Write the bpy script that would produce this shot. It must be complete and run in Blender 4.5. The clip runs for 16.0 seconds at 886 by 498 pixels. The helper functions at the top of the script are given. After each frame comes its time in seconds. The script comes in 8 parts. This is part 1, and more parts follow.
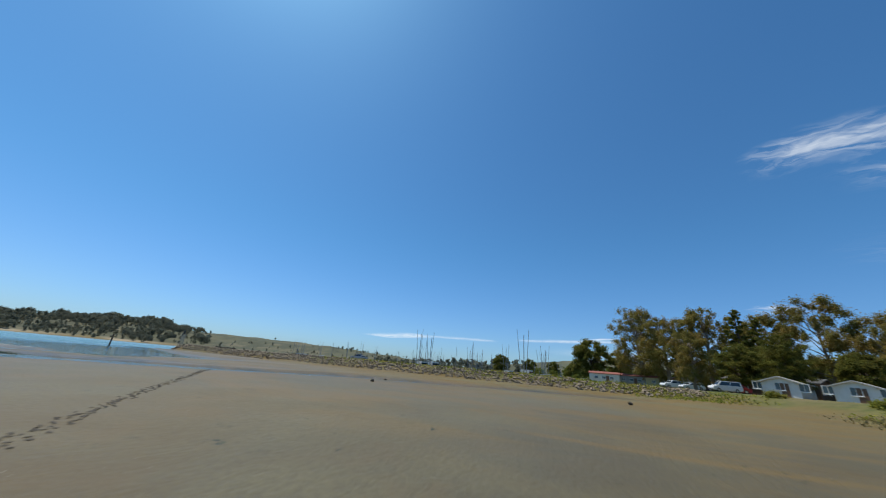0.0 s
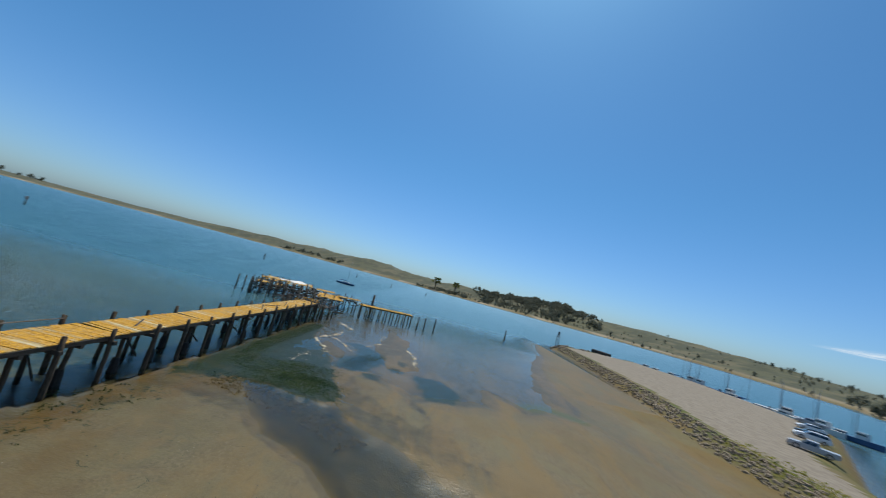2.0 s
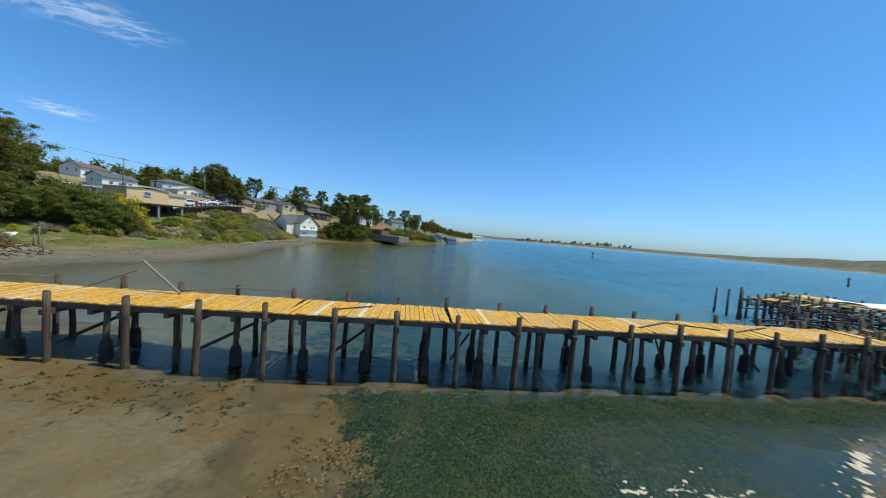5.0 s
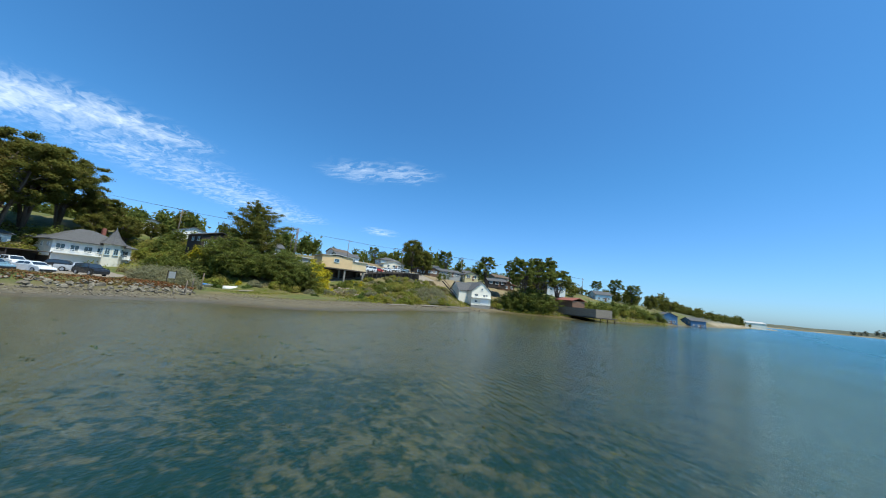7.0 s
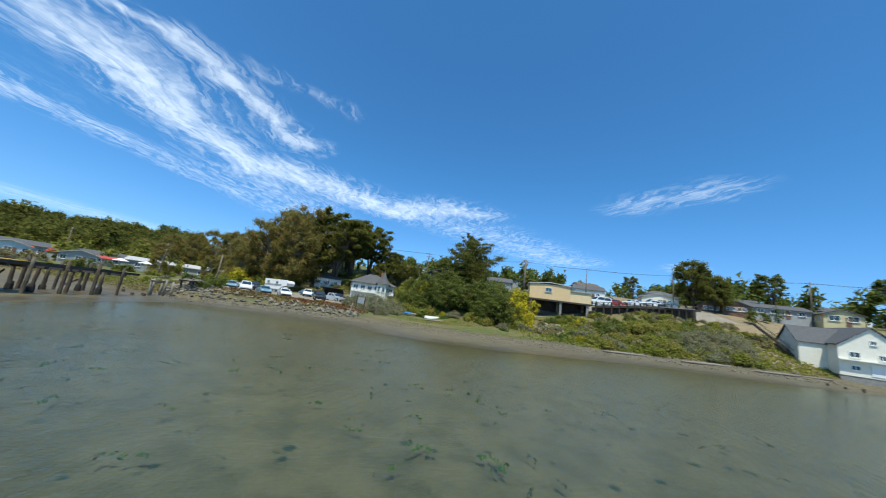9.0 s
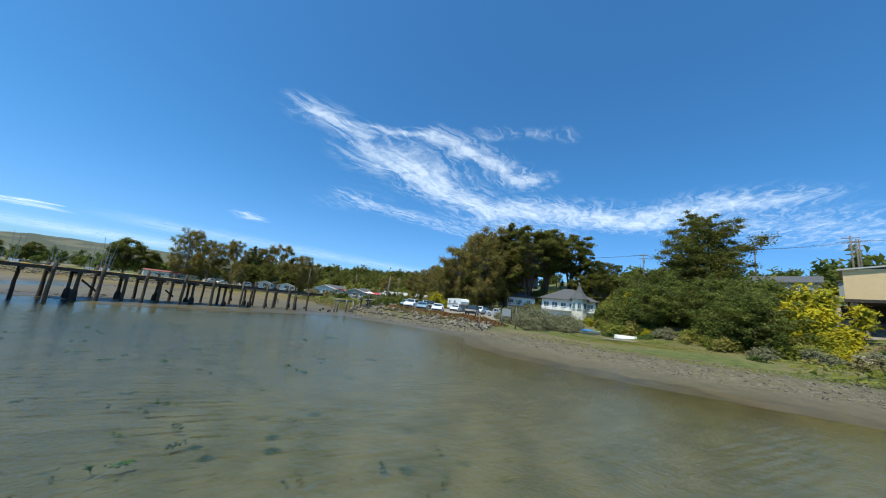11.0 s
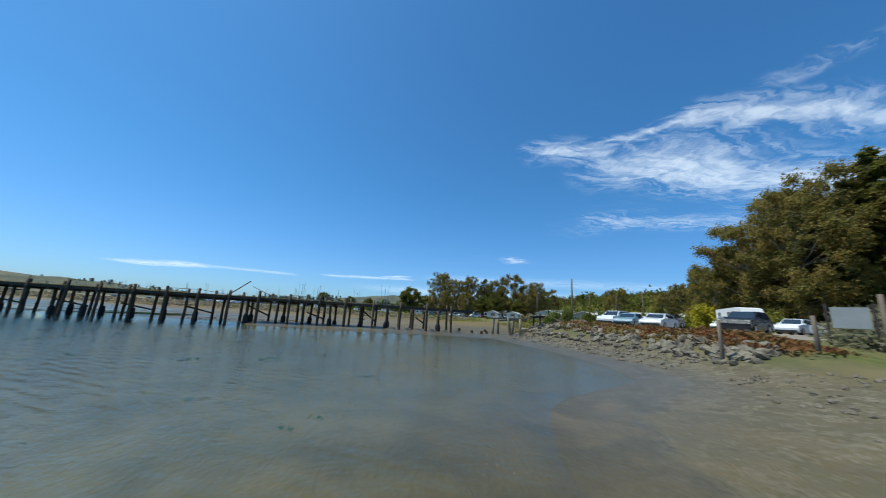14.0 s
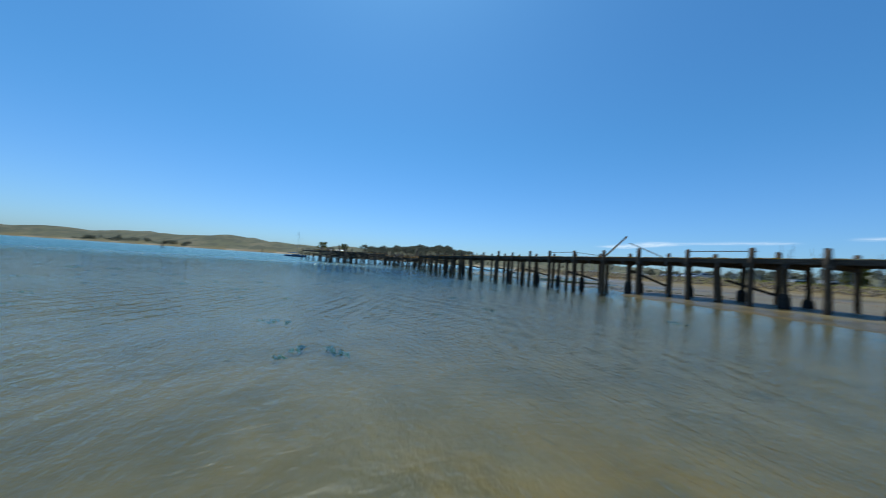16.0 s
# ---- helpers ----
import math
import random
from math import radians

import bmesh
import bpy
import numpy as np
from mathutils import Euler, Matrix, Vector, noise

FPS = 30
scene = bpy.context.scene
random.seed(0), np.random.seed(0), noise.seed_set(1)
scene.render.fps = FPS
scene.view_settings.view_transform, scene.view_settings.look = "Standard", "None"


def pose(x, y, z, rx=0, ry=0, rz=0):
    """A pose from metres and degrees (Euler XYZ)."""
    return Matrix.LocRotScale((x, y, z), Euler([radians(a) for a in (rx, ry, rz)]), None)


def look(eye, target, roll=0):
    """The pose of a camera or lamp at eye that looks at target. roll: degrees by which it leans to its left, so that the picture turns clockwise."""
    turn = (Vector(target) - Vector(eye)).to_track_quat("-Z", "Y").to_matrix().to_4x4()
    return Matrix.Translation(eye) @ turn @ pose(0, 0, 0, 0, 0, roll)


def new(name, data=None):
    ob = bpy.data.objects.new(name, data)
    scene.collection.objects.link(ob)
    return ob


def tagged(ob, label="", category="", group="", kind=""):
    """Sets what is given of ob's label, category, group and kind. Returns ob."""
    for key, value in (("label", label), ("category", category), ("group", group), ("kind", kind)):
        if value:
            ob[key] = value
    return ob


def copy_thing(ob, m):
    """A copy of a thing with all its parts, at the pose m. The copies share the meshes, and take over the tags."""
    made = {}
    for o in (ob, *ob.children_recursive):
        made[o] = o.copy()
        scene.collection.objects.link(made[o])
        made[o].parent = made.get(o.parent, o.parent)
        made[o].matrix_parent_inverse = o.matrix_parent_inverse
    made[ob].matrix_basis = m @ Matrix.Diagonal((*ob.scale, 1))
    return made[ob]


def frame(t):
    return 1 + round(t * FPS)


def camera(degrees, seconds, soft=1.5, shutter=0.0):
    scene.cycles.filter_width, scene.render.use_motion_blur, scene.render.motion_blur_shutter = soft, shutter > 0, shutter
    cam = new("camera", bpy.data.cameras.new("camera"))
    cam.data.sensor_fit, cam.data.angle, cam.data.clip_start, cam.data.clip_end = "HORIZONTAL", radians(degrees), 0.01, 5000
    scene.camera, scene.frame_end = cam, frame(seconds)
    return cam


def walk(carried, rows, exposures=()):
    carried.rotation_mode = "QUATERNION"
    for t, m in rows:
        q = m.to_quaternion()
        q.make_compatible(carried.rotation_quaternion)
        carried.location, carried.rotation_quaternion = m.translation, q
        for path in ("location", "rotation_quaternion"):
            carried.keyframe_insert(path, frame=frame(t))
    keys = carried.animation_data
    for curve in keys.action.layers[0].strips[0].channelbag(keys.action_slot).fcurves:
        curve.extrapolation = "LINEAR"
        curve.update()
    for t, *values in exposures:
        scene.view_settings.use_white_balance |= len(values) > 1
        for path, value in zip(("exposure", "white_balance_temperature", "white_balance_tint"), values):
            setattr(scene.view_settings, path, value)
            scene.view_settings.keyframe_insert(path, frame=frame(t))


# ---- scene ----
cam = camera(109.6, 16.0, soft=1.0, shutter=0.18)
EXPOSURES = [(0.0, 0.14, 6750, 9), (2.5, 0.02, 6800, 9), (4.0, 0.26, 6600, 8), (7.0, 0.62, 6300, 6), (9.5, 0.54, 6250, 5), (12.5, 0.48, 6250, 5), (14.5, 0.24, 6250, 5), (16.0, 0.15, 6300, 6)]
PATH = [
    (0, (0.799, 0.858, 1.918), (-0.041, 2.527, 2.633), 5.2),
    (0.5, (-0.429, 5.478, 3.651), (-1.529, 6.986, 4.369), 8.8),
    (1, (-3.012, 9.594, 6.389), (-4.475, 10.801, 7.024), 12.3),
    (1.5, (-8.661, 14.263, 9.087), (-10.486, 14.936, 9.556), 14.3),
    (2, (-14.103, 17.123, 12.423), (-16.089, 17.119, 12.661), 14.8),
    (2.5, (-19.76, 18.723, 14.792), (-21.653, 18.077, 14.8), 13.3),
    (3, (-24.737, 19.889, 15.067), (-26.363, 18.737, 14.9), 10.9),
    (3.5, (-29.747, 20.26, 13.77), (-31.036, 18.752, 13.517), 8.9),
    (4, (-35.1, 19.526, 11.514), (-36.048, 17.782, 11.273), 7.4),
    (6.5, (-53.525, -7.537, 4.76), (-52.713, -9.354, 4.96), 4.4),
    (7, (-54.564, -14.962, 4.214), (-53.48, -16.617, 4.508), 5.5),
    (7.5, (-53.303, -22.112, 4.095), (-51.976, -23.563, 4.465), 7.1),
    (8, (-52.722, -28.987, 4.248), (-51.127, -30.128, 4.64), 7.8),
    (8.5, (-51.648, -35.844, 4.179), (-49.815, -36.543, 4.564), 8.6),
    (9, (-48.249, -41.262, 4.023), (-46.296, -41.492, 4.389), 7.8),
    (9.5, (-44.123, -44.42, 3.757), (-42.165, -44.213, 4.107), 7.7),
    (10, (-40.755, -48.245, 3.691), (-38.89, -47.607, 4.029), 7.4),
    (12.5, (-24.189, -57.102, 2.201), (-22.968, -55.574, 2.614), 4.4),
    (13, (-20.358, -55.122, 1.856), (-19.348, -53.451, 2.29), 3.8),
    (13.5, (-15.96, -52.219, 2.398), (-15.27, -50.389, 2.817), 3.3),
    (14, (-12.72, -47.746, 2.183), (-12.425, -45.812, 2.601), 3.4),
    (14.5, (-10.346, -44.054, 2.231), (-10.547, -42.104, 2.629), 4.7),
    (15, (-9.387, -39.743, 1.97), (-10.086, -37.911, 2.364), 5.2),
    (15.5, (-9.683, -35.794, 1.767), (-10.831, -34.187, 2.08), 5.4),
    (16.0, (-12.0, -32.6, 1.52), (-13.81, -31.755, 1.614), 3.8),
]
walk(cam, [(t, look(eye, target, roll)) for t, eye, target, roll in PATH], EXPOSURES)


# ---- light ----
SUN_AZ, SUN_EL = 172.0, 66.0
world = bpy.data.worlds.new("sky")
scene.world = world
world.use_nodes = True


class Nodes:
    """A small helper to write node trees as expressions."""

    def __init__(self, tree):
        self.t = tree
        tree.nodes.clear()

    def add(self, kind, **kw):
        n = self.t.nodes.new(kind)
        for k, v in kw.items():
            if k == "operation":
                n.operation = v
            elif k == "blend_type":
                n.blend_type = v
            elif k == "data_type":
                n.data_type = v
            elif k == "attribute_name":
                n.attribute_name = v
            elif k == "noise_dimensions":
                n.noise_dimensions = v
            elif k == "feature":
                n.feature = v
        return n

    def put(self, socket, v):
        if isinstance(v, bpy.types.NodeSocket):
            self.t.links.new(v, socket)
        else:
            socket.default_value = v

    def math(self, op, a, b=0.0, c=0.0):
        n = self.add("ShaderNodeMath", operation=op)
        self.put(n.inputs[0], a), self.put(n.inputs[1], b), self.put(n.inputs[2], c)
        return n.outputs[0]

    def vec(self, op, a, b=(0, 0, 0)):
        n = self.add("ShaderNodeVectorMath", operation=op)
        self.put(n.inputs[0], a), self.put(n.inputs[1], b)
        return n.outputs["Value"] if op in ("DOT_PRODUCT", "LENGTH", "DISTANCE") else n.outputs["Vector"]

    def scale(self, a, s):
        n = self.add("ShaderNodeVectorMath", operation="SCALE")
        self.put(n.inputs[0], a), self.put(n.inputs["Scale"], s)
        return n.outputs["Vector"]

    def mix(self, f, a, b, blend="MIX"):
        n = self.add("ShaderNodeMix", data_type="RGBA", blend_type=blend)
        self.put(n.inputs[0], f), self.put(n.inputs[6], a), self.put(n.inputs[7], b)
        return n.outputs[2]

    def ramp(self, v, lo, hi, a=0.0, b=1.0):
        n = self.add("ShaderNodeMapRange")
        n.interpolation_type = "SMOOTHSTEP"
        for s, x in zip(("Value", "From Min", "From Max", "To Min", "To Max"), (v, lo, hi, a, b)):
            self.put(n.inputs[s], x)
        return n.outputs[0]

    def noise(self, vector, scale, detail=4.0, rough=0.55, distort=0.0):
        n = self.add("ShaderNodeTexNoise")
        for s, x in zip(("Vector", "Scale", "Detail", "Roughness", "Distortion"), (vector, scale, detail, rough, distort)):
            self.put(n.inputs[s], x)
        return n.outputs[0]

    def voronoi(self, vector, scale, feature="F1", out="Distance"):
        n = self.add("ShaderNodeTexVoronoi", feature=feature)
        self.put(n.inputs["Vector"], vector), self.put(n.inputs["Scale"], scale)
        return n.outputs[out]

    def bump(self, height, strength, distance):
        n = self.add("ShaderNodeBump")
        self.put(n.inputs["Height"], height), self.put(n.inputs["Strength"], strength), self.put(n.inputs["Distance"], distance)
        return n.outputs[0]

    def split(self, v):
        n = self.add("ShaderNodeSeparateXYZ")
        self.put(n.inputs[0], v)
        return n.outputs

    def join(self, x, y, z=0.0):
        n = self.add("ShaderNodeCombineXYZ")
        self.put(n.inputs[0], x), self.put(n.inputs[1], y), self.put(n.inputs[2], z)
        return n.outputs[0]


def rgb(r, g, b):
    return (r, g, b, 1.0)


def make_sky():
    n = Nodes(world.node_tree)
    sky = n.add("ShaderNodeTexSky")
    sky.sky_type, sky.sun_disc = "NISHITA", False
    sky.sun_elevation, sky.sun_rotation = radians(SUN_EL), radians(90 - SUN_AZ)
    sky.altitude, sky.air_density, sky.dust_density, sky.ozone_density = 0, SKY_AIR, SKY_DUST, SKY_OZONE
    way = n.add("ShaderNodeTexCoord").outputs["Generated"]
    x, y, z = n.split(way)
    up = n.math("MAXIMUM", z, 0.02)
    p = n.join(n.math("DIVIDE", x, up), n.math("DIVIDE", y, up))
    # ragged streaks of high ice cloud, laid out on a flat cloud layer
    w1 = n.noise(p, 1.3, 5.0, 0.6)
    w2 = n.noise(n.vec("ADD", p, (7.3, 2.1, 0)), 1.3, 5.0, 0.6)
    q = n.vec("ADD", p, n.join(n.math("MULTIPLY", n.math("SUBTRACT", w1, 0.5), 0.55), n.math("MULTIPLY", n.math("SUBTRACT", w2, 0.5), 0.55)))
    streak = n.noise(n.vec("MULTIPLY", q, (1.5, 4.2, 1)), 1.5, 4.0, 0.52, 1.3)
    fine = n.noise(n.vec("MULTIPLY", q, (4.5, 2.0, 1)), 2.4, 4.0, 0.55, 1.0)
    body = n.math("ADD", n.math("MULTIPLY", streak, 0.6), n.math("MULTIPLY", fine, 0.4))
    bands = [  # from x, y to x, y, half width, strength
        (0.85, 1.58, 1.55, 1.62, 0.10, 0.75), (1.5, 1.62, 2.9, 1.45, 0.25, 0.9), (2.7, 1.4, 3.5, 0.2, 0.30, 0.88),
        (3.3, 0.1, 3.1, -0.6, 0.24, 0.85), (3.5, -0.2, 4.8, -2.6, 0.42, 0.6), (0.92, 1.6, 1.4, 1.18, 0.05, 0.8),
        (1.4, 1.18, 2.2, 0.82, 0.12, 0.8), (1.9, 2.65, 3.9, 2.1, 0.20, 0.62), (1.75, -1.95, 2.2, -1.7, 0.17, 0.55),
        (4.2, 1.5, 3.2, 1.5, 0.5, 0.6), (1.95, 4.95, 2.12, 5.15, 0.14, 0.8), (3.9, -3.9, 4.05, -4.0, 0.2, 0.7),
        (1.45, 0.9, 1.62, 0.42, 0.06, 0.35), (2.0, 2.5, 2.0, 2.9, 0.3, 0.25)]
    total = None
    for ax, ay, bx, by, half, force in bands:
        dx, dy = bx - ax, by - ay
        rel = n.vec("SUBTRACT", q, (ax, ay, 0))
        along = n.math("DIVIDE", n.vec("DOT_PRODUCT", rel, (dx, dy, 0)), dx * dx + dy * dy)
        along = n.math("MINIMUM", n.math("MAXIMUM", along, 0.0), 1.0)
        gap = n.vec("LENGTH", n.vec("SUBTRACT", rel, n.scale((dx, dy, 0), along)))
        m = n.ramp(gap, half * 2.3, half * 0.0, 0.0, force)
        total = m if total is None else n.math("MAXIMUM", total, m)
    # low strips over the far shore
    low = None
    for ax, ay, bx, by, half, force in [(-7.4, 10.3, -5.6, 9.7, 0.42, 0.75), (-5.2, 9.7, -3.4, 10.3, 0.3, 0.42), (-0.2, 9.1, 0.3, 8.7, 0.12, 0.8),
                                        (-1.8, 9.9, 0.2, 9.4, 0.25, 0.6), (2.0, 8.5, 9.0, 6.5, 0.7, 0.25), (1.0, 14.0, 9.0, 12.0, 1.5, 0.4)]:
        dx, dy = bx - ax, by - ay
        rel = n.vec("SUBTRACT", q, (ax, ay, 0))
        along = n.math("MINIMUM", n.math("MAXIMUM", n.math("DIVIDE", n.vec("DOT_PRODUCT", rel, (dx, dy, 0)), dx * dx + dy * dy), 0.0), 1.0)
        gap = n.vec("LENGTH", n.vec("SUBTRACT", rel, n.scale((dx, dy, 0), along)))
        m = n.ramp(gap, half * 2.2, 0.0, 0.0, force)
        low = m if low is None else n.math("MAXIMUM", low, m)
    thread = n.noise(n.vec("MULTIPLY", n.vec("ADD", q, (3.1, 0, 0)), (2.2, 7.0, 1)), 2.6, 4.0, 0.55, 0.7)
    tex = n.math("ADD", n.math("MULTIPLY", streak, 0.45), n.math("ADD", n.math("MULTIPLY", thread, 0.35), n.math("MULTIPLY", fine, 0.20)))
    tex = n.ramp(tex, 0.27, 0.72)
    cloud = n.ramp(n.math("SUBTRACT", total, n.math("MULTIPLY", n.math("SUBTRACT", 1.0, tex), 0.62)), 0.0, 0.98, 0.0, 0.80)
    veil = n.math("MULTIPLY", n.ramp(total, 0.02, 0.5), n.ramp(thread, 0.38, 0.70, 0.0, 0.30))
    cloud = n.math("MAXIMUM", cloud, veil)
    cloud = n.math("MAXIMUM", cloud, n.math("MULTIPLY", low, n.ramp(streak, 0.30, 0.62, 0.15, 1.0)))
    cloud = n.math("MULTIPLY", cloud, n.ramp(z, 0.03, 0.07))
    bg = n.add("ShaderNodeBackground")
    tint = n.mix(1.0, sky.outputs[0], n.mix(n.ramp(z, 0.0, 0.4), rgb(*SKY_LOW), rgb(*SKY_TINT)), "MULTIPLY")
    n.put(bg.inputs["Color"], n.mix(n.math("MULTIPLY", cloud, 0.85), tint, rgb(*CLOUD)))
    bg.inputs["Strength"].default_value = SKY_STRENGTH
    out = n.add("ShaderNodeOutputWorld")
    n.t.links.new(bg.outputs[0], out.inputs[0])


SKY_STRENGTH, SKY_AIR, SKY_DUST, SKY_OZONE = 0.10, 1.0, 0.7, 3.0
SKY_TINT, SKY_LOW, CLOUD = (0.43, 0.89, 1.18), (0.56, 0.84, 1.22), (8.6, 9.2, 9.8)
make_sky()
sun = new("sun", bpy.data.lights.new("sun", "SUN"))
sun.data.energy, sun.data.angle, sun.data.color = 3.6, radians(0.53), (1.0, 0.94, 0.82)
_s = Vector((math.cos(radians(SUN_AZ)) * math.cos(radians(SUN_EL)), math.sin(radians(SUN_AZ)) * math.cos(radians(SUN_EL)), math.sin(radians(SUN_EL))))
sun.matrix_world = look(_s * 300, (0, 0, 0))


# ---- materials ----
def material(name):
    m = bpy.data.materials.new(name)
    m.use_nodes = True
    return m, Nodes(m.node_tree)


def finish(n, color, rough=0.8, normal=None, metal=0.0, spec=0.4):
    b = n.add("ShaderNodeBsdfPrincipled")
    n.put(b.inputs["Base Color"], color), n.put(b.inputs["Roughness"], rough), n.put(b.inputs["Metallic"], metal)
    n.put(b.inputs["Specular IOR Level"], spec)
    if normal is not None:
        n.put(b.inputs["Normal"], normal)
    o = n.add("ShaderNodeOutputMaterial")
    n.t.links.new(b.outputs[0], o.inputs[0])
    return b


def place(n):
    return n.add("ShaderNodeNewGeometry").outputs["Position"]


def local(n):
    return n.add("ShaderNodeTexCoord").outputs["Object"]


def island(n):
    return n.add("ShaderNodeNewGeometry").outputs["Random Per Island"]


def piece(n):
    return n.add("ShaderNodeObjectInfo").outputs["Random"]


def plain(name, col, rough=0.6, var=0.18, scale=3.0, metal=0.0, bump=0.15, dirt=None, spec=0.4):
    """Paint, stucco, concrete, metal: two scales of variation and a fine relief."""
    m, n = material(name)
    p = local(n)
    a, b = n.noise(p, scale, 5.0, 0.6), n.noise(p, scale * 9, 3.0, 0.6)
    v = n.math("ADD", n.math("MULTIPLY", a, 0.7), n.math("MULTIPLY", b, 0.3))
    dark = tuple(c * (1 - var * 1.6) for c in col) if dirt is None else dirt
    c = n.mix(n.ramp(v, 0.3, 0.75), rgb(*dark), rgb(*col))
    finish(n, c, n.ramp(b, 0.3, 0.7, max(rough - 0.1, 0.03), min(rough + 0.1, 1.0)), n.bump(b, bump, 0.02), metal, spec)
    return m


def wood(name, light, dark, along=(1, 0, 0), stain=None, stain_at=0.6, rough=0.85):
    m, n = material(name)
    p = local(n)
    s = tuple(1.2 if k else 16.0 for k in along)
    grain = n.noise(n.vec("MULTIPLY", p, s), 1.6, 6.0, 0.65, 0.6)
    big = n.noise(p, 0.7, 4.0, 0.6)
    c = n.mix(n.ramp(grain, 0.3, 0.7), rgb(*dark), rgb(*light))
    c = n.mix(n.math("MULTIPLY", piece(n), 0.45), c, rgb(*dark))
    if stain:
        c = n.mix(n.ramp(n.math("ADD", n.math("MULTIPLY", big, 0.7), n.math("MULTIPLY", piece(n), 0.3)), stain_at - 0.15, stain_at + 0.1), c, rgb(*stain))
    finish(n, c, rough, n.bump(grain, 0.5, 0.012))
    return m


def foliage(name, a, b, c, back=0.25):
    m, n = material(name)
    r = island(n)
    big = n.noise(place(n), 0.35, 3.0, 0.6)
    col = n.mix(r, rgb(*a), rgb(*b))
    col = n.mix(n.ramp(big, 0.42, 0.68), col, rgb(*c))
    d, t = n.add("ShaderNodeBsdfPrincipled"), n.add("ShaderNodeBsdfTranslucent")
    n.put(d.inputs["Base Color"], col), n.put(t.inputs["Color"], col)
    d.inputs["Roughness"].default_value, d.inputs["Specular IOR Level"].default_value = 0.7, 0.08
    mx, o = n.add("ShaderNodeMixShader"), n.add("ShaderNodeOutputMaterial")
    mx.inputs[0].default_value = back
    n.t.links.new(d.outputs[0], mx.inputs[1]), n.t.links.new(t.outputs[0], mx.inputs[2]), n.t.links.new(mx.outputs[0], o.inputs[0])
    return m


def glassy(name, col=(0.02, 0.03, 0.04), rough=0.06):
    m, n = material(name)
    v = n.noise(local(n), 2.0, 2.0)
    finish(n, n.mix(v, rgb(*col), rgb(*(c * 1.6 for c in col))), rough, None, 0.0, 0.8)
    return m


def make_ground():
    m, n = material("ground")
    p = place(n)
    x, y, z = n.split(p)
    za = n.add("ShaderNodeAttribute", attribute_name="zone")
    zb = n.add("ShaderNodeAttribute", attribute_name="cover")
    veg, paved, algae = n.split(za.outputs["Vector"])
    eel, gravel, far = n.split(zb.outputs["Vector"])
    big, mid, fine = n.noise(p, 0.09, 5.0, 0.6), n.noise(p, 0.8, 5.0, 0.6), n.noise(p, 9.0, 4.0, 0.65)
    grit = n.noise(p, 45.0, 2.0, 0.6)
    flat = n.vec("MULTIPLY", p, (1.0, 1.0, 0.05))
    ripple = n.noise(n.vec("MULTIPLY", flat, (1.3, 0.5, 1)), 3.0, 3.0, 0.5, 1.5)
    # sand, drier where it stands higher above the water
    level = n.math("ADD", z, n.math("ADD", n.math("MULTIPLY", n.math("SUBTRACT", mid, 0.5), 0.10), n.math("MULTIPLY", n.math("SUBTRACT", fine, 0.5), 0.05)))
    wet = n.math("ADD", n.ramp(level, 0.11, 0.17, 0.0, 0.55), n.ramp(level, 0.20, 0.42, 0.0, 0.45))
    dry_c = n.mix(n.ramp(fine, 0.35, 0.65), rgb(0.130, 0.110, 0.052), rgb(0.196, 0.168, 0.082))
    wet_c = n.mix(n.ramp(mid, 0.35, 0.65), rgb(0.058, 0.047, 0.019), rgb(0.096, 0.078, 0.032))
    pebble = n.voronoi(p, 7.5, "F1", "Color")
    coarse = n.mix(n.split(pebble)[0], rgb(0.098, 0.075, 0.038), rgb(0.225, 0.178, 0.098))
    dry_c = n.mix(n.math("MULTIPLY", n.ramp(n.noise(p, 0.22, 4.0, 0.6, 0.5), 0.42, 0.58), n.math("MULTIPLY", n.ramp(x, -18.0, -34.0), 0.75)), dry_c, coarse)
    dry_c = n.mix(n.ramp(grit, 0.35, 0.62, 0.30, 0.0), dry_c, rgb(0.075, 0.056, 0.028))
    sand = n.mix(wet, wet_c, dry_c)
    sand = n.mix(n.math("MULTIPLY", n.ramp(big, 0.42, 0.66), 0.5), sand, rgb(0.125, 0.082, 0.030))
    sand = n.mix(n.ramp(n.noise(p, 0.55, 6.0, 0.68, 0.8), 0.50, 0.66, 0.0, 0.45), sand, rgb(0.165, 0.112, 0.044))
    mud = n.math("MULTIPLY", n.math("MULTIPLY", n.ramp(x, -13.0, 3.0), n.ramp(y, 34.0, 10.0)), n.ramp(n.noise(p, 0.16, 4.0, 0.6), 0.36, 0.58, 0.45, 1.0))
    sand = n.mix(n.math("MULTIPLY", mud, 0.8), sand, rgb(0.082, 0.071, 0.042))
    ochre = n.math("MULTIPLY", n.math("MULTIPLY", n.ramp(y, 7.0, -2.0), n.ramp(y, -9.0, -6.0)), n.ramp(n.noise(p, 0.35, 5.0, 0.65, 0.6), 0.44, 0.60))
    sand = n.mix(n.math("MULTIPLY", ochre, 0.75), sand, rgb(0.105, 0.062, 0.014))
    golden = n.math("MULTIPLY", n.ramp(y, 5.0, 12.0), n.ramp(n.noise(n.vec("MULTIPLY", p, (0.35, 1.0, 1)), 0.22, 7.0, 0.68, 0.7), 0.44, 0.60))
    sand = n.mix(n.math("MULTIPLY", golden, 0.7), sand, rgb(0.172, 0.112, 0.034))
    streak = n.math("MULTIPLY", n.ramp(y, 5.0, 12.0), n.ramp(n.noise(n.vec("MULTIPLY", p, (0.3, 1.0, 1)), 1.1, 6.0, 0.7, 1.2), 0.56, 0.68))
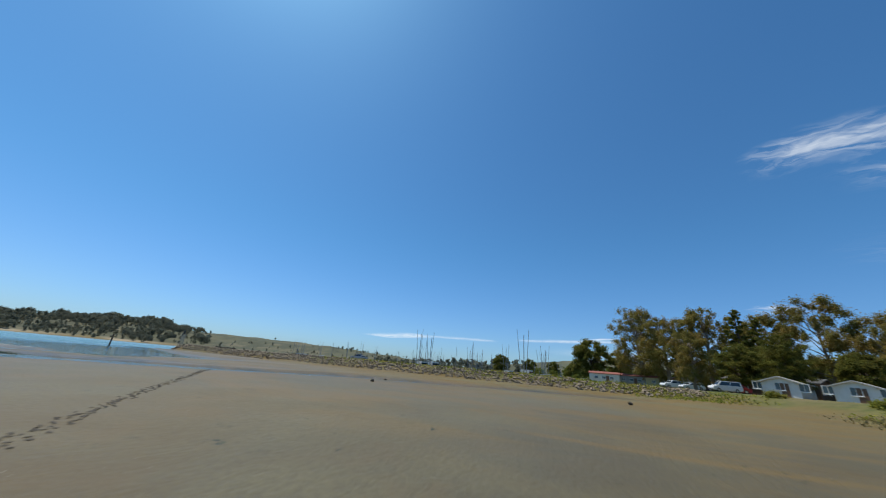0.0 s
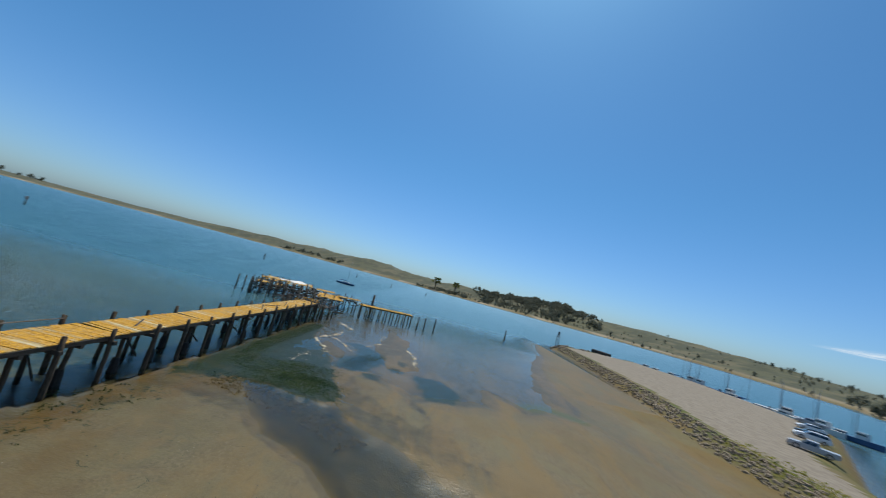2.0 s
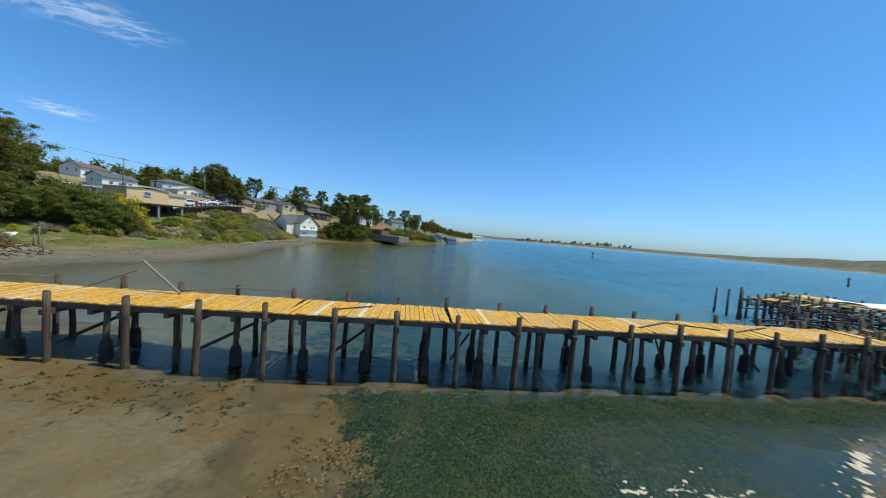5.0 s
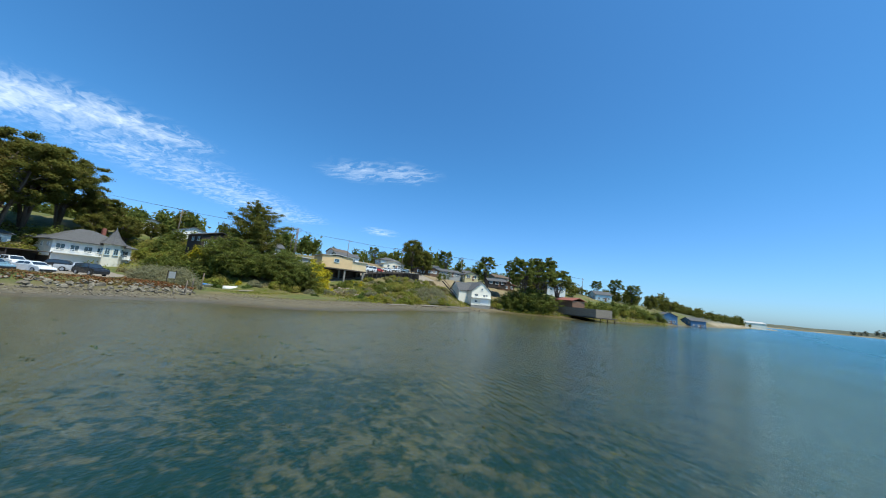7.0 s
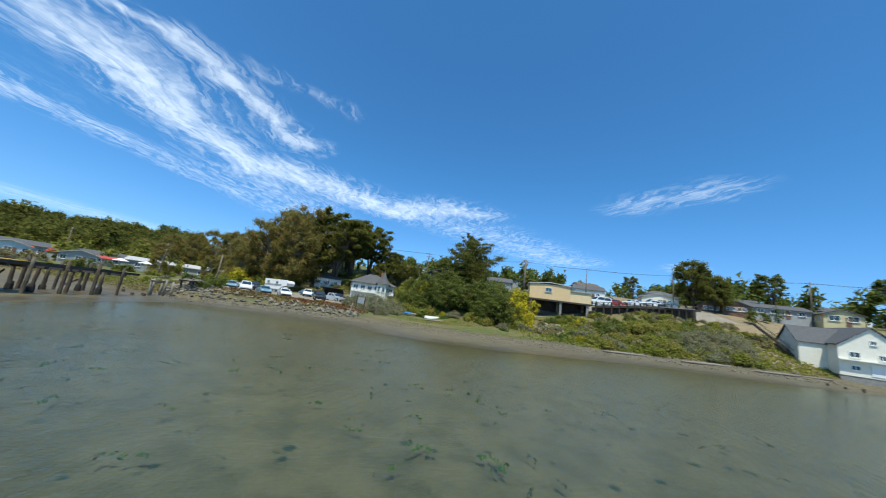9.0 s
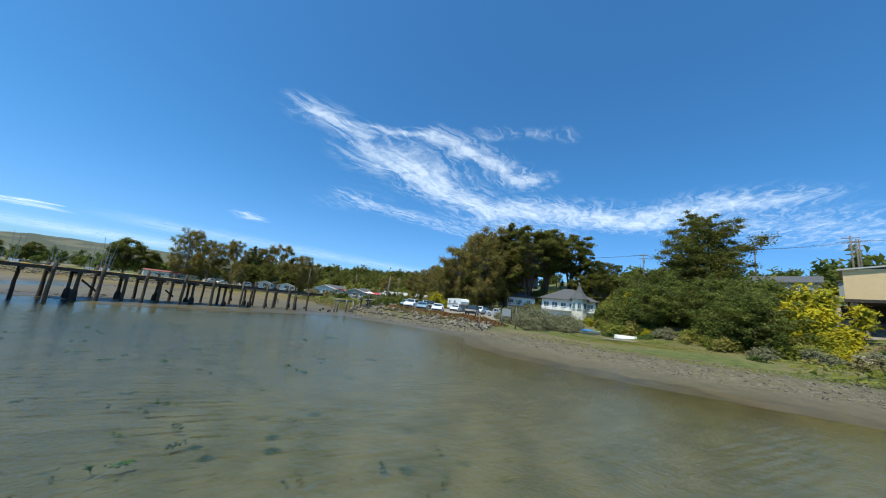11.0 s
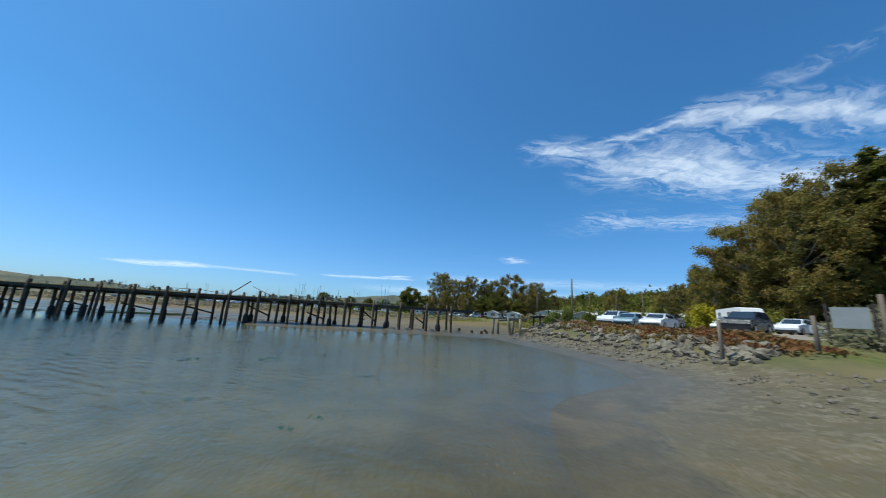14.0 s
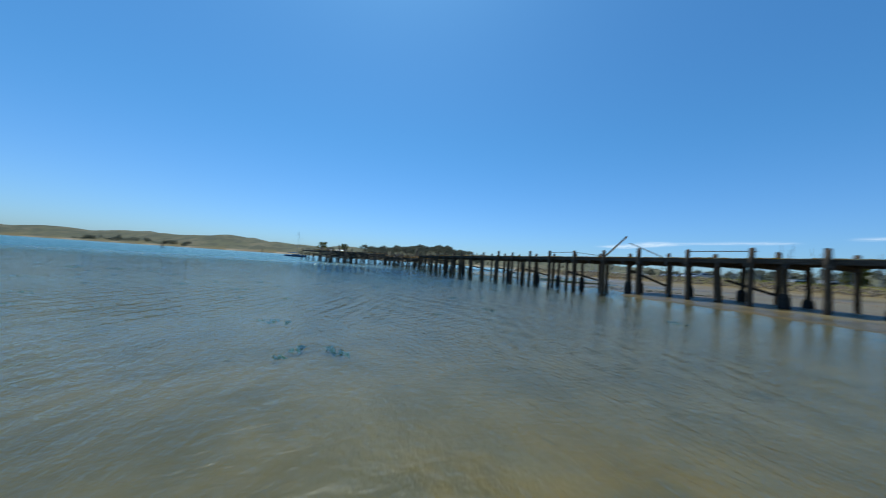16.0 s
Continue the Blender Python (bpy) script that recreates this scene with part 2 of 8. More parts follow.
    sand = n.mix(n.math("MULTIPLY", streak, 0.5), sand, rgb(0.085, 0.058, 0.020))
    silt = n.math("MULTIPLY", n.math("MULTIPLY", n.ramp(z, 0.02, -0.16), n.ramp(x, -56.0, -46.0)), n.math("MULTIPLY", n.ramp(y, -7.0, -4.0), n.ramp(mid, 0.3, 0.6, 0.55, 1.0)))
    sand = n.mix(silt, sand, rgb(0.034, 0.031, 0.017))
    clods = n.math("MULTIPLY", n.ramp(n.voronoi(p, 2.3), 0.22, 0.12), n.math("MULTIPLY", silt, n.ramp(n.noise(p, 0.5, 3.0), 0.45, 0.6)))
    sand = n.mix(n.math("MULTIPLY", clods, 0.8), sand, rgb(0.10, 0.075, 0.032))
    shells = n.math("MULTIPLY", n.ramp(n.voronoi(p, 4.5), 0.10, 0.05), n.ramp(n.noise(p, 0.25, 3.0), 0.52, 0.62))
    sand = n.mix(n.math("MULTIPLY", shells, 0.6), sand, rgb(0.5, 0.46, 0.38))
    # sheets of green weed left on the flat, eelgrass under water
    under = n.math("MULTIPLY", n.ramp(z, 0.0, -0.14), n.ramp(y, -4.0, -10.0))
    sand = n.mix(under, sand, n.mix(n.ramp(mid, 0.3, 0.7), rgb(0.086, 0.082, 0.044), rgb(0.138, 0.124, 0.068)))
    hole = n.math("SQRT", n.math("ADD", n.math("POWER", n.math("ADD", x, 11.0), 2.0), n.math("POWER", n.math("ADD", y, 31.0), 2.0)))
    rusty = n.math("MULTIPLY", n.ramp(hole, 5.0, 1.5), n.ramp(n.noise(p, 0.7, 6.0, 0.7, 0.8), 0.40, 0.58))
    sand = n.mix(n.math("MULTIPLY", rusty, 0.8), sand, rgb(0.170, 0.118, 0.018))
    teal = n.math("MULTIPLY", under, n.ramp(n.math("ADD", x, n.math("MULTIPLY", n.math("SUBTRACT", big, 0.5), 30.0)), -30.0, -56.0))
    sand = n.mix(n.math("MULTIPLY", teal, 0.85), sand, n.mix(n.ramp(mid, 0.35, 0.65), rgb(0.056, 0.052, 0.030), rgb(0.098, 0.084, 0.048)))
    weed = n.noise(p, 1.3, 8.0, 0.78, 0.8)
    weed_c = n.mix(n.ramp(fine, 0.46, 0.62), rgb(0.004, 0.014, 0.006), rgb(0.030, 0.050, 0.015))
    strand = n.noise(n.vec("MULTIPLY", p, (1.0, 2.2, 1.0)), 3.6, 5.0, 0.75, 1.4)
    weed_c = n.mix(n.ramp(strand, 0.56, 0.66, 0.0, 0.75), weed_c, rgb(0.095, 0.125, 0.050))
    weed_c = n.mix(n.ramp(n.noise(p, 0.45, 4.0, 0.6), 0.48, 0.62, 0.0, 0.5), weed_c, rgb(0.040, 0.040, 0.012))
    sand = n.mix(n.math("MULTIPLY", n.ramp(n.math("ADD", algae, n.math("MULTIPLY", n.math("SUBTRACT", weed, 0.5), 2.9)), 0.36, 0.46), 0.95), sand, weed_c)
    film = n.split(n.add("ShaderNodeAttribute", attribute_name="film").outputs["Vector"])[0]
    sand = n.mix(n.math("MULTIPLY", n.ramp(n.math("ADD", film, n.math("MULTIPLY", n.math("SUBTRACT", weed, 0.5), 2.2)), 0.4, 0.8), 0.8), sand, rgb(0.085, 0.092, 0.018))
    grass_n = n.noise(n.vec("MULTIPLY", p, (0.8, 1.0, 1)), 1.5, 7.0, 0.72, 0.4)
    meadow = n.noise(p, 0.10, 4.0, 0.6)
    grass_n = n.math("ADD", n.math("MULTIPLY", grass_n, 0.55), n.math("ADD", n.math("MULTIPLY", n.noise(p, 3.4, 5.0, 0.7, 0.5), 0.25), n.math("MULTIPLY", meadow, 0.25)))
    eel_m = n.math("MULTIPLY", n.ramp(n.math("ADD", grass_n, n.math("MULTIPLY", eel, 0.32)), 0.775, 0.855), n.ramp(eel, 0.02, 0.3))
    # single tufts on the bare bottom
    warped = n.vec("ADD", p, n.join(n.math("MULTIPLY", fine, 0.30), n.math("MULTIPLY", mid, 0.30)))
    reach = n.ramp(n.split(n.voronoi(warped, 1.5, "F1", "Color"))[1], 0.35, 1.0, 0.0, 0.34)
    tuft = n.ramp(n.math("SUBTRACT", n.voronoi(warped, 1.5), reach), 0.02, -0.10)
    eel_m = n.math("MAXIMUM", eel_m, n.math("MULTIPLY", n.math("MULTIPLY", tuft, 0.85), n.math("MULTIPLY", n.ramp(eel, 0.10, 0.40), n.ramp(n.noise(p, 0.18, 3.0), 0.38, 0.56, 0.5, 1.0))))
    sand = n.mix(eel_m, sand, n.mix(fine, rgb(0.003, 0.020, 0.016), rgb(0.012, 0.042, 0.024)))
    stones = n.voronoi(p, 3.2, "F1", "Color")
    sand = n.mix(n.math("MULTIPLY", gravel, n.ramp(fine, 0.42, 0.6)), sand, n.mix(n.split(stones)[0], rgb(0.075, 0.064, 0.042), rgb(0.205, 0.180, 0.128)))
    # growth on land
    grass = n.mix(n.ramp(mid, 0.35, 0.68), rgb(0.055, 0.082, 0.016), rgb(0.135, 0.140, 0.034))
    grass = n.mix(n.ramp(big, 0.40, 0.62, 0.1, 0.85), grass, rgb(0.17, 0.135, 0.062))
    hill_n = n.noise(p, 0.012, 6.0, 0.62)
    hill = n.mix(n.ramp(hill_n, 0.44, 0.58), rgb(0.135, 0.125, 0.075), rgb(0.100, 0.103, 0.058))
    hill = n.mix(n.ramp(n.noise(p, 0.03, 5.0, 0.65), 0.42, 0.57), hill, rgb(0.072, 0.078, 0.048))
    hill = n.mix(n.ramp(z, 5.0, 1.5), hill, rgb(0.33, 0.27, 0.18))
    # bare tan earth on the slope by the boathouse
    earth = n.math("MULTIPLY", n.math("MULTIPLY", n.ramp(y, -102.0, -110.0), n.ramp(y, -168.0, -150.0)), n.ramp(mid, 0.30, 0.52, 0.35, 0.95))
    grass = n.mix(earth, grass, n.mix(n.ramp(fine, 0.35, 0.65), rgb(0.185, 0.135, 0.075), rgb(0.30, 0.235, 0.145)))
    land = n.mix(far, grass, hill)
    c = n.mix(veg, sand, land)
    tar = n.mix(n.ramp(mid, 0.3, 0.7), rgb(0.22, 0.185, 0.14), rgb(0.31, 0.27, 0.21))
    tar = n.mix(n.math("MULTIPLY", grit, 0.4), tar, rgb(0.14, 0.12, 0.095))
    c = n.mix(n.ramp(paved, 0.35, 0.6), c, tar)
    rough = n.math("ADD", n.ramp(wet, 0.0, 1.0, 0.36, 0.56), n.ramp(n.math("ADD", z, n.math("MULTIPLY", big, 0.3)), 0.45, 0.8, 0.0, 0.36))
    h = n.math("ADD", n.math("MULTIPLY", ripple, 0.6), n.math("MULTIPLY", fine, 0.4))
    finish(n, c, n.mix(veg, rough, rgb(0.9, 0.9, 0.9)), n.bump(h, 0.55, 0.06), 0.0, 0.26)
    return m


def make_water():
    m, n = material("water")
    p = place(n)
    depth = n.split(n.add("ShaderNodeAttribute", attribute_name="depth").outputs["Vector"])[0]
    warp = p
    small = n.noise(n.vec("MULTIPLY", warp, (1.1, 2.8, 1)), 1.9, 4.0, 0.62, 0.5)
    swell = n.noise(n.vec("MULTIPLY", warp, (0.9, 0.35, 1)), 0.55, 3.0, 0.55, 0.4)
    calm = n.noise(n.vec("MULTIPLY", p, (1, 0.35, 1)), 0.035, 4.0, 0.6, 0.8)
    chop = n.math("ADD", n.ramp(depth, 0.05, 2.0, 0.16, 1.0), n.math("MULTIPLY", n.math("SUBTRACT", calm, 0.5), n.ramp(depth, 0.0, 2.0, 0.18, 1.2)))
    chop = n.math("MAXIMUM", chop, 0.05)
    wavelet = n.noise(n.vec("MULTIPLY", warp, (1.0, 2.4, 1)), 4.6, 3.0, 0.55, 0.6)
    wave = None
    for dx, dy, length, sway, high in ((0.50, 0.87, 0.34, 6.0, 0.10), (0.38, 0.92, 0.52, 6.0, 0.13), (-0.30, 0.95, 0.95, 9.0, 0.10), (0.93, 0.37, 0.30, 8.0, 0.04)):
        phase = n.math("ADD", n.math("MULTIPLY", n.vec("DOT_PRODUCT", p, (dx, dy, 0)), 6.283 / length), n.math("MULTIPLY", n.noise(n.vec("ADD", p, (length * 9, 0, 0)), 0.30, 2.0, 0.5), sway))
        crest = n.math("MULTIPLY", n.math("SINE", phase), high)
        wave = crest if wave is None else n.math("ADD", wave, crest)
    wave = n.math("MULTIPLY", wave, n.ramp(n.noise(p, 0.11, 2.0), 0.38, 0.65, 0.1, 1.0))
    h = n.math("ADD", n.math("ADD", n.math("MULTIPLY", small, 0.30), n.math("MULTIPLY", wavelet, 0.20)), n.math("MULTIPLY", swell, 0.8))
    h = n.math("ADD", n.math("MULTIPLY", h, n.math("MINIMUM", chop, 1.0)), n.math("MULTIPLY", n.math("ADD", wave, n.math("MULTIPLY", wavelet, 0.35)), n.math("MULTIPLY", n.ramp(depth, 0.0, 0.30, 0.22, 0.85), n.ramp(n.split(p)[1], -12.0, -26.0, 0.38, 1.1))))
    nb = n.bump(h, 1.0, n.ramp(depth, 0.3, 3.0, 0.10, 0.18))
    fr = n.add("ShaderNodeFresnel")
    fr.inputs["IOR"].default_value = 1.33
    n.put(fr.inputs["Normal"], nb)
    gl = n.add("ShaderNodeBsdfGlossy")
    n.put(gl.inputs["Normal"], nb), n.put(gl.inputs["Roughness"], n.ramp(depth, 0.2, 3.0, 0.03, 0.28))
    n.put(gl.inputs["Color"], n.mix(n.ramp(depth, 0.6, 3.5), rgb(0.86, 0.95, 0.94), rgb(0.50, 0.71, 0.76)))
    clear, murk = n.add("ShaderNodeBsdfTransparent"), n.add("ShaderNodeBsdfDiffuse")
    n.put(clear.inputs["Color"], n.mix(n.ramp(depth, 0.0, 1.2), rgb(0.92, 0.95, 0.92), rgb(0.36, 0.62, 0.58)))
    streaks = n.ramp(calm, 0.3, 0.7)
    seam = n.math("ABSOLUTE", n.math("SUBTRACT", n.noise(n.vec("MULTIPLY", p, (1.0, 0.45, 1)), 0.012, 3.0, 0.5, 0.6), 0.5))
    streaks = n.math("ADD", streaks, n.math("MULTIPLY", n.ramp(seam, 0.016, 0.002), 1.6))
    patch = n.ramp(n.noise(n.vec("MULTIPLY", p, (1.0, 0.55, 1)), 0.22, 6.0, 0.66, 0.8), 0.42, 0.60)
    n.put(murk.inputs["Color"], n.mix(n.ramp(depth, 0.5, 3.0), n.mix(patch, rgb(0.036, 0.088, 0.086), rgb(0.082, 0.150, 0.120)), n.mix(streaks, rgb(0.008, 0.076, 0.115), rgb(0.020, 0.110, 0.148))))
    body, top, out = n.add("ShaderNodeMixShader"), n.add("ShaderNodeMixShader"), n.add("ShaderNodeOutputMaterial")
    n.put(body.inputs[0], n.ramp(depth, 0.4, 3.0, 0.0, 0.97))
    n.t.links.new(clear.outputs[0], body.inputs[1]), n.t.links.new(murk.outputs[0], body.inputs[2])
    n.t.links.new(fr.outputs[0], top.inputs[0]), n.t.links.new(body.outputs[0], top.inputs[1]), n.t.links.new(gl.outputs[0], top.inputs[2])
    n.t.links.new(top.outputs[0], out.inputs[0])
    return m


def make_rock(name, a, b, dark):
    m, n = material(name)
    p = place(n)
    v, f2 = n.noise(p, 1.6, 6.0, 0.65), n.noise(p, 12.0, 4.0, 0.65)
    c = n.mix(n.ramp(v, 0.35, 0.65), rgb(*a), rgb(*b))
    c = n.mix(n.math("MULTIPLY", piece(n), 0.4), c, rgb(*dark))
    c = n.mix(n.ramp(n.math("ADD", n.split(p)[2], n.math("MULTIPLY", n.math("SUBTRACT", f2, 0.5), 0.5)), 1.05, 0.55), c, rgb(*dark))
    finish(n, c, 0.9, n.bump(n.math("ADD", v, n.math("MULTIPLY", f2, 0.5)), 0.7, 0.08))
    return m


GROUND, WATER = make_ground(), make_water()
ROCK = make_rock("rock", (0.135, 0.115, 0.082), (0.275, 0.240, 0.175), (0.045, 0.04, 0.03))
PILE = wood("pile_wood", (0.125, 0.092, 0.058), (0.030, 0.022, 0.015), (0, 0, 1), (0.19, 0.155, 0.11), 0.68)
BEAM = wood("beam_wood", (0.10, 0.085, 0.065), (0.03, 0.025, 0.02), (1, 0, 0))


def lichen_plank(name, bare, spread):
    """Bleached, cracked deck plank with patches of orange lichen that run on from plank to plank."""
    m, n = material(name)
    p, w = local(n), place(n)
    grain = n.noise(n.vec("MULTIPLY", p, (20.0, 1.6, 20.0)), 1.7, 6.0, 0.68, 0.7)
    crack = n.noise(n.vec("MULTIPLY", n.vec("ADD", p, n.join(n.math("MULTIPLY", piece(n), 40.0), 0.0)), (26.0, 0.9, 1.0)), 1.0, 3.0, 0.5, 0.3)
    c = n.mix(n.ramp(grain, 0.3, 0.7), rgb(*(k * 0.55 for k in bare)), rgb(*bare))
    c = n.mix(n.math("MULTIPLY", piece(n), 0.22), c, rgb(0.26, 0.20, 0.11))
    patch = n.math("ADD", n.math("MULTIPLY", n.noise(w, 0.45, 4.0, 0.6), 0.45), n.math("ADD", n.math("MULTIPLY", n.noise(w, 3.2, 5.0, 0.72), 0.40), n.math("MULTIPLY", piece(n), 0.15)))
    gold = n.mix(n.ramp(n.noise(w, 5.0, 4.0, 0.7), 0.35, 0.65), rgb(0.36, 0.175, 0.010), rgb(0.62, 0.335, 0.030))
    c = n.mix(n.ramp(patch, spread - 0.09, spread + 0.07), c, gold)
    c = n.mix(n.ramp(n.noise(w, 11.0, 3.0, 0.6), 0.60, 0.68, 0.0, 0.7), c, rgb(0.66, 0.58, 0.40))
    c = n.mix(n.ramp(crack, 0.33, 0.27, 0.0, 0.9), c, rgb(0.03, 0.022, 0.014))
    finish(n, c, 0.88, n.bump(n.math("ADD", grain, n.math("MULTIPLY", n.ramp(crack, 0.27, 0.36), 0.8)), 0.6, 0.015))
    return m


PLANK = lichen_plank("lichen_plank", (0.50, 0.38, 0.19), 0.44)
GREYPLANK = lichen_plank("bleached_plank", (0.70, 0.60, 0.36), 0.50)
RAIL = wood("grey_rail", (0.30, 0.26, 0.20), (0.12, 0.10, 0.08), (1, 0, 0))
DRIFT = wood("driftwood", (0.36, 0.31, 0.24), (0.18, 0.15, 0.11), (0, 0, 1))
JACKET = plain("tarred_jacket", (0.035, 0.032, 0.028), 0.8, 0.3, 4.0, bump=0.5)
CONCRETE = plain("concrete", (0.30, 0.285, 0.25), 0.9, 0.25, 2.0, bump=0.4)
WHITE = plain("white_paint", (0.80, 0.79, 0.75), 0.55, 0.08, 1.5)
CREAM = plain("cream_paint", (0.78, 0.73, 0.60), 0.6, 0.08, 1.5)
TAN = plain("tan_paint", (0.68, 0.48, 0.25), 0.6, 0.06, 1.2)
TANTRIM = plain("tan_trim", (0.70, 0.54, 0.31), 0.6, 0.06, 1.2)
GREY = plain("grey_paint", (0.36, 0.37, 0.36), 0.6, 0.12, 1.5)
PALEBLUE = plain("pale_blue_paint", (0.50, 0.62, 0.66), 0.6, 0.1, 1.5)
BLUE = plain("blue_paint", (0.06, 0.16, 0.30), 0.5, 0.15, 1.5)
BROWN = plain("brown_paint", (0.20, 0.115, 0.07), 0.7, 0.2, 1.5)
YELLOW = plain("yellow_paint", (0.62, 0.54, 0.30), 0.6, 0.1, 1.5)
SHINGLE = plain("grey_shingle", (0.135, 0.135, 0.135), 0.9, 0.35, 5.0, bump=0.6)
BROWNROOF = plain("brown_shingle", (0.17, 0.125, 0.09), 0.9, 0.3, 5.0, bump=0.6)
REDROOF = plain("red_roof", (0.34, 0.12, 0.085), 0.8, 0.25, 4.0, bump=0.5)
GREENROOF = plain("green_roof", (0.12, 0.22, 0.20), 0.8, 0.25, 4.0, bump=0.5)
LIGHTROOF = plain("pale_roof", (0.50, 0.49, 0.46), 0.8, 0.2, 3.0)
REDCLOTH = plain("red_cloth", (0.50, 0.07, 0.05), 0.8, 0.2, 2.0)
BLUECLOTH = plain("blue_cloth", (0.05, 0.22, 0.48), 0.75, 0.2, 2.0)
DARKWOOD = plain("dark_stained_wood", (0.07, 0.055, 0.045), 0.8, 0.3, 3.0, bump=0.5)
POLEWOOD = wood("pole_wood", (0.24, 0.19, 0.14), (0.12, 0.095, 0.07), (0, 0, 1))
STEEL = plain("grey_steel", (0.30, 0.31, 0.32), 0.5, 0.15, 3.0, metal=0.6)
GLASS = glassy("window_glass", (0.035, 0.06, 0.075))
CARGLASS = glassy("car_glass")
TYRE = plain("tyre_rubber", (0.025, 0.025, 0.026), 0.9, 0.2, 6.0)
RIM = plain("alloy", (0.55, 0.55, 0.56), 0.35, 0.1, 4.0, metal=0.8)
REDLIGHT = plain("red_lens", (0.35, 0.02, 0.02), 0.2, 0.1)
LENS = plain("clear_lens", (0.75, 0.78, 0.8), 0.15, 0.05)
BARK = wood("bark", (0.16, 0.125, 0.095), (0.06, 0.045, 0.035), (0, 0, 1))
PALEBARK = wood("pale_bark", (0.36, 0.31, 0.25), (0.18, 0.145, 0.11), (0, 0, 1))
LEAF_EUC = foliage("eucalyptus_leaf", (0.275, 0.218, 0.06), (0.165, 0.168, 0.05), (0.3, 0.215, 0.062), 0.50)
LEAF_CYP = foliage("cypress_leaf", (0.082, 0.118, 0.026), (0.215, 0.232, 0.048), (0.15, 0.158, 0.038), 0.48)
LEAF_DARK = foliage("dark_conifer_leaf", (0.078, 0.094, 0.02), (0.202, 0.193, 0.04), (0.151, 0.137, 0.031), 0.48)
LEAF_SHRUB = foliage("shrub_leaf", (0.138, 0.174, 0.029), (0.3, 0.294, 0.05), (0.324, 0.276, 0.072), 0.48)
LEAF_GREY = foliage("grey_green_leaf", (0.2, 0.205, 0.11), (0.294, 0.278, 0.158), (0.231, 0.21, 0.116), 0.42)
LEAF_YELLOW = foliage("yellow_bloom", (0.45, 0.37, 0.018), (0.2, 0.22, 0.03), (0.52, 0.42, 0.02))
LEAF_GREEN = foliage("bright_leaf", (0.07, 0.11, 0.022), (0.12, 0.16, 0.035), (0.09, 0.12, 0.03))
SPITROCK = plain("spit_rubble", (0.33, 0.265, 0.185), 0.9, 0.3, 1.6, bump=0.6)
PALERUBBLE = plain("pale_rubble", (0.46, 0.36, 0.26), 0.9, 0.35, 1.8, bump=0.6)
FRESHWEED = foliage("fresh_weed", (0.045, 0.11, 0.014), (0.11, 0.18, 0.022), (0.06, 0.12, 0.016), 0.2)
BEACHSTONE = plain("beach_stone", (0.25, 0.212, 0.155), 0.9, 0.35, 2.2, bump=0.5)
LEAF_RUST = foliage("iceplant_leaf", (0.23, 0.085, 0.035), (0.17, 0.11, 0.045), (0.13, 0.12, 0.04))
# dark far woods with distance haze put into a paler, greyer leaf colour
LEAF_HAZY = foliage("hazy_far_leaf", (0.135, 0.148, 0.108), (0.200, 0.205, 0.150), (0.165, 0.173, 0.124), 0.45)
LEAF_TAN = foliage("dry_grass", (0.30, 0.23, 0.11), (0.22, 0.19, 0.08), (0.17, 0.16, 0.06))
WEED = foliage("seaweed", (0.012, 0.032, 0.012), (0.040, 0.064, 0.020), (0.022, 0.046, 0.016), 0.2)
MATWEED = foliage("mat_weed", (0.007, 0.026, 0.009), (0.062, 0.090, 0.032), (0.014, 0.036, 0.011), 0.2)
EELGRASS = foliage("eelgrass", (0.045, 0.070, 0.030), (0.080, 0.100, 0.045), (0.06, 0.08, 0.035), 0.2)
FOAM = plain("foam", (0.54, 0.47, 0.34), 0.8, 0.2, 6.0, bump=0.4)
HULL = plain("boat_white", (0.66, 0.65, 0.61), 0.4, 0.08, 2.0)
HULLBLUE = plain("boat_blue", (0.05, 0.11, 0.22), 0.35, 0.15, 2.0)


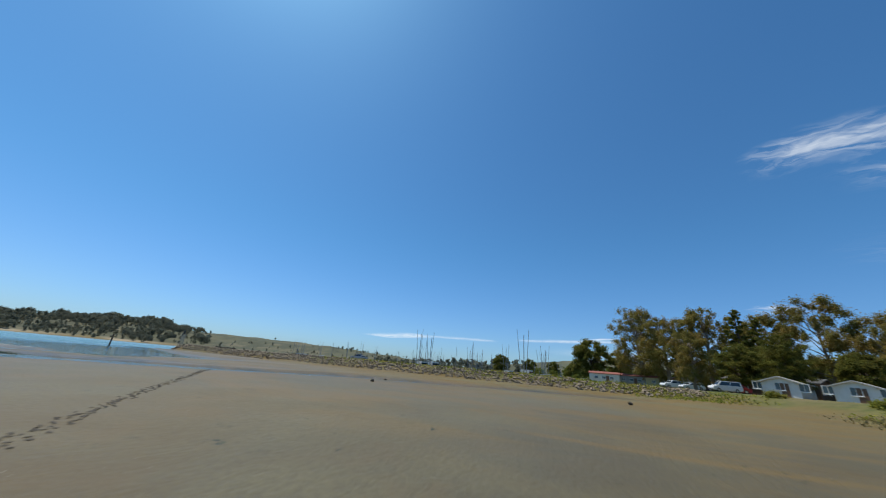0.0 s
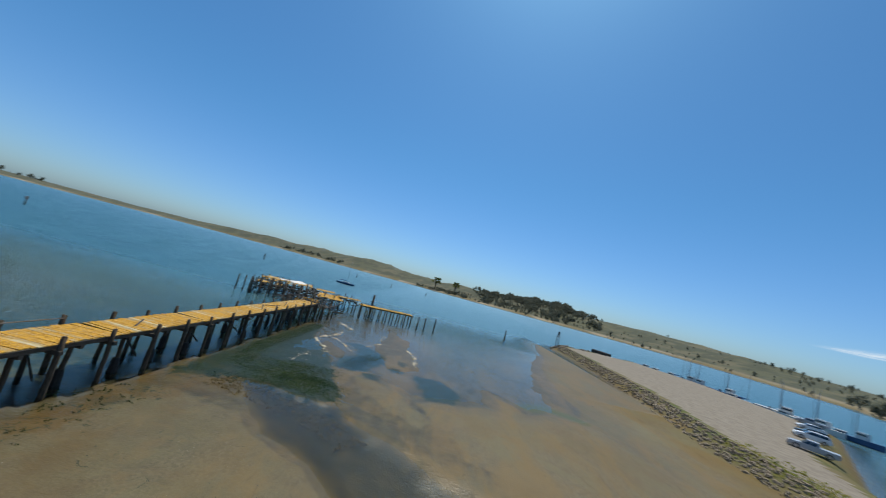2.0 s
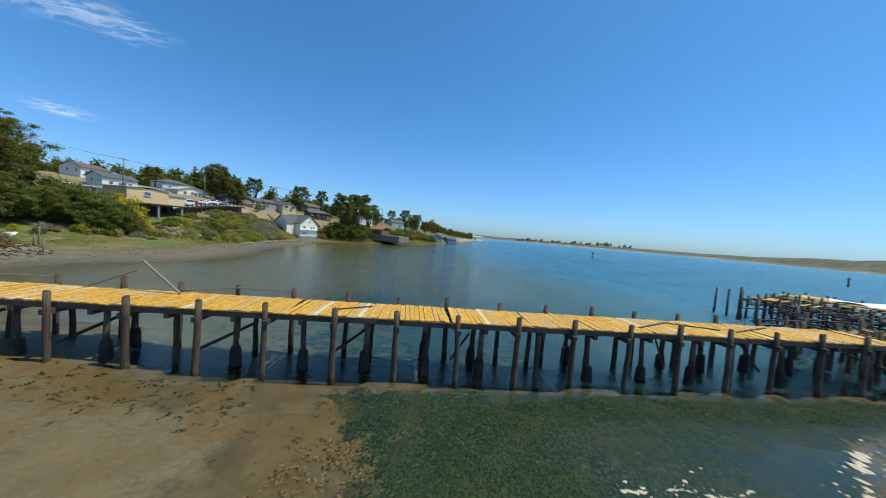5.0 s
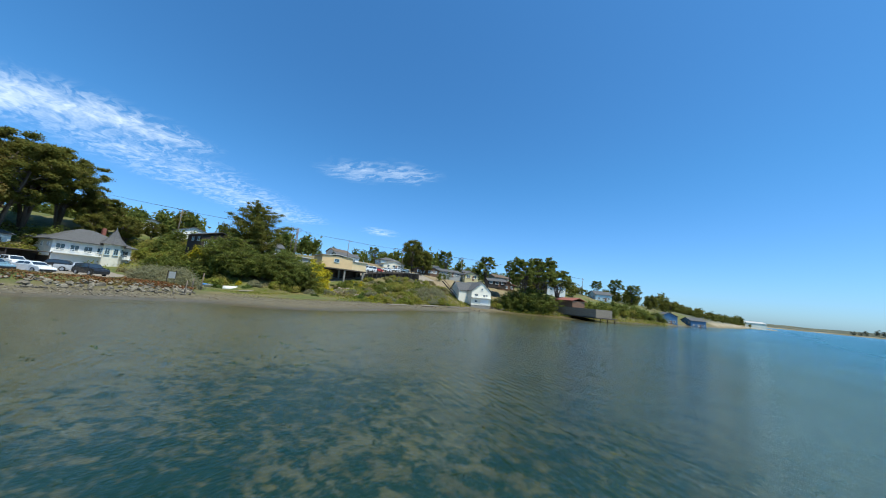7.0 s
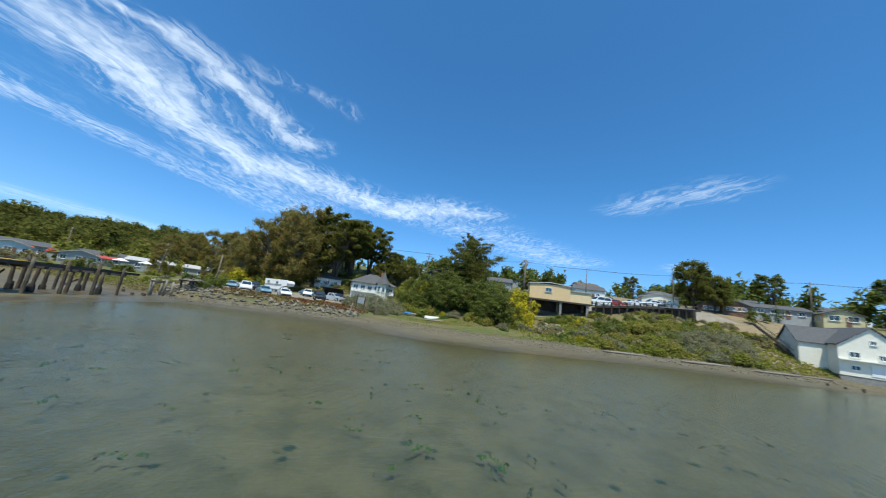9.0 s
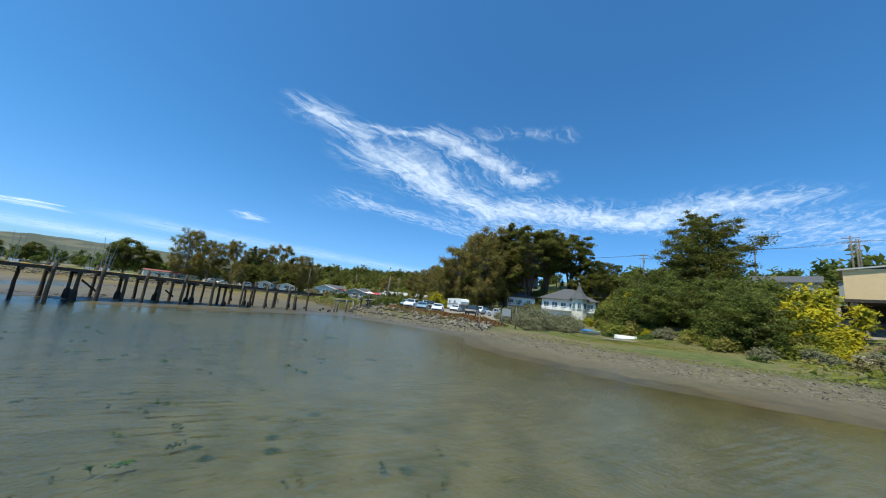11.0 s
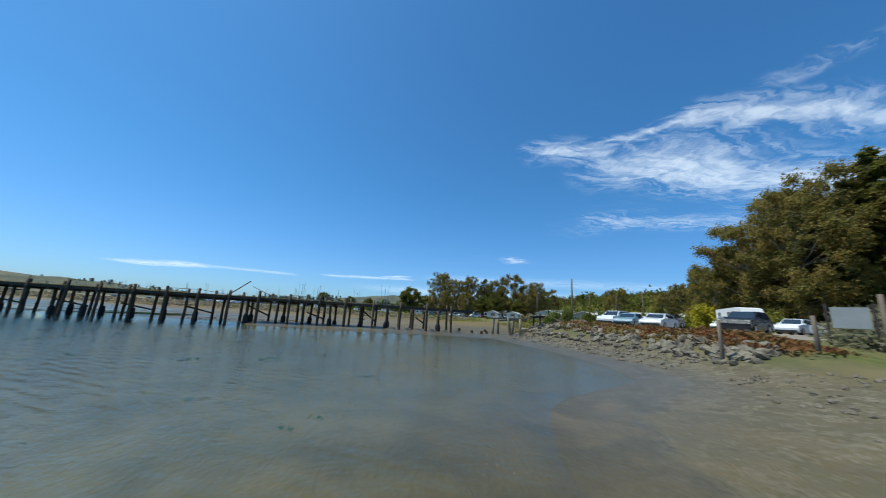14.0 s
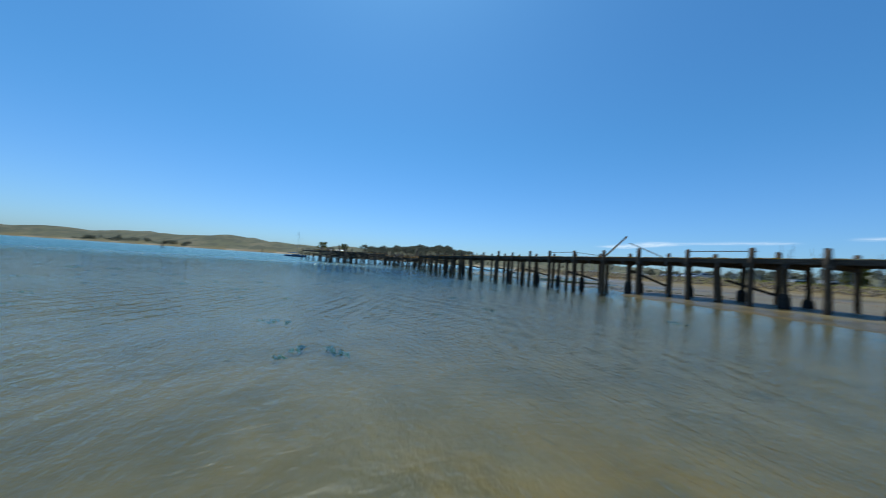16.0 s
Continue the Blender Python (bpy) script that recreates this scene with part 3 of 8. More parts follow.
# ---- building blocks ----
class Solid:
    """Collects vertices and faces of one mesh."""

    def __init__(self):
        self.v, self.f = [], []

    def add(self, vs, fs):
        k = len(self.v)
        self.v += [tuple(p) for p in vs]
        self.f += [tuple(i + k for i in f) for f in fs]
        return self

    def box(self, size, m=None, taper=1.0, bevel=0.0):
        """A box on z = 0, its corners cut by bevel."""
        a, b, c = size[0] / 2, size[1] / 2, size[2]
        m = m or Matrix()
        if bevel > 0:
            e = bevel
            ring = [(-a + e, -b), (a - e, -b), (a, -b + e), (a, b - e), (a - e, b), (-a + e, b), (-a, b - e), (-a, -b + e)]
        else:
            ring = [(-a, -b), (a, -b), (a, b), (-a, b)]
        n = len(ring)
        vs = [m @ Vector((x, y, 0)) for x, y in ring] + [m @ Vector((x * taper, y * taper, c)) for x, y in ring]
        fs = [tuple(range(n - 1, -1, -1)), tuple(range(n, 2 * n))] + [(i, (i + 1) % n, n + (i + 1) % n, n + i) for i in range(n)]
        return self.add(vs, fs)

    def beam(self, p, q, w, h, up=(0, 0, 1)):
        """A squared timber from p to q."""
        p, q = Vector(p), Vector(q)
        d = (q - p).normalized()
        s = d.cross(Vector(up)).normalized()
        u = s.cross(d)
        vs = [c + s * (a * w / 2) + u * (b * h / 2) for c in (p, q) for a, b in ((-1, -1), (1, -1), (1, 1), (-1, 1))]
        return self.add(vs, [(0, 1, 2, 3), (7, 6, 5, 4), (0, 4, 5, 1), (1, 5, 6, 2), (2, 6, 7, 3), (3, 7, 4, 0)])

    def tube(self, pts, radii, n=8):
        """A round, tapering limb through points."""
        rings = []
        for i, p in enumerate(pts):
            p = Vector(p)
            d = (Vector(pts[min(i + 1, len(pts) - 1)]) - Vector(pts[max(i - 1, 0)])).normalized()
            s = d.cross(Vector((0.31, 0.95, 0.02))).normalized()
            u = s.cross(d)
            rings.append([p + (s * math.cos(2 * math.pi * k / n) + u * math.sin(2 * math.pi * k / n)) * radii[i] for k in range(n)])
        vs = [v for r in rings for v in r]
        fs = [(i * n + k, i * n + (k + 1) % n, (i + 1) * n + (k + 1) % n, (i + 1) * n + k) for i in range(len(pts) - 1) for k in range(n)]
        fs += [tuple(range(n - 1, -1, -1)), tuple(range((len(pts) - 1) * n, len(pts) * n))]
        return self.add(vs, fs)

    def lump(self, c, r, seed=0, rough=0.25, n=7, m=5):
        """A rounded, uneven lump such as a boulder."""
        rnd = random.Random(seed)
        vs = [Vector((0, 0, -1))]
        for i in range(1, m):
            th = math.pi * i / m
            for k in range(n):
                ph = 2 * math.pi * (k + 0.5 * (i % 2)) / n
                vs.append(Vector((math.sin(th) * math.cos(ph), math.sin(th) * math.sin(ph), -math.cos(th))))
        vs.append(Vector((0, 0, 1)))
        out = [Vector(c) + Vector((v.x * r[0], v.y * r[1], v.z * r[2])) * (1 + rough * (rnd.random() * 2 - 1)) for v in vs]
        fs = [(0, 1 + (k + 1) % n, 1 + k) for k in range(n)]
        for i in range(m - 2):
            fs += [(1 + i * n + k, 1 + i * n + (k + 1) % n, 1 + (i + 1) * n + (k + 1) % n, 1 + (i + 1) * n + k) for k in range(n)]
        e, b = len(vs) - 1, 1 + (m - 2) * n
        fs += [(e, b + k, b + (k + 1) % n) for k in range(n)]
        return self.add(out, fs)

    def prism(self, outline, y0, y1, inset=0.0):
        """An outline in x, z drawn out along y."""
        n = len(outline)
        vs = [(x, y0, z) for x, z in outline] + [(x, y1, z) for x, z in outline]
        return self.add(vs, [tuple(range(n)), tuple(range(2 * n - 1, n - 1, -1))] + [(i, n + i, n + (i + 1) % n, (i + 1) % n) for i in range(n)])

    def mesh(self, name, smooth=False):
        me = bpy.data.meshes.new(name)
        me.from_pydata(self.v, [], self.f)
        if smooth:
            me.polygons.foreach_set("use_smooth", [True] * len(me.polygons))
        me.update()
        return me


def part(name, solid, mat, parent, label="", smooth=False, m=None):
    """One mesh under a thing or a part."""
    me = solid.mesh(name, smooth) if isinstance(solid, Solid) else solid
    if not me.materials:
        me.materials.append(mat)
    ob = new(name, me)
    ob.parent = parent
    if m is not None:
        ob.matrix_basis = m
    return tagged(ob, label)


GROUPS = {"eucalyptus_tree": "eucalyptus grove", "cypress_tree": "dark cypresses", "evergreen_tree": "round evergreens", "pine_tree": "coastal pines", "fir_tree": "firs", "shrub": "shrubs on the bluff",
          "broom_shrub": "yellow broom", "willow_thicket": "willow thicket on the beach", "dry_shrub": "dry shrubs", "young_cypress": "young cypresses", "car": "parked cars", "sailboat": "boats in the bay",
          "motor_boat": "boats in the marina", "fishing_boat": "fishing boats", "floating_dock": "marina docks", "channel_marker": "channel markers", "utility_pole": "utility poles", "house": "houses on the hill"}


def thing(name, m, label, category, group="", kind=""):
    group = group or GROUPS.get(name, "")
    ob = new(name)
    ob.empty_display_size = 0.2
    ob.matrix_basis = m
    return tagged(ob, label, category, group, kind)


def single(name, solid, mat, label, category, m=None, group="", kind="", smooth=False):
    me = solid.mesh(name, smooth) if isinstance(solid, Solid) else solid
    if not me.materials:
        me.materials.append(mat)
    ob = new(name, me)
    if m is not None:
        ob.matrix_basis = m
    return tagged(ob, label, category, group, kind)


def quads(name, v, mat, smooth=False):
    """A mesh of loose faces from an array of shape (n, corners, 3)."""
    me = bpy.data.meshes.new(name)
    k = len(v)
    c = v.shape[1]
    me.vertices.add(k * c), me.loops.add(k * c), me.polygons.add(k)
    me.vertices.foreach_set("co", v.reshape(-1).astype(np.float32))
    me.loops.foreach_set("vertex_index", np.arange(k * c, dtype=np.int32))
    me.polygons.foreach_set("loop_start", np.arange(0, k * c, c, dtype=np.int32))
    me.update(calc_edges=True)
    me.materials.append(mat)
    return me


# ---- the lie of the land ----
# the foot of the bank, then the land's edge round marina, bay and hills
EDGE = [(-146, 74), (-140, 68.5), (-110, 68), (-83, 65), (-60, 58.5), (-30, 56.5), (0, 58.2), (11, 57.5), (17, 52), (21, 40), (18, 20), (11, 4),
        (5.5, -6), (4.2, -14), (4.6, -24), (4.4, -32), (2.4, -37.5), (-0.5, -42), (-2.5, -52), (-1, -62), (1, -72), (0.5, -86), (-1, -104), (0.5, -118),
        (-2.5, -130), (-10, -141), (-28, -158), (-54, -200), (-95, -310), (-160, -520), (-214, -632), (-190, -640), (-110, -700), (-90, -1200), (-90, -3600),
        (3600, -3600), (3600, 3600), (-900, 3600), (-420, 700), (-300, 420), (-200, 345), (-60, 318), (-6, 300), (2, 210), (-2, 150), (-6, 120), (-2, 92), (-8, 66.5),
        (-40, 67.5), (-58, 80), (-98, 129), (-135, 127), (-158, 112), (-152, 88)]


def edge_distance(x, y):
    """Signed distance to the land's edge, positive on land."""
    best = np.full(x.shape, 1e9)
    inside = np.zeros(x.shape, bool)
    for (ax, ay), (bx, by) in zip(EDGE, EDGE[1:] + EDGE[:1]):
        dx, dy = bx - ax, by - ay
        t = np.clip(((x - ax) * dx + (y - ay) * dy) / (dx * dx + dy * dy), 0, 1)
        best = np.minimum(best, np.hypot(x - ax - t * dx, y - ay - t * dy))
        if ay != by:
            inside ^= ((ay > y) != (by > y)) & (x < (bx - ax) * (y - ay) / (by - ay) + ax)
    return np.where(inside, best, -best)


def line_distance(x, y, pts):
    best = np.full(x.shape, 1e9)
    for (ax, ay), (bx, by) in zip(pts, pts[1:]):
        dx, dy = bx - ax, by - ay
        t = np.clip(((x - ax) * dx + (y - ay) * dy) / (dx * dx + dy * dy), 0, 1)
        best = np.minimum(best, np.hypot(x - ax - t * dx, y - ay - t * dy))
    return best


def step(v, a, b):
    t = np.clip((v - a) / (b - a), 0, 1)
    return t * t * (3 - 2 * t)


def waves(x, y, size, seed):
    """Smooth unevenness between -1 and 1, some octaves of crossing sines."""
    r = np.random.RandomState(seed)
    out, amp, tot = 0, 1.0, 0
    for o in range(4):
        for _ in range(4):
            a, ph = r.rand() * 6.283, r.rand() * 6.283
            k = 6.283 / (size / 1.9 ** o) * (0.7 + 0.6 * r.rand())
            out = out + amp * np.sin(k * (x * np.cos(a) + y * np.sin(a)) + ph)
            tot += amp * 0.55
        amp *= 0.55
    return out / tot


# heights at distances inland, for stations from south to north
INLAND = [(-4000, [0, 60, 400], [1, 6, 12]), (-600, [0, 20, 100], [0.8, 3, 7]), (-200, [0, 6, 20, 30, 80, 300], [0.9, 4, 10, 12.5, 17, 26]),
          (-122, [0, 4, 11, 18, 24, 31, 60, 110, 400], [0.9, 2.6, 5.5, 8.5, 10.4, 12.8, 17, 20, 30]), (-98, [0, 5, 11, 17, 23, 50, 85, 400], [0.9, 2.4, 5.6, 8.2, 9.4, 11, 16, 30]),
          (-80, [0, 6, 13, 21, 27, 32, 46, 85, 400], [0.9, 2.4, 4.2, 5.6, 6.2, 9.4, 10.5, 16, 32]), (-64, [0, 8, 17, 24, 38, 75, 120, 400], [0.9, 1.15, 1.6, 3.2, 10, 16, 20, 34]),
          (-48, [0, 10, 32, 44, 62, 100, 400], [0.9, 1.0, 1.15, 3.8, 10.5, 18, 34]), (-38, [0, 3, 12, 36, 44, 54, 66, 90, 130, 400], [0.8, 1.15, 1.2, 1.4, 2.4, 3.8, 9, 17, 19, 36]), (-33, [0, 3, 44, 54, 66, 90, 130, 400], [0.8, 2.0, 2.5, 3.6, 9, 17, 19, 36]),
          (-14, [0, 3, 40, 52, 66, 100, 400], [0.6, 2.2, 2.5, 3.4, 11, 19, 40]), (6, [0, 5, 40, 70, 110, 400], [0.7, 2.2, 2.6, 4.0, 12, 46]),
          (40, [0, 6, 60, 140, 420], [0.9, 2.2, 2.8, 6, 52]), (70, [0, 3, 60, 200, 460], [0.8, 2.2, 2.5, 8, 54]), (300, [0, 10, 120, 400], [0.6, 2, 6, 45]), (4000, [0, 40, 300], [0.6, 4, 45])]
# far shores: bearing, distance of the water's edge, height of the crest
FAR = [(100, 420, 14), (118, 480, 16), (128, 560, 22), (138, 640, 30), (143, 660, 33), (150, 680, 30), (156, 680, 41), (163, 690, 35), (170, 700, 29), (178, 740, 25),
       (184, 800, 31), (190, 860, 41), (196, 950, 38), (204, 1150, 33), (210, 1350, 32), (214, 1500, 26), (218, 1600, 18), (226, 1700, 14), (240, 1800, 15), (262, 2000, 15)]
CHANNEL = [(-66, -4), (-56, 0), (-47, 3), (-42, 8), (-38.5, 13), (-34, 18), (-30.5, 24), (-27.5, 31), (-22, 35.5), (-14, 40), (-6, 45), (4, 50)]
# sand bars and sheets of weed on the flat: outline, height of the top
BARS = [([(-46.4, 11.5), (-50.2, 9), (-53, 8.6), (-54, 10.5), (-53, 14), (-51.5, 16.8), (-47.6, 20), (-43.9, 22.5), (-41, 19), (-43, 15)], 0.30),
        ([(-59.5, 4.7), (-63.7, 3.8), (-60.5, 7.3), (-57.3, 7.4)], 0.05),
        ([(-68.6, 10.6), (-75.2, 10.7), (-87, 10.6), (-80.3, 13.1), (-79.9, 14.7), (-70.6, 15.9), (-62, 18), (-58.9, 16), (-58.5, 14.3), (-62.4, 12.9)], 0.10),
        ([(-59.7, 27.7), (-57.2, 32), (-52.5, 34.8), (-44, 32), (-41, 24.5), (-46, 23.5), (-52, 26.3)], 0.26),
        ([(-82, 41.3), (-77.2, 43.4), (-65.8, 40.6), (-67, 37.8)], 0.10),
        ([(-49.5, 15.5), (-43.8, 19.5), (-38.5, 22.5), (-33.5, 30), (-26, 37), (-14, 43.5), (-10, 50), (-40, 50), (-60, 44), (-54, 27)], 0.34)]
MATS = [([(-43.6, 1), (-47.8, -0.6), (-54.8, -1.6), (-62.2, -1.5), (-65, 0.8), (-60.2, 4), (-56.2, 6.3), (-52.9, 8), (-49.7, 9), (-46.9, 10.4), (-45.2, 11.2), (-43.7, 10.3), (-43.2, 7.7), (-44.6, 4.6)], 0.03),
        ([(-54.4, 7.6), (-58.3, 7.6), (-60.2, 9), (-64.2, 8.4), (-66.6, 5.6), (-68, 7.6), (-66, 10.2), (-63, 12.6), (-59.3, 13.1), (-57.7, 12.1), (-54.9, 11.7), (-53.6, 9.9)], -0.03),
        ([(-58.2, 17.7), (-59, 20.9), (-55, 23.8), (-50.7, 22.6), (-50.3, 19.6)], -0.03), ([(-54, 11.6), (-54, 13.2), (-52, 13.6), (-52, 12)], 0.05),
        ([(-57.4, 14.6), (-58.8, 14.5), (-58.6, 15.8), (-57.2, 15.6)], 0.02), ([(-61, 15.1), (-62.8, 15.2), (-62.5, 16), (-61, 15.9)], 0.02),
        ([(-41.6, -2.4), (-55, -3), (-73, -2.8), (-75.5, -0.8), (-66, 0.6), (-54, 0), (-42.8, 0.9)], 0.07)]


def outline_distance(x, y, pts):
    """Signed distance to a closed outline, positive inside."""
    inside = np.zeros(x.shape, bool)
    for (ax, ay), (bx, by) in zip(pts, pts[1:] + pts[:1]):
        if ay != by:
            inside ^= ((ay > y) != (by > y)) & (x < (bx - ax) * (y - ay) / (by - ay) + ax)
    d = line_distance(x, y, pts + pts[:1])
    return np.where(inside, d, -d)


def height(x, y):
    x, y = np.asarray(x, float), np.asarray(y, float)
    d = edge_distance(x, y)
    # land
    inl = np.zeros(x.shape)
    ys = [s[0] for s in INLAND]
    prof = [np.interp(np.maximum(d, 0), s[1], s[2]) for s in INLAND]
    for i in range(len(ys) - 1):
        w = np.clip((y - ys[i]) / (ys[i + 1] - ys[i]), 0, 1)
        inl = np.where((y >= ys[i]) & (y < ys[i + 1]), prof[i] * (1 - w) + prof[i + 1] * w, inl)
    spit = (x < -3) & (y > 50) & (y < 135)
    inl = np.where(spit, np.interp(d, [0, 3, 6], [0.8, 2.2, 2.3]), inl)
    inl = inl + waves(x, y, 60, 3) * np.clip((d - 30) / 60, 0, 1) * 0.9 * (~spit) + waves(x, y, 7, 4) * 0.12 * np.clip(d / 8, 0, 1) * (~spit)
    # sea bed off the south shore
    o = np.maximum(-d, 0)
    beach = np.interp(o, [0, 4, 9, 14, 30, 60, 110, 250], [0.85, 0.38, 0.0, -0.10, -0.30, -0.75, -2.2, -5])
    steep = np.interp(o, [0, 2.2, 5.0, 8, 13, 30, 60, 110, 250], [0.75, 0.22, 0.0, -0.06, -0.14, -0.32, -0.75, -2.2, -5])
    w = step(y, -44, -35)
    sea = beach * (1 - w) + steep * w
    sea = sea - np.clip((-52 - x) / 60, 0, 1) * 1.6 - np.clip((-95 - y) / 60, 0, 1) * 0.5 * step(o, 12, 40)
    # tidal flat on the north side of the pier
    flat = np.interp(x, [-150, -110, -95, -80, -62, -48, -37, -20, 0, 12, 22], [-2.2, -1.3, -0.75, -0.42, -0.18, -0.09, 0.20, 0.30, 0.36, 0.5, 0.9])
    flat = flat + step(y, 26, 66) * np.interp(x, [-150, -100, -60, -20], [2.6, 1.6, 0.9, 0.45]) + waves(x, y, 26, 11) * 0.045 + waves(x, y, 6, 12) * 0.018
    for pts, top in BARS:
        g = outline_distance(x, y, pts) + waves(x, y, 9, 15) * 0.7 + waves(x, y, 3, 19) * 0.25
        flat = np.maximum(flat, np.minimum(top, 0.02 + g * 0.07))
    g = line_distance(x, y, CHANNEL) + waves(x, y, 10, 16) * 0.9
    flat = np.minimum(flat, -0.26 + np.maximum(g - 1.6, 0) * 0.16)
    for pts, top in MATS:
        g = outline_distance(x, y, pts) + waves(x, y, 5, 17) * 0.35
        flat = np.where(g > -0.6, np.maximum(flat, np.minimum(top - np.clip((-52 - x) / 10, 0, 1) * 0.05, top + g * 0.1) + waves(x, y, 3, 18) * 0.02), flat)
    rim = np.interp(x, [-90, -60, -41, -36, -31, -28, -22, -15, -5, 4], [-5, -3.6, -3.2, -3.4, -5.0, -9.8, -11.6, -12.4, -12, -13]) + waves(x, y, 9, 21) * 0.5
    into = y - rim
    flat = np.where(into > 0, np.minimum(flat, into * 0.05), np.maximum(into, -3) * 0.02)
    low = np.minimum(sea, -0.02 - np.maximum(-into, 0) * 0.011)
    both = np.where(into > 0, np.where(x > -70, flat, np.minimum(flat, 0.3)), np.maximum(low, np.minimum(sea, 0.9)))
    both = np.where((o < 14) & (into <= 0), np.maximum(sea, -0.06 - 0.012 * np.maximum(-into, 0)), both)
    # marina and open water
    pool = (y > 64) & (x > -170) | (y > 100)
    both = np.where(pool, np.interp(o, [0, 2, 8], [0.6, -0.6, -3]), both)
    both = np.where((x < -110) & ~pool, np.minimum(both, np.interp(x, [-400, -150, -110], [-6, -3, -0.8]) + step(y, 40, 68) * np.interp(o, [0, 12, 20], [3.4, 2.4, 0.2])), both)
    z = np.where(d > 0, inl, both)
    # far shores
    r, az = np.hypot(x + 20, y), np.degrees(np.arctan2(y, x + 20)) % 360
    near = np.interp(az, [f[0] for f in FAR], [f[1] for f in FAR])
    crest = np.interp(az, [f[0] for f in FAR], [f[2] for f in FAR])
    on = (az > 100) & (az < 262) & (d < 0)
    hills = crest * step(r, near, near + 220) * (1 + 0.22 * waves(x, y, 260, 31) + 0.08 * waves(x, y, 60, 32)) + np.clip((r - near) / 40, -3, 1) * 2.0
    return np.where(on & (r > near - 60), np.maximum(z, hills), z)


def gz(x, y):
    return float(height(np.array([x]), np.array([y]))[0])


def lines(dense, lo, hi, far):
    """Grid lines: even between lo and hi, growing outwards to far."""
    a = list(np.arange(lo, hi + 0.01, dense))
    for sgn, start, end in ((1, a[-1], far), (-1, a[0], -far)):
        s, v = dense, start
        while abs(v) < far:
            s *= 1.09
            v += sgn * min(s, 60)
            a.append(v)
    return np.array(sorted(a))


def make_land():
    gx, gy = lines(0.5, -92, 26, 2600), lines(0.5, -74, 60, 2600)
    X, Y = np.meshgrid(gx, gy)
    Z = height(X, Y)
    D = edge_distance(X, Y)
    nx, ny = len(gx), len(gy)
    i = (np.arange(ny - 1)[:, None] * nx + np.arange(nx - 1)[None, :]).ravel()
    f = np.stack([i, i + 1, i + nx + 1, i + nx], 1)

    def sheet(name, z, faces, mat, attrs):
        me = bpy.data.meshes.new(name)
        k = len(faces)
        me.vertices.add(nx * ny), me.loops.add(k * 4), me.polygons.add(k)
        me.vertices.foreach_set("co", np.stack([X, Y, z], -1).reshape(-1).astype(np.float32))
        me.loops.foreach_set("vertex_index", faces.reshape(-1).astype(np.int32))
        me.polygons.foreach_set("loop_start", np.arange(0, k * 4, 4, dtype=np.int32))
        me.polygons.foreach_set("use_smooth", np.ones(k, bool))
        me.update(calc_edges=True)
        for an, (r, g, b) in attrs.items():
            at = me.attributes.new(an, "FLOAT_VECTOR", "POINT")
            at.data.foreach_set("vector", np.stack([r, g, b], -1).reshape(-1).astype(np.float32))
        me.materials.append(mat)
        return new(name, me)

    r = np.hypot(X + 20, Y)
    farland = ((r > 330) & (Z > 0.6)).astype(float)
    veg = np.clip(D / 3 + waves(X, Y, 8, 41) * 0.5, 0, 1) * (D > 0)
    veg = np.maximum(veg, farland)
    spit = (X < -3) & (Y > 50) & (Y < 135) & (D > 4.5)
    lot = (X > 7.5) & (X < 44) & (Y > -33) & (Y < 6) & (D > 4.0)
    lane = (X > 44) & (X < 62) & (Y > -30) & (Y < -18)
    road = (line_distance(X, Y, [(31, -66), (29, -80), (27, -98), (26, -122)]) < 5)
    paved = np.clip((spit | lot | lane | road).astype(float), 0, 1)
    veg = np.where(paved > 0.5, 0, veg)
    algae = np.zeros(X.shape)
    for pts, top in MATS:
        algae = np.maximum(algae, np.clip(0.50 + outline_distance(X, Y, pts) / 2.0, 0, 0.86))
    algae = np.maximum(algae, 0.24 * np.clip(1 - line_distance(X, Y, [(-40, 0), (-34, -1), (-28, -2)]) / 2.6, 0, 1))
    algae = np.clip(algae, 0, 1) * (Y > -9)
    south = (Y < -6) & (D < 0)
    eel = np.clip(np.interp(-D, [6, 14, 30, 80], [0.0, 0.25, 0.9, 1.0]), 0, 1) * south * np.interp(X, [-60, -42, -30, -20, -8], [1.0, 0.98, 0.66, 0.42, 0.15]) * np.interp(Y, [-60, -42, -34, -26, -12], [0.62, 0.66, 0.78, 1.04, 1.06])
    gravel = np.clip(np.interp(-D, [-1, 0, 3, 7, 9], [0, 1, 0.9, 0.25, 0]), 0, 1) * (Y < -4) * (Y > -160)
    film = np.maximum(np.clip(1.2 - line_distance(X, Y, [(-29.5, 17), (-28, 22), (-26.5, 28), (-23, 33)]) / 2.4, 0, 1), np.clip(1.2 - line_distance(X, Y, [(-57, 33), (-59, 36), (-57, 40)]) / 2.2, 0, 1))
    tagged(sheet("ground", Z, f, GROUND, {"zone": (veg, paved, algae), "cover": (eel, gravel, farland), "film": (film, film, film)}),
           "tidal sand flat and bank rising to grassy bluffs and far hills", "ground", kind="structure")
    keep = np.minimum.reduce([Z.ravel()[f[:, k]] for k in range(4)]) < 0.12
    depth = np.maximum(-Z, 0)
    w = tagged(sheet("water", Z * 0, f[keep], WATER, {"depth": (depth, depth, depth)}), "shallow clear bay water turning deep blue further out", "water", kind="structure")
    w.visible_shadow = False


make_land()


# ---- the pier ----
BENT, NORTH, SOUTH, DECK = 3.28, -4.04, -7.82, 3.08
rnd = random.Random(7)


def bent_x(k):
    return -4.9 - BENT * k


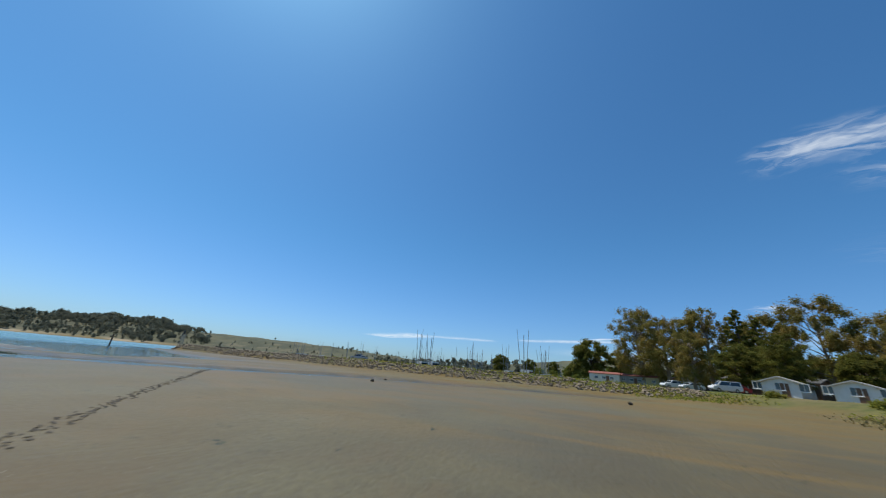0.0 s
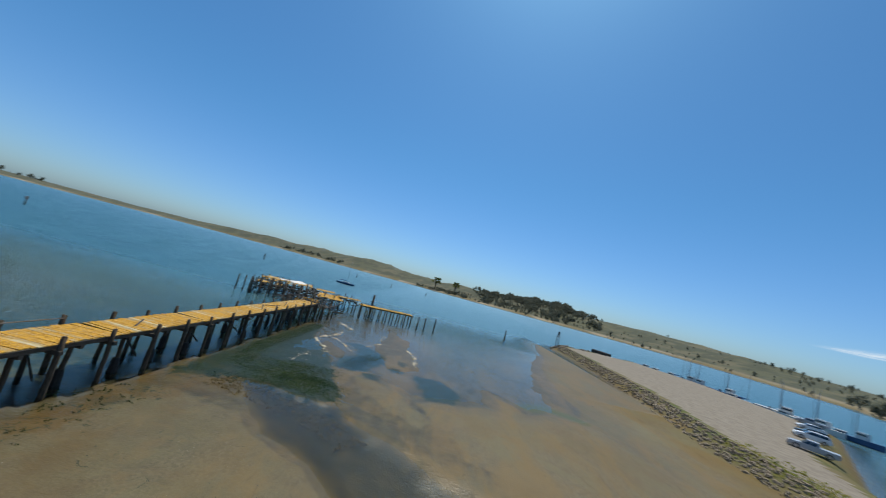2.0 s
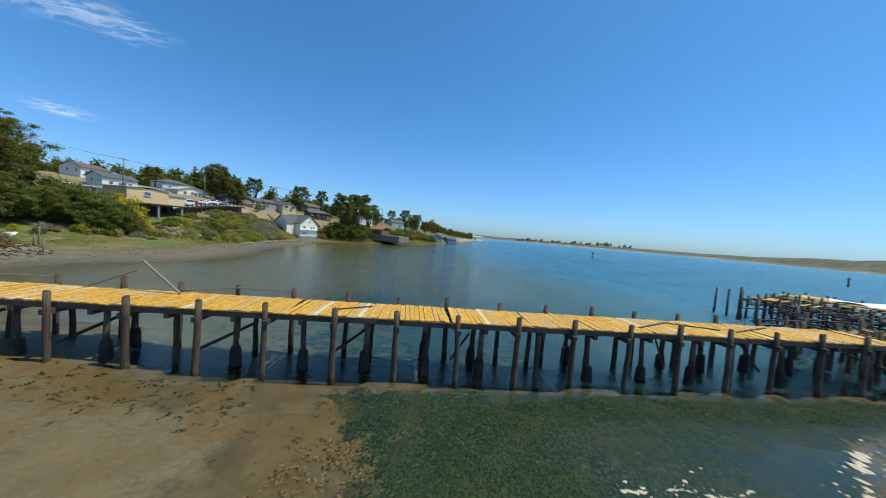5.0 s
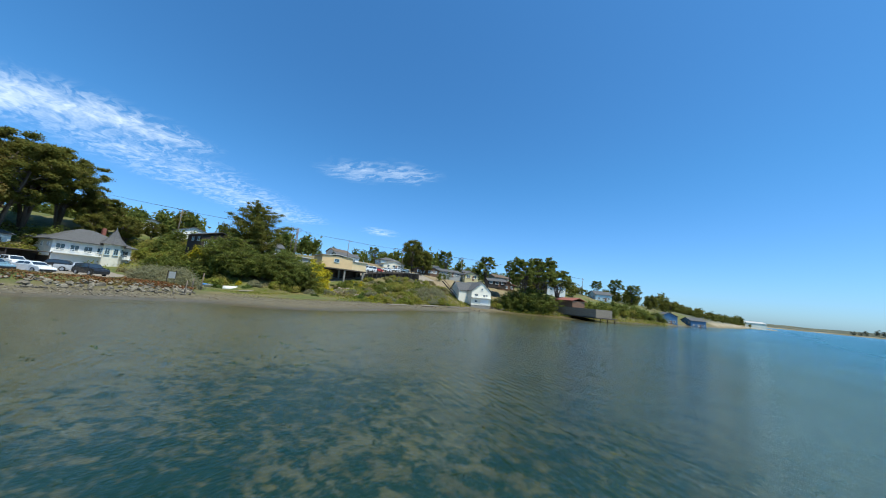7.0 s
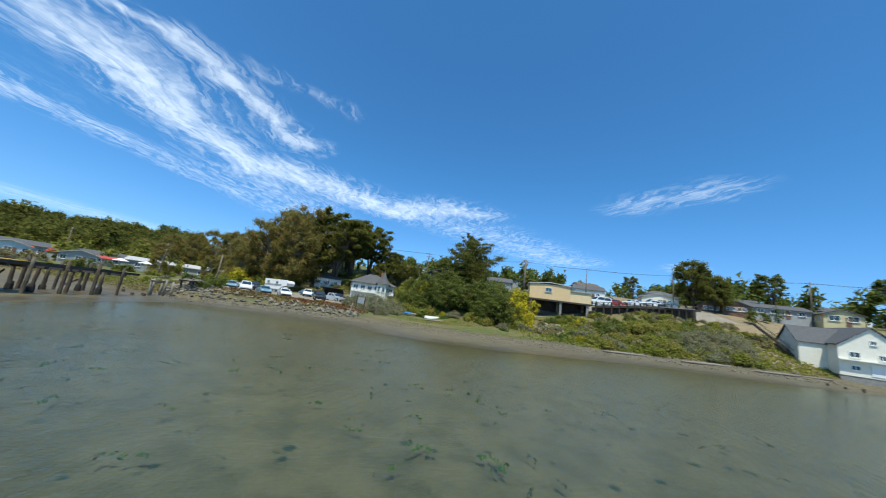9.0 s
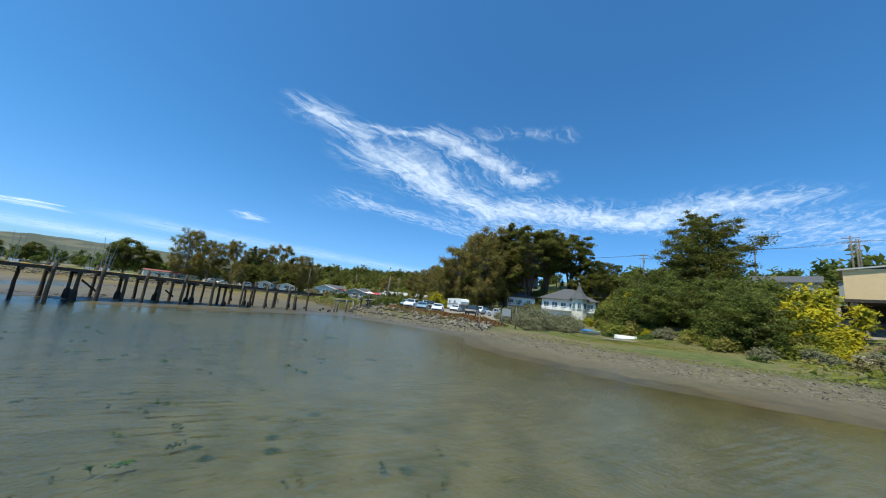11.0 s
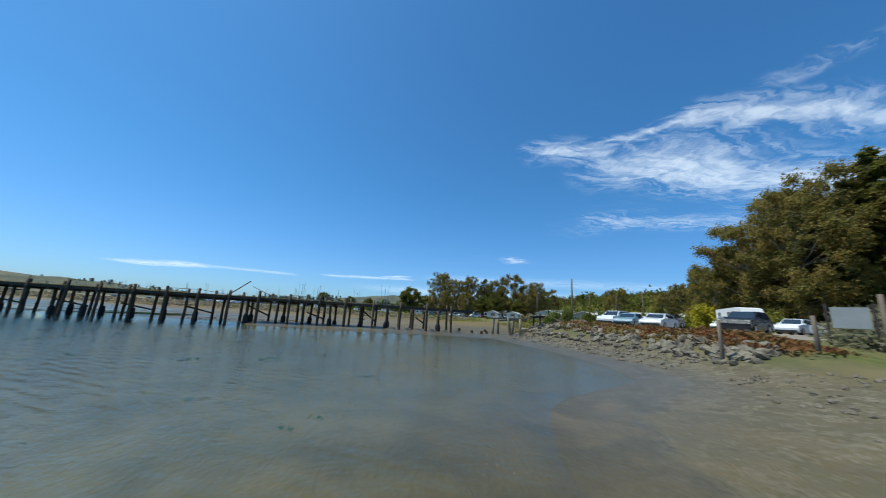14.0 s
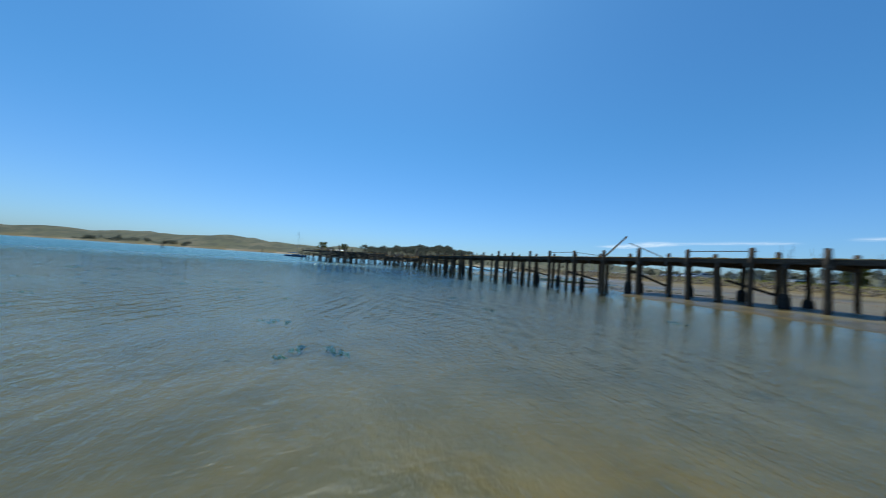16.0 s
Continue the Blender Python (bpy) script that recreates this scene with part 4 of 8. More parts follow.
def make_pile(h, r, seed):
    """A driven timber, a little crooked and worn thin, with a weathered top."""
    q = random.Random(seed)
    s = Solid()
    pts, rad = [], []
    for i in range(6):
        t = i / 5
        pts.append((q.uniform(-0.02, 0.02), q.uniform(-0.02, 0.02), h * t))
        rad.append(r * (1.12 - 0.2 * t) * q.uniform(0.93, 1.07) * (1.15 if i == 0 else 1))
    s.tube(pts, rad, 9)
    s.tube([(0, 0, h), (0.01, 0, h + 0.05)], [r * 0.9, r * 0.6], 9)
    return s.mesh("pile", True)


PILES = [make_pile(h, r, i) for i, (h, r) in enumerate([(4.6, 0.15), (4.55, 0.14), (4.65, 0.16)])]
UNDER = [make_pile(3.75, 0.14, 11), make_pile(3.75, 0.16, 12)]
for me in PILES + UNDER:
    me.materials.append(PILE)


def make_jacket(seed):
    q = random.Random(seed)
    s = Solid()
    h = q.uniform(0.9, 1.25)
    s.tube([(0, 0, 0), (0, 0, 0.3), (0.01, 0, h * 0.8), (0, 0.01, h)], [0.32, 0.29, 0.27, 0.2], 9)
    me = s.mesh("pile_jacket")
    me.materials.append(JACKET)
    return me


JACKETS = [make_jacket(i) for i in range(3)]
pier = thing("pier", pose(0, 0, 0), "derelict timber pier with lichen-covered planks over tidal sand", "pier")
for k in range(0, 23):
    x = bent_x(k)
    for j, y in enumerate((NORTH, SOUTH)):
        part("post", PILES[(k + j) % 3], PILE, pier, m=pose(x + rnd.uniform(-0.12, 0.12), y + rnd.uniform(-0.06, 0.06), -0.98 + rnd.uniform(-0.1, 0.06), rnd.uniform(-1.5, 1.5), rnd.uniform(-1.8, 1.8), rnd.uniform(0, 360)))
    s = Solid().beam((x, NORTH + 0.25, DECK - 0.42), (x, SOUTH - 0.25, DECK - 0.42), 0.24, 0.26)
    part("cap_beam", s, BEAM, pier)
    if k < 22:
        xm = x - BENT * (0.45 + 0.1 * rnd.random())
        for y in (NORTH - 0.75, SOUTH + 0.75):
            if rnd.random() < 0.9:
                ob = part("support_post", UNDER[rnd.randrange(2)], PILE, pier, m=pose(xm + rnd.uniform(-0.2, 0.2), y + rnd.uniform(-0.25, 0.25), -1.0, rnd.uniform(-2.5, 2.5), rnd.uniform(-2, 2), rnd.uniform(0, 360)))
                if rnd.random() < 0.72:
                    part("jacket", JACKETS[rnd.randrange(3)], JACKET, pier, "black tarred jacket round a pile", m=pose(ob.location.x, ob.location.y, -0.15, 0, 0, rnd.uniform(0, 360)))
        s = Solid().beam((xm, NORTH - 0.2, DECK - 0.43), (xm, SOUTH + 0.2, DECK - 0.43), 0.22, 0.24)
        part("cap_beam", s, BEAM, pier)
# long stringers, spliced over the caps
for y, drop in ((NORTH - 0.28, 0), (-5.3, 0), (-6.6, 0), (SOUTH + 0.32, 0)):
    x = -2.2
    while x > -77:
        e = x - BENT * 2 * rnd.choice((1, 1, 2))
        if not (y in (-5.3, -6.6) and x > -12):
            part("stringer", Solid().beam((x, y, DECK - 0.17 + rnd.uniform(-0.02, 0.02)), (max(e, -78), y + rnd.uniform(-0.04, 0.04), DECK - 0.17 + rnd.uniform(-0.02, 0.02)), 0.17, 0.28), BEAM, pier)
        x = e + 0.02
# planks, each laid across, with gaps where they are gone
plank_meshes = []
for i in range(6):
    q = random.Random(30 + i)
    s = Solid()
    L, w = 3.32 + q.uniform(-0.16, 0.12), 0.256
    a = q.uniform(-0.02, 0.02)
    vs = [(-w / 2, -L / 2, 0), (w / 2, -L / 2 + a, 0), (w / 2, 0, 0.004), (w / 2, L / 2, 0), (-w / 2, L / 2 - a, 0), (-w / 2, 0, 0.006)]
    vs = vs + [(x * 0.98, y * 0.997, z + 0.052 + q.uniform(-0.006, 0.006)) for x, y, z in vs]
    s.add(vs, [(5, 4, 3, 2, 1, 0), (6, 7, 8, 9, 10, 11)] + [(k, (k + 1) % 6, 6 + (k + 1) % 6, 6 + k) for k in range(6)])
    plank_meshes.append(s)
PLANKS_A, PLANKS_B = [s.mesh("plank") for s in plank_meshes], [s.mesh("plank") for s in plank_meshes]
for a, b in zip(PLANKS_A, PLANKS_B):
    a.materials.append(PLANK), b.materials.append(GREYPLANK)
x, skew = -14.6, 0.0
while x > -77.2:
    if rnd.random() < 0.022 and x < -26 or -26.6 < x < -26.3 or -38.9 < x < -38.3:
        x -= rnd.uniform(0.06, 0.2)
        skew = rnd.uniform(-4, 4)
    skew = skew * 0.93 + rnd.uniform(-0.8, 0.8)
    bleached = x > -27 and rnd.random() < 0.75 or -58 > x and rnd.random() < 0.35 or rnd.random() < 0.08
    part("plank", (PLANKS_B if bleached else PLANKS_A)[rnd.randrange(6)], PLANK, pier,
         m=pose(x, -5.93 + rnd.uniform(-0.08, 0.08), DECK - 0.03 + rnd.uniform(0, 0.016), rnd.uniform(-0.7, 0.7), rnd.uniform(-1.2, 1.2), skew))
    x -= 0.258 + rnd.uniform(0, 0.03)
# remains of the hand rail along the south side, and boards that have come loose
for a, b in (((-20.9, 3.50), (-24.5, 3.52)), ((-34.4, 3.52), (-37.6, 3.50)), ((-31.0, 3.12), (-34.4, 3.52))):
    part("rail", Solid().beam((a[0], SOUTH + 0.05, a[1]), (b[0], SOUTH + 0.05, b[1]), 0.10, 0.05), RAIL, pier, "grey weathered rail")
part("loose_board", Solid().beam((-29.41, -7.30, 4.87), (-31.7, -6.95, 3.16), 0.16, 0.06), RAIL, pier, "loose grey board sticking up")
part("loose_board", Solid().beam((-28.9, -7.65, 4.25), (-26.4, -7.55, 3.14), 0.13, 0.05), RAIL, pier, "loose grey board sticking up")
part("loose_board", Solid().beam((-20.5, -5.0, 3.17), (-10.8, -5.1, 3.3), 0.16, 0.06), RAIL, pier, "pale plank laid along bare beams")
for x0, y0, x1, y1 in ((-40.6, -5.4, -42.6, -6.6), (-59, -5.2, -62.4, -6.9), (-62.2, -6.8, -65, -5.6), (-66, -5.4, -70, -6.9)):
    part("loose_board", Solid().beam((x0, y0, DECK + 0.06), (x1, y1, DECK + 0.08), 0.14, 0.05), BEAM, pier, "loose board lying on the planks")
for k in range(1, 20, 2):
    x = bent_x(k)
    part("brace", Solid().beam((x + 0.2, NORTH - 0.6, 0.9), (x - 1.3, SOUTH + 0.6, 1.9 + rnd.uniform(-0.4, 0.3)), 0.07, 0.16), BEAM, pier)

# the outer landing, half collapsed
A0, A1 = Vector((-88.5, -24.0, 0)), Vector((-106.9, 20.3, 0))
landing = thing("landing_stage", pose(0, 0, 0), "collapsed pier head of dark piles with orange lichen planks", "pier")
axis = (A1 - A0).normalized()
side = Vector((-axis.y, axis.x, 0))


def head_post(u, v, top, base=-2.2, r=0.15):
    p = A0 + axis * u + side * v
    h = top - base
    part("post", Solid().tube([(0, 0, 0), (rnd.uniform(-.03, .03), rnd.uniform(-.03, .03), h * 0.5), (0, 0, h)], [r * 1.1, r, r * 0.85], 8), PILE, landing, smooth=True,
         m=pose(p.x, p.y, base, rnd.uniform(-1.6, 1.6), rnd.uniform(-1.6, 1.6), 0))


for u in np.arange(0.0, 15.5, 1.75):
    for v in (-0.5, 2.4, 5.4, 8.4, 11.6, 15.0, 19.0):
        if rnd.random() < 0.88:
            head_post(u + rnd.uniform(-.4, .4), v + rnd.uniform(-.4, .4), rnd.choice((3.2, 3.5, 3.7, 3.0)))
head_post(0.0, -0.6, 4.3)
head_post(-1.5, 0.6, 3.7), head_post(-3.2, 1.2, 3.6), head_post(-0.6, 1.8, 3.6)
for u in np.arange(14.5, 26, 2.0):
    for v in (1.0, 4.4, 7.8, 11.0):
        if rnd.random() < 0.8:
            head_post(u + rnd.uniform(-.4, .4), v + rnd.uniform(-.4, .4), rnd.choice((2.9, 3.3, 3.6)))
for u in np.arange(26, 40.5, 1.75):
    for v in (-0.9, 1.0):
        head_post(u, v + rnd.uniform(-.15, .15), 2.75 + (0.35 if rnd.random() < 0.4 else 0))
for u, top in ((42.6, 2.7), (44.9, 2.9), (47.9, 3.2)):
    head_post(u, 0.0, top, -2.0, 0.19)
part("post", Solid().tube([(-104.2, 1.6, -2), (-104.25, 1.6, 2), (-104.2, 1.62, 5.5)], [0.36, 0.34, 0.31], 10), PILE, landing, "tall dark mooring post", True)
for u in np.arange(0.5, 15, 2.1):
    a, b = A0 + axis * u - side * 0.8, A0 + axis * u + side * 19.4
    part("cap_beam", Solid().beam((a.x, a.y, 2.72), (b.x, b.y, 2.72 + rnd.uniform(-.2, .1)), 0.24, 0.26), BEAM, landing)
for u in np.arange(15, 26, 2.0):
    a, b = A0 + axis * u + side * 0.6, A0 + axis * u + side * 11.5
    part("cap_beam", Solid().beam((a.x, a.y, 2.2), (b.x, b.y, 2.3), 0.22, 0.24), BEAM, landing)
for v in (-0.8, 0.9):
    a, b = A0 + axis * 25.5 + side * v, A0 + axis * 40.4 + side * v
    part("stringer", Solid().beam((a.x, a.y, 2.5), (b.x, b.y, 2.5), 0.2, 0.28), BEAM, landing)
yaw = math.degrees(math.atan2(axis.y, axis.x))


def head_planks(u0, u1, v, z, gap, mats, tilt=0.0, keep=1.0):
    u = u0
    while u < u1:
        if rnd.random() < keep:
            p = A0 + axis * u + side * v
            part("plank", mats[rnd.randrange(6)], PLANK, landing, m=pose(p.x + rnd.uniform(-.06, .06), p.y + rnd.uniform(-.06, .06), z + rnd.uniform(0, .02), tilt + rnd.uniform(-1, 1), rnd.uniform(-1.5, 1.5), yaw + rnd.uniform(-1.5, 1.5)))
        u += gap


head_planks(1.5, 13.5, 9.6, 2.95, 0.30, PLANKS_A, -2, 0.55), head_planks(1.5, 13.5, 16.6, 3.05, 0.262, PLANKS_B, 1)
head_planks(14.6, 21, 0.4, 2.60, 0.262, PLANKS_A, 3), head_planks(0.4, 6, 2.6, 2.94, 0.29, PLANKS_A, 1, 0.35), head_planks(15.2, 20.4, 3.8, 2.78, 0.262, PLANKS_A, 3), head_planks(14.6, 19.5, 8.4, 3.25, 0.262, PLANKS_A, 1), head_planks(20.2, 26, 4.6, 3.05, 0.262, PLANKS_A, -1), head_planks(25.4, 40.3, 0.05, 2.68, 0.262, PLANKS_A, 0, 0.98)
for i in range(150):
    u, v, z = rnd.uniform(0, 14) if i < 110 else rnd.uniform(13, 25), rnd.uniform(-0.5, 11), rnd.uniform(1.3, 3.0)
    p, a = A0 + axis * u + side * v, rnd.uniform(0, 6.28)
    L = rnd.uniform(1.5, 3.4)
    part("fallen_timber", Solid().beam(p + Vector((0, 0, z)), p + Vector((math.cos(a) * L, math.sin(a) * L, z + rnd.uniform(-0.5, 0.4))), 0.22, 0.14), BEAM if rnd.random() < 0.85 else RAIL, landing)
head_planks(0.4, 13.5, 13.2, 3.02, 0.264, PLANKS_A, -1, 0.95)
for i in range(30):  # the span that fell between the long pier and its head
    x, y = -77.6 - 1.75 * (i % 6) + rnd.uniform(-.5, .5), -11.5 + 2.0 * (i // 6) + rnd.uniform(-.5, .5)
    top = rnd.choice((2.4, 2.9, 3.2, 3.6))
    part("post", Solid().tube([(0, 0, -2.2), (rnd.uniform(-.05, .05), 0, 0.5), (0, 0, top)], [0.16, 0.15, 0.12], 8), PILE, landing, smooth=True, m=pose(x, y, 0, rnd.uniform(-3, 3), rnd.uniform(-3, 3), 0))
for i in range(70):
    x, y, z, a = -77.2 - 11 * rnd.random(), -12 + 9.5 * rnd.random(), rnd.uniform(1.5, 2.9), rnd.uniform(0, 6.28)
    L = rnd.uniform(1.6, 4.2)
    part("fallen_timber", Solid().beam((x, y, z), (x + math.cos(a) * L, y + math.sin(a) * L, z + rnd.uniform(-0.6, 0.5)), rnd.uniform(0.14, 0.28), 0.12), (BEAM, BEAM, DARKWOOD, BEAM, BEAM, RAIL)[i % 6], landing)
for i in range(16):
    part("plank", PLANKS_A[i % 6], PLANK, landing, m=pose(-78.3 - 0.55 * i + rnd.uniform(-.3, .3), -7.0 - 0.15 * i + rnd.uniform(-1, 1), 2.55 + rnd.uniform(-.3, .2), rnd.uniform(-6, 6), rnd.uniform(-7, 7), rnd.uniform(-12, 12)))
part("fallen_timber", Solid().beam((-82.2, -8.2, 2.2), (-80.2, -10.6, 4.3), 0.24, 0.1), RAIL, landing, "pale timber leaning up")
p = A0 + axis * 8 + side * 15.5
tarp = Solid()
for i in range(9):
    for j in range(5):
        tarp.v.append((i * 0.85 - 3.4, j * 0.8 - 1.6, 0.26 * math.sin(i * 0.8) * math.cos(j * 1.2) + 0.35 * (1 - abs(j - 2) / 2) + rnd.uniform(-.04, .04)))
tarp.f += [(i * 5 + j, i * 5 + 5 + j, i * 5 + 6 + j, i * 5 + 1 + j) for i in range(8) for j in range(4)]
single("tarpaulin", tarp, WHITE, "white sheet lying over the pier head planks", "tarpaulin", pose(p.x, p.y, 3.1, 0, 0, yaw + 12), smooth=True)


def lone_pile(x, y, top, r, label, lean=(0, 0), cap=None):
    t = thing("channel_marker" if cap else "mooring_pile", pose(x, y, -4, lean[0], lean[1], 0), label, "pile")
    part("post", Solid().tube([(0, 0, 0), (0.02, 0, (top + 4) * 0.6), (0, 0, top + 4)], [r * 1.1, r, r * 0.9], 9), PILE, t, smooth=True)
    if cap:
        part("sign_board", Solid().box((1.1, 0.08, 1.1), pose(0, -0.2, top + 2.6)), cap, t)
        part("crosspiece", Solid().beam((-0.7, 0, top + 3.2), (0.7, 0, top + 3.2), 0.14, 0.14), BEAM, t)
    return t


lone_pile(-129.0, 46.6, 3.4, 0.2, "dark leaning timber pile standing in shallow water", (1.0, 2.5))
for x, y, top, c in ((-164, -180, 4.2, REDCLOTH), (-225, -97, 4.0, GREENROOF), (-330, -60, 4.0, REDCLOTH), (-300, -20, 3.6, GREENROOF), (-310, 12, 3.6, REDCLOTH)):
    lone_pile(x, y, top, 0.32, "dark timber channel marker with a small board", (0, 0), c)
beacon = thing("beacon", pose(-141, 70.5, gz(-141, 70.5) - 0.1), "dark steel beacon frame on the spit's end", "beacon")
for a, b in ((-0.5, -0.5), (0.5, -0.5), (0.5, 0.5), (-0.5, 0.5)):
    part("leg", Solid().beam((a, b, 0), (a * 0.7, b * 0.7, 5.2), 0.12, 0.12), STEEL, beacon)
part("platform", Solid().box((1.6, 1.6, 0.12), pose(0, 0, 4.2)), STEEL, beacon)
part("lamp_board", Solid().box((1.3, 0.1, 1.3), pose(0, 0, 4.9)), DARKWOOD, beacon)


# ---- trees and shrubs ----
def leaves(clumps, count, size, seed, flat=1.0, drop=0.0):
    """Leaf sprays spread through clumps, thicker towards their skins; clumps: x, y, z, rx, ry, rz."""
    r = np.random.RandomState(seed)
    c = np.array(clumps, float)
    w = (c[:, 3] * c[:, 4]) ** 0.9
    k = r.choice(len(c), count, p=w / w.sum())
    d = r.normal(size=(count, 3))
    d /= np.linalg.norm(d, axis=1)[:, None]
    rad = 0.22 + np.minimum(np.abs(r.normal(0, 0.60, count)), 1.0 + 0.25 * r.rand(count))
    pos = c[k, :3] + d * c[k, 3:6] * rad[:, None]
    nrm = d * 0.8 + r.normal(size=(count, 3)) * 0.75
    nrm[:, 2] = nrm[:, 2] * flat + (1 - flat) * 1.5
    nrm /= np.linalg.norm(nrm, axis=1)[:, None]
    a = np.cross(nrm, r.normal(size=(count, 3)))
    a /= np.linalg.norm(a, axis=1)[:, None]
    b = np.cross(nrm, a)
    s = size * (0.55 + 0.9 * r.rand(count))[:, None]
    a, b = a * s, b * s * 0.55
    bend = nrm * s * 0.18
    pos[:, 2] -= drop * r.rand(count)
    return np.stack([pos - a - b * 0.7 + bend, pos + a * 1.1 - bend, pos + b * 1.1 - a * 0.3], 1)




def make_tree(name, kind, h, w, seed, leaf, bark, label, category="tree", count=8000, size=0.24, lean=(0.0, 0.0)):
    q = random.Random(seed)
    t = thing(name, pose(0, 0, 0), label, category)
    s, clumps = Solid(), []
    r0 = h * 0.013 + 0.07

    def limb(p, e, r, n=3):
        mid = [Vector(p).lerp(Vector(e), i / n) + Vector((q.uniform(-1, 1), q.uniform(-1, 1), q.uniform(-.4, 1))) * (0.05 * (Vector(e) - Vector(p)).length if 0 < i < n else 0) for i in range(n + 1)]
        s.tube([tuple(m) for m in mid], [r * (1 - 0.75 * i / n) for i in range(n + 1)], 6)

    lx, ly = lean
    if kind == "euc":  # tall bare trunks, domed airy heads
        stems = 1 + (q.random() < 0.6) + (q.random() < 0.4)
        for j in range(stems):
            bx, by = q.uniform(-.5, .5) * (j > 0), q.uniform(-.5, .5) * (j > 0)
            tx, ty = bx + q.uniform(-.12, .12) * w + lx * h, by + q.uniform(-.12, .12) * w + ly * h
            top = h * q.uniform(0.72, 0.86)
            s.tube([(bx, by, -0.6), (bx * 1.1 + tx * 0.2, by * 1.1 + ty * 0.2, top * 0.35), (tx * 0.6, ty * 0.6, top * 0.7), (tx, ty, top)], [r0 * 1.2, r0 * 0.85, r0 * 0.6, r0 * 0.25], 8)
            for i in range(56):
                a, g = q.uniform(0, 6.28), 0.16 + 0.8 * (i + q.random()) / 56
                rr = w * 0.5 * math.sqrt(max(0.03, 1 - ((g - 0.52) / 0.5) ** 2)) * q.uniform(0.45, 1.0)
                f = min(1.0, g * h / top)
                e = (tx * f + math.cos(a) * rr, ty * f + math.sin(a) * rr, h * g)
                if i % 2:
                    limb((tx * f * 0.8, ty * f * 0.8, h * g * 0.75), e, r0 * 0.35)
                cr = w * q.uniform(0.045, 0.095)
                clumps.append((*e, cr, cr, cr * q.uniform(0.7, 1.1)))
                clumps.append((e[0] * 0.75 + q.uniform(-1, 1), e[1] * 0.75 + q.uniform(-1, 1), e[2] + q.uniform(-1.4, 0.6), cr * 0.7, cr * 0.7, cr * 0.8))
        flat, drop = 0.55, h * 0.03
    elif kind in ("cypress", "fir"):  # tiers of feathery foliage, ragged edge
        s.tube([(0, 0, -0.6), (lx * h * 0.3, ly * h * 0.3, h * 0.35), (lx * h * 0.7, ly * h * 0.7, h * 0.75), (lx * h, ly * h, h * 0.95)], [r0 * 1.6, r0 * 1.1, r0 * 0.6, r0 * 0.15], 8)
        n = 72 if kind == "cypress" else 40
        for i in range(n):
            f = 0.08 + 0.88 * (i + q.random()) / n
            a = i * 2.4 + q.uniform(-.4, .4)
            wide = (1 - ((f - 0.34) / 0.68) ** 2) ** 0.6 if kind == "cypress" else (1 - f) ** 0.6
            rr = w * 0.5 * wide * (q.uniform(0.6, 1.0) if i % 3 else q.uniform(1.0, 1.3))
            c = (lx * h * f, ly * h * f)
            e = (c[0] + math.cos(a) * rr, c[1] + math.sin(a) * rr, h * f + rr * 0.32)
            limb((c[0], c[1], h * f - rr * 0.1), e, r0 * 0.3)
            for g in (0.4, 0.7, 0.98):
                cr = max(0.4, rr * (0.36 - 0.17 * g)) * q.uniform(0.75, 1.2)
                clumps.append((c[0] + (e[0] - c[0]) * g + q.uniform(-.4, .4), c[1] + (e[1] - c[1]) * g + q.uniform(-.4, .4), h * f + rr * 0.32 * g * g + q.uniform(-.3, .3), cr, cr, cr * q.uniform(0.3, 0.5)))
        for i in range(4):
            clumps.append((lx * h + q.uniform(-1, 1) * w * 0.05, ly * h + q.uniform(-1, 1) * w * 0.05, h * (0.9 + 0.025 * i), w * 0.05, w * 0.05, h * 0.035))
        flat, drop = 0.4, 0.3
    elif kind in ("wind", "open"):  # wind-shaped heads over forked stems; the open kind is thin and layered
        low, count_c = (0.36, 96) if kind == "wind" else (0.56, 46)
        forks = []
        for j in range(4):
            a = q.uniform(0, 6.28)
            e = Vector((math.cos(a) * w * 0.2 + lx * h, math.sin(a) * w * 0.2 + ly * h, h * q.uniform(0.7, 0.92)))
            s.tube([(0, 0, -0.6), tuple(e * 0.35 + Vector((0, 0, h * 0.05))), tuple(e * 0.75), tuple(e)], [r0 * 1.2, r0 * 0.85, r0 * 0.5, r0 * 0.2], 7)
            forks.append(e)
        for i in range(count_c):
            f = low + (0.97 - low) * (i + q.random()) / count_c
            u = (f - low) / (1 - low)
            wide = (1 - abs(u - 0.55) ** 2.2 * 2.6) if kind == "wind" else (0.85 + 0.15 * math.sin(u * 9)) * (1 - 0.55 * u * u)
            b = i * 2.4 + q.uniform(-.6, .6)
            rr = w * 0.46 * max(wide, 0.25) * math.sqrt(q.uniform(0.15, 1.0))
            p = Vector((lx * h * f + math.cos(b) * rr, ly * h * f + math.sin(b) * rr, h * f))
            k = forks[i % 4]
            if i % 2 or kind == "open":
                limb(tuple(k * min(0.95, max(0.3, f - 0.12))), tuple(p), r0 * 0.25)
            cr = w * (q.uniform(0.05, 0.105) if kind == "wind" else q.uniform(0.045, 0.10))
            clumps.append((*p, cr, cr, cr * (q.uniform(0.28, 0.5) if kind == "wind" else q.uniform(0.22, 0.38))))
            clumps.append((p.x + q.uniform(-1, 1) * cr, p.y + q.uniform(-1, 1) * cr, p.z + q.uniform(-.5, .5) * cr, cr * 0.6, cr * 0.6, cr * 0.4))
        flat, drop = 0.4, 0.25
    elif kind == "round":  # dense rounded crown
        s.tube([(0, 0, -0.5), (0, 0, h * 0.3), (0.1, 0, h * 0.7)], [r0 * 1.4, r0, r0 * 0.4], 7)
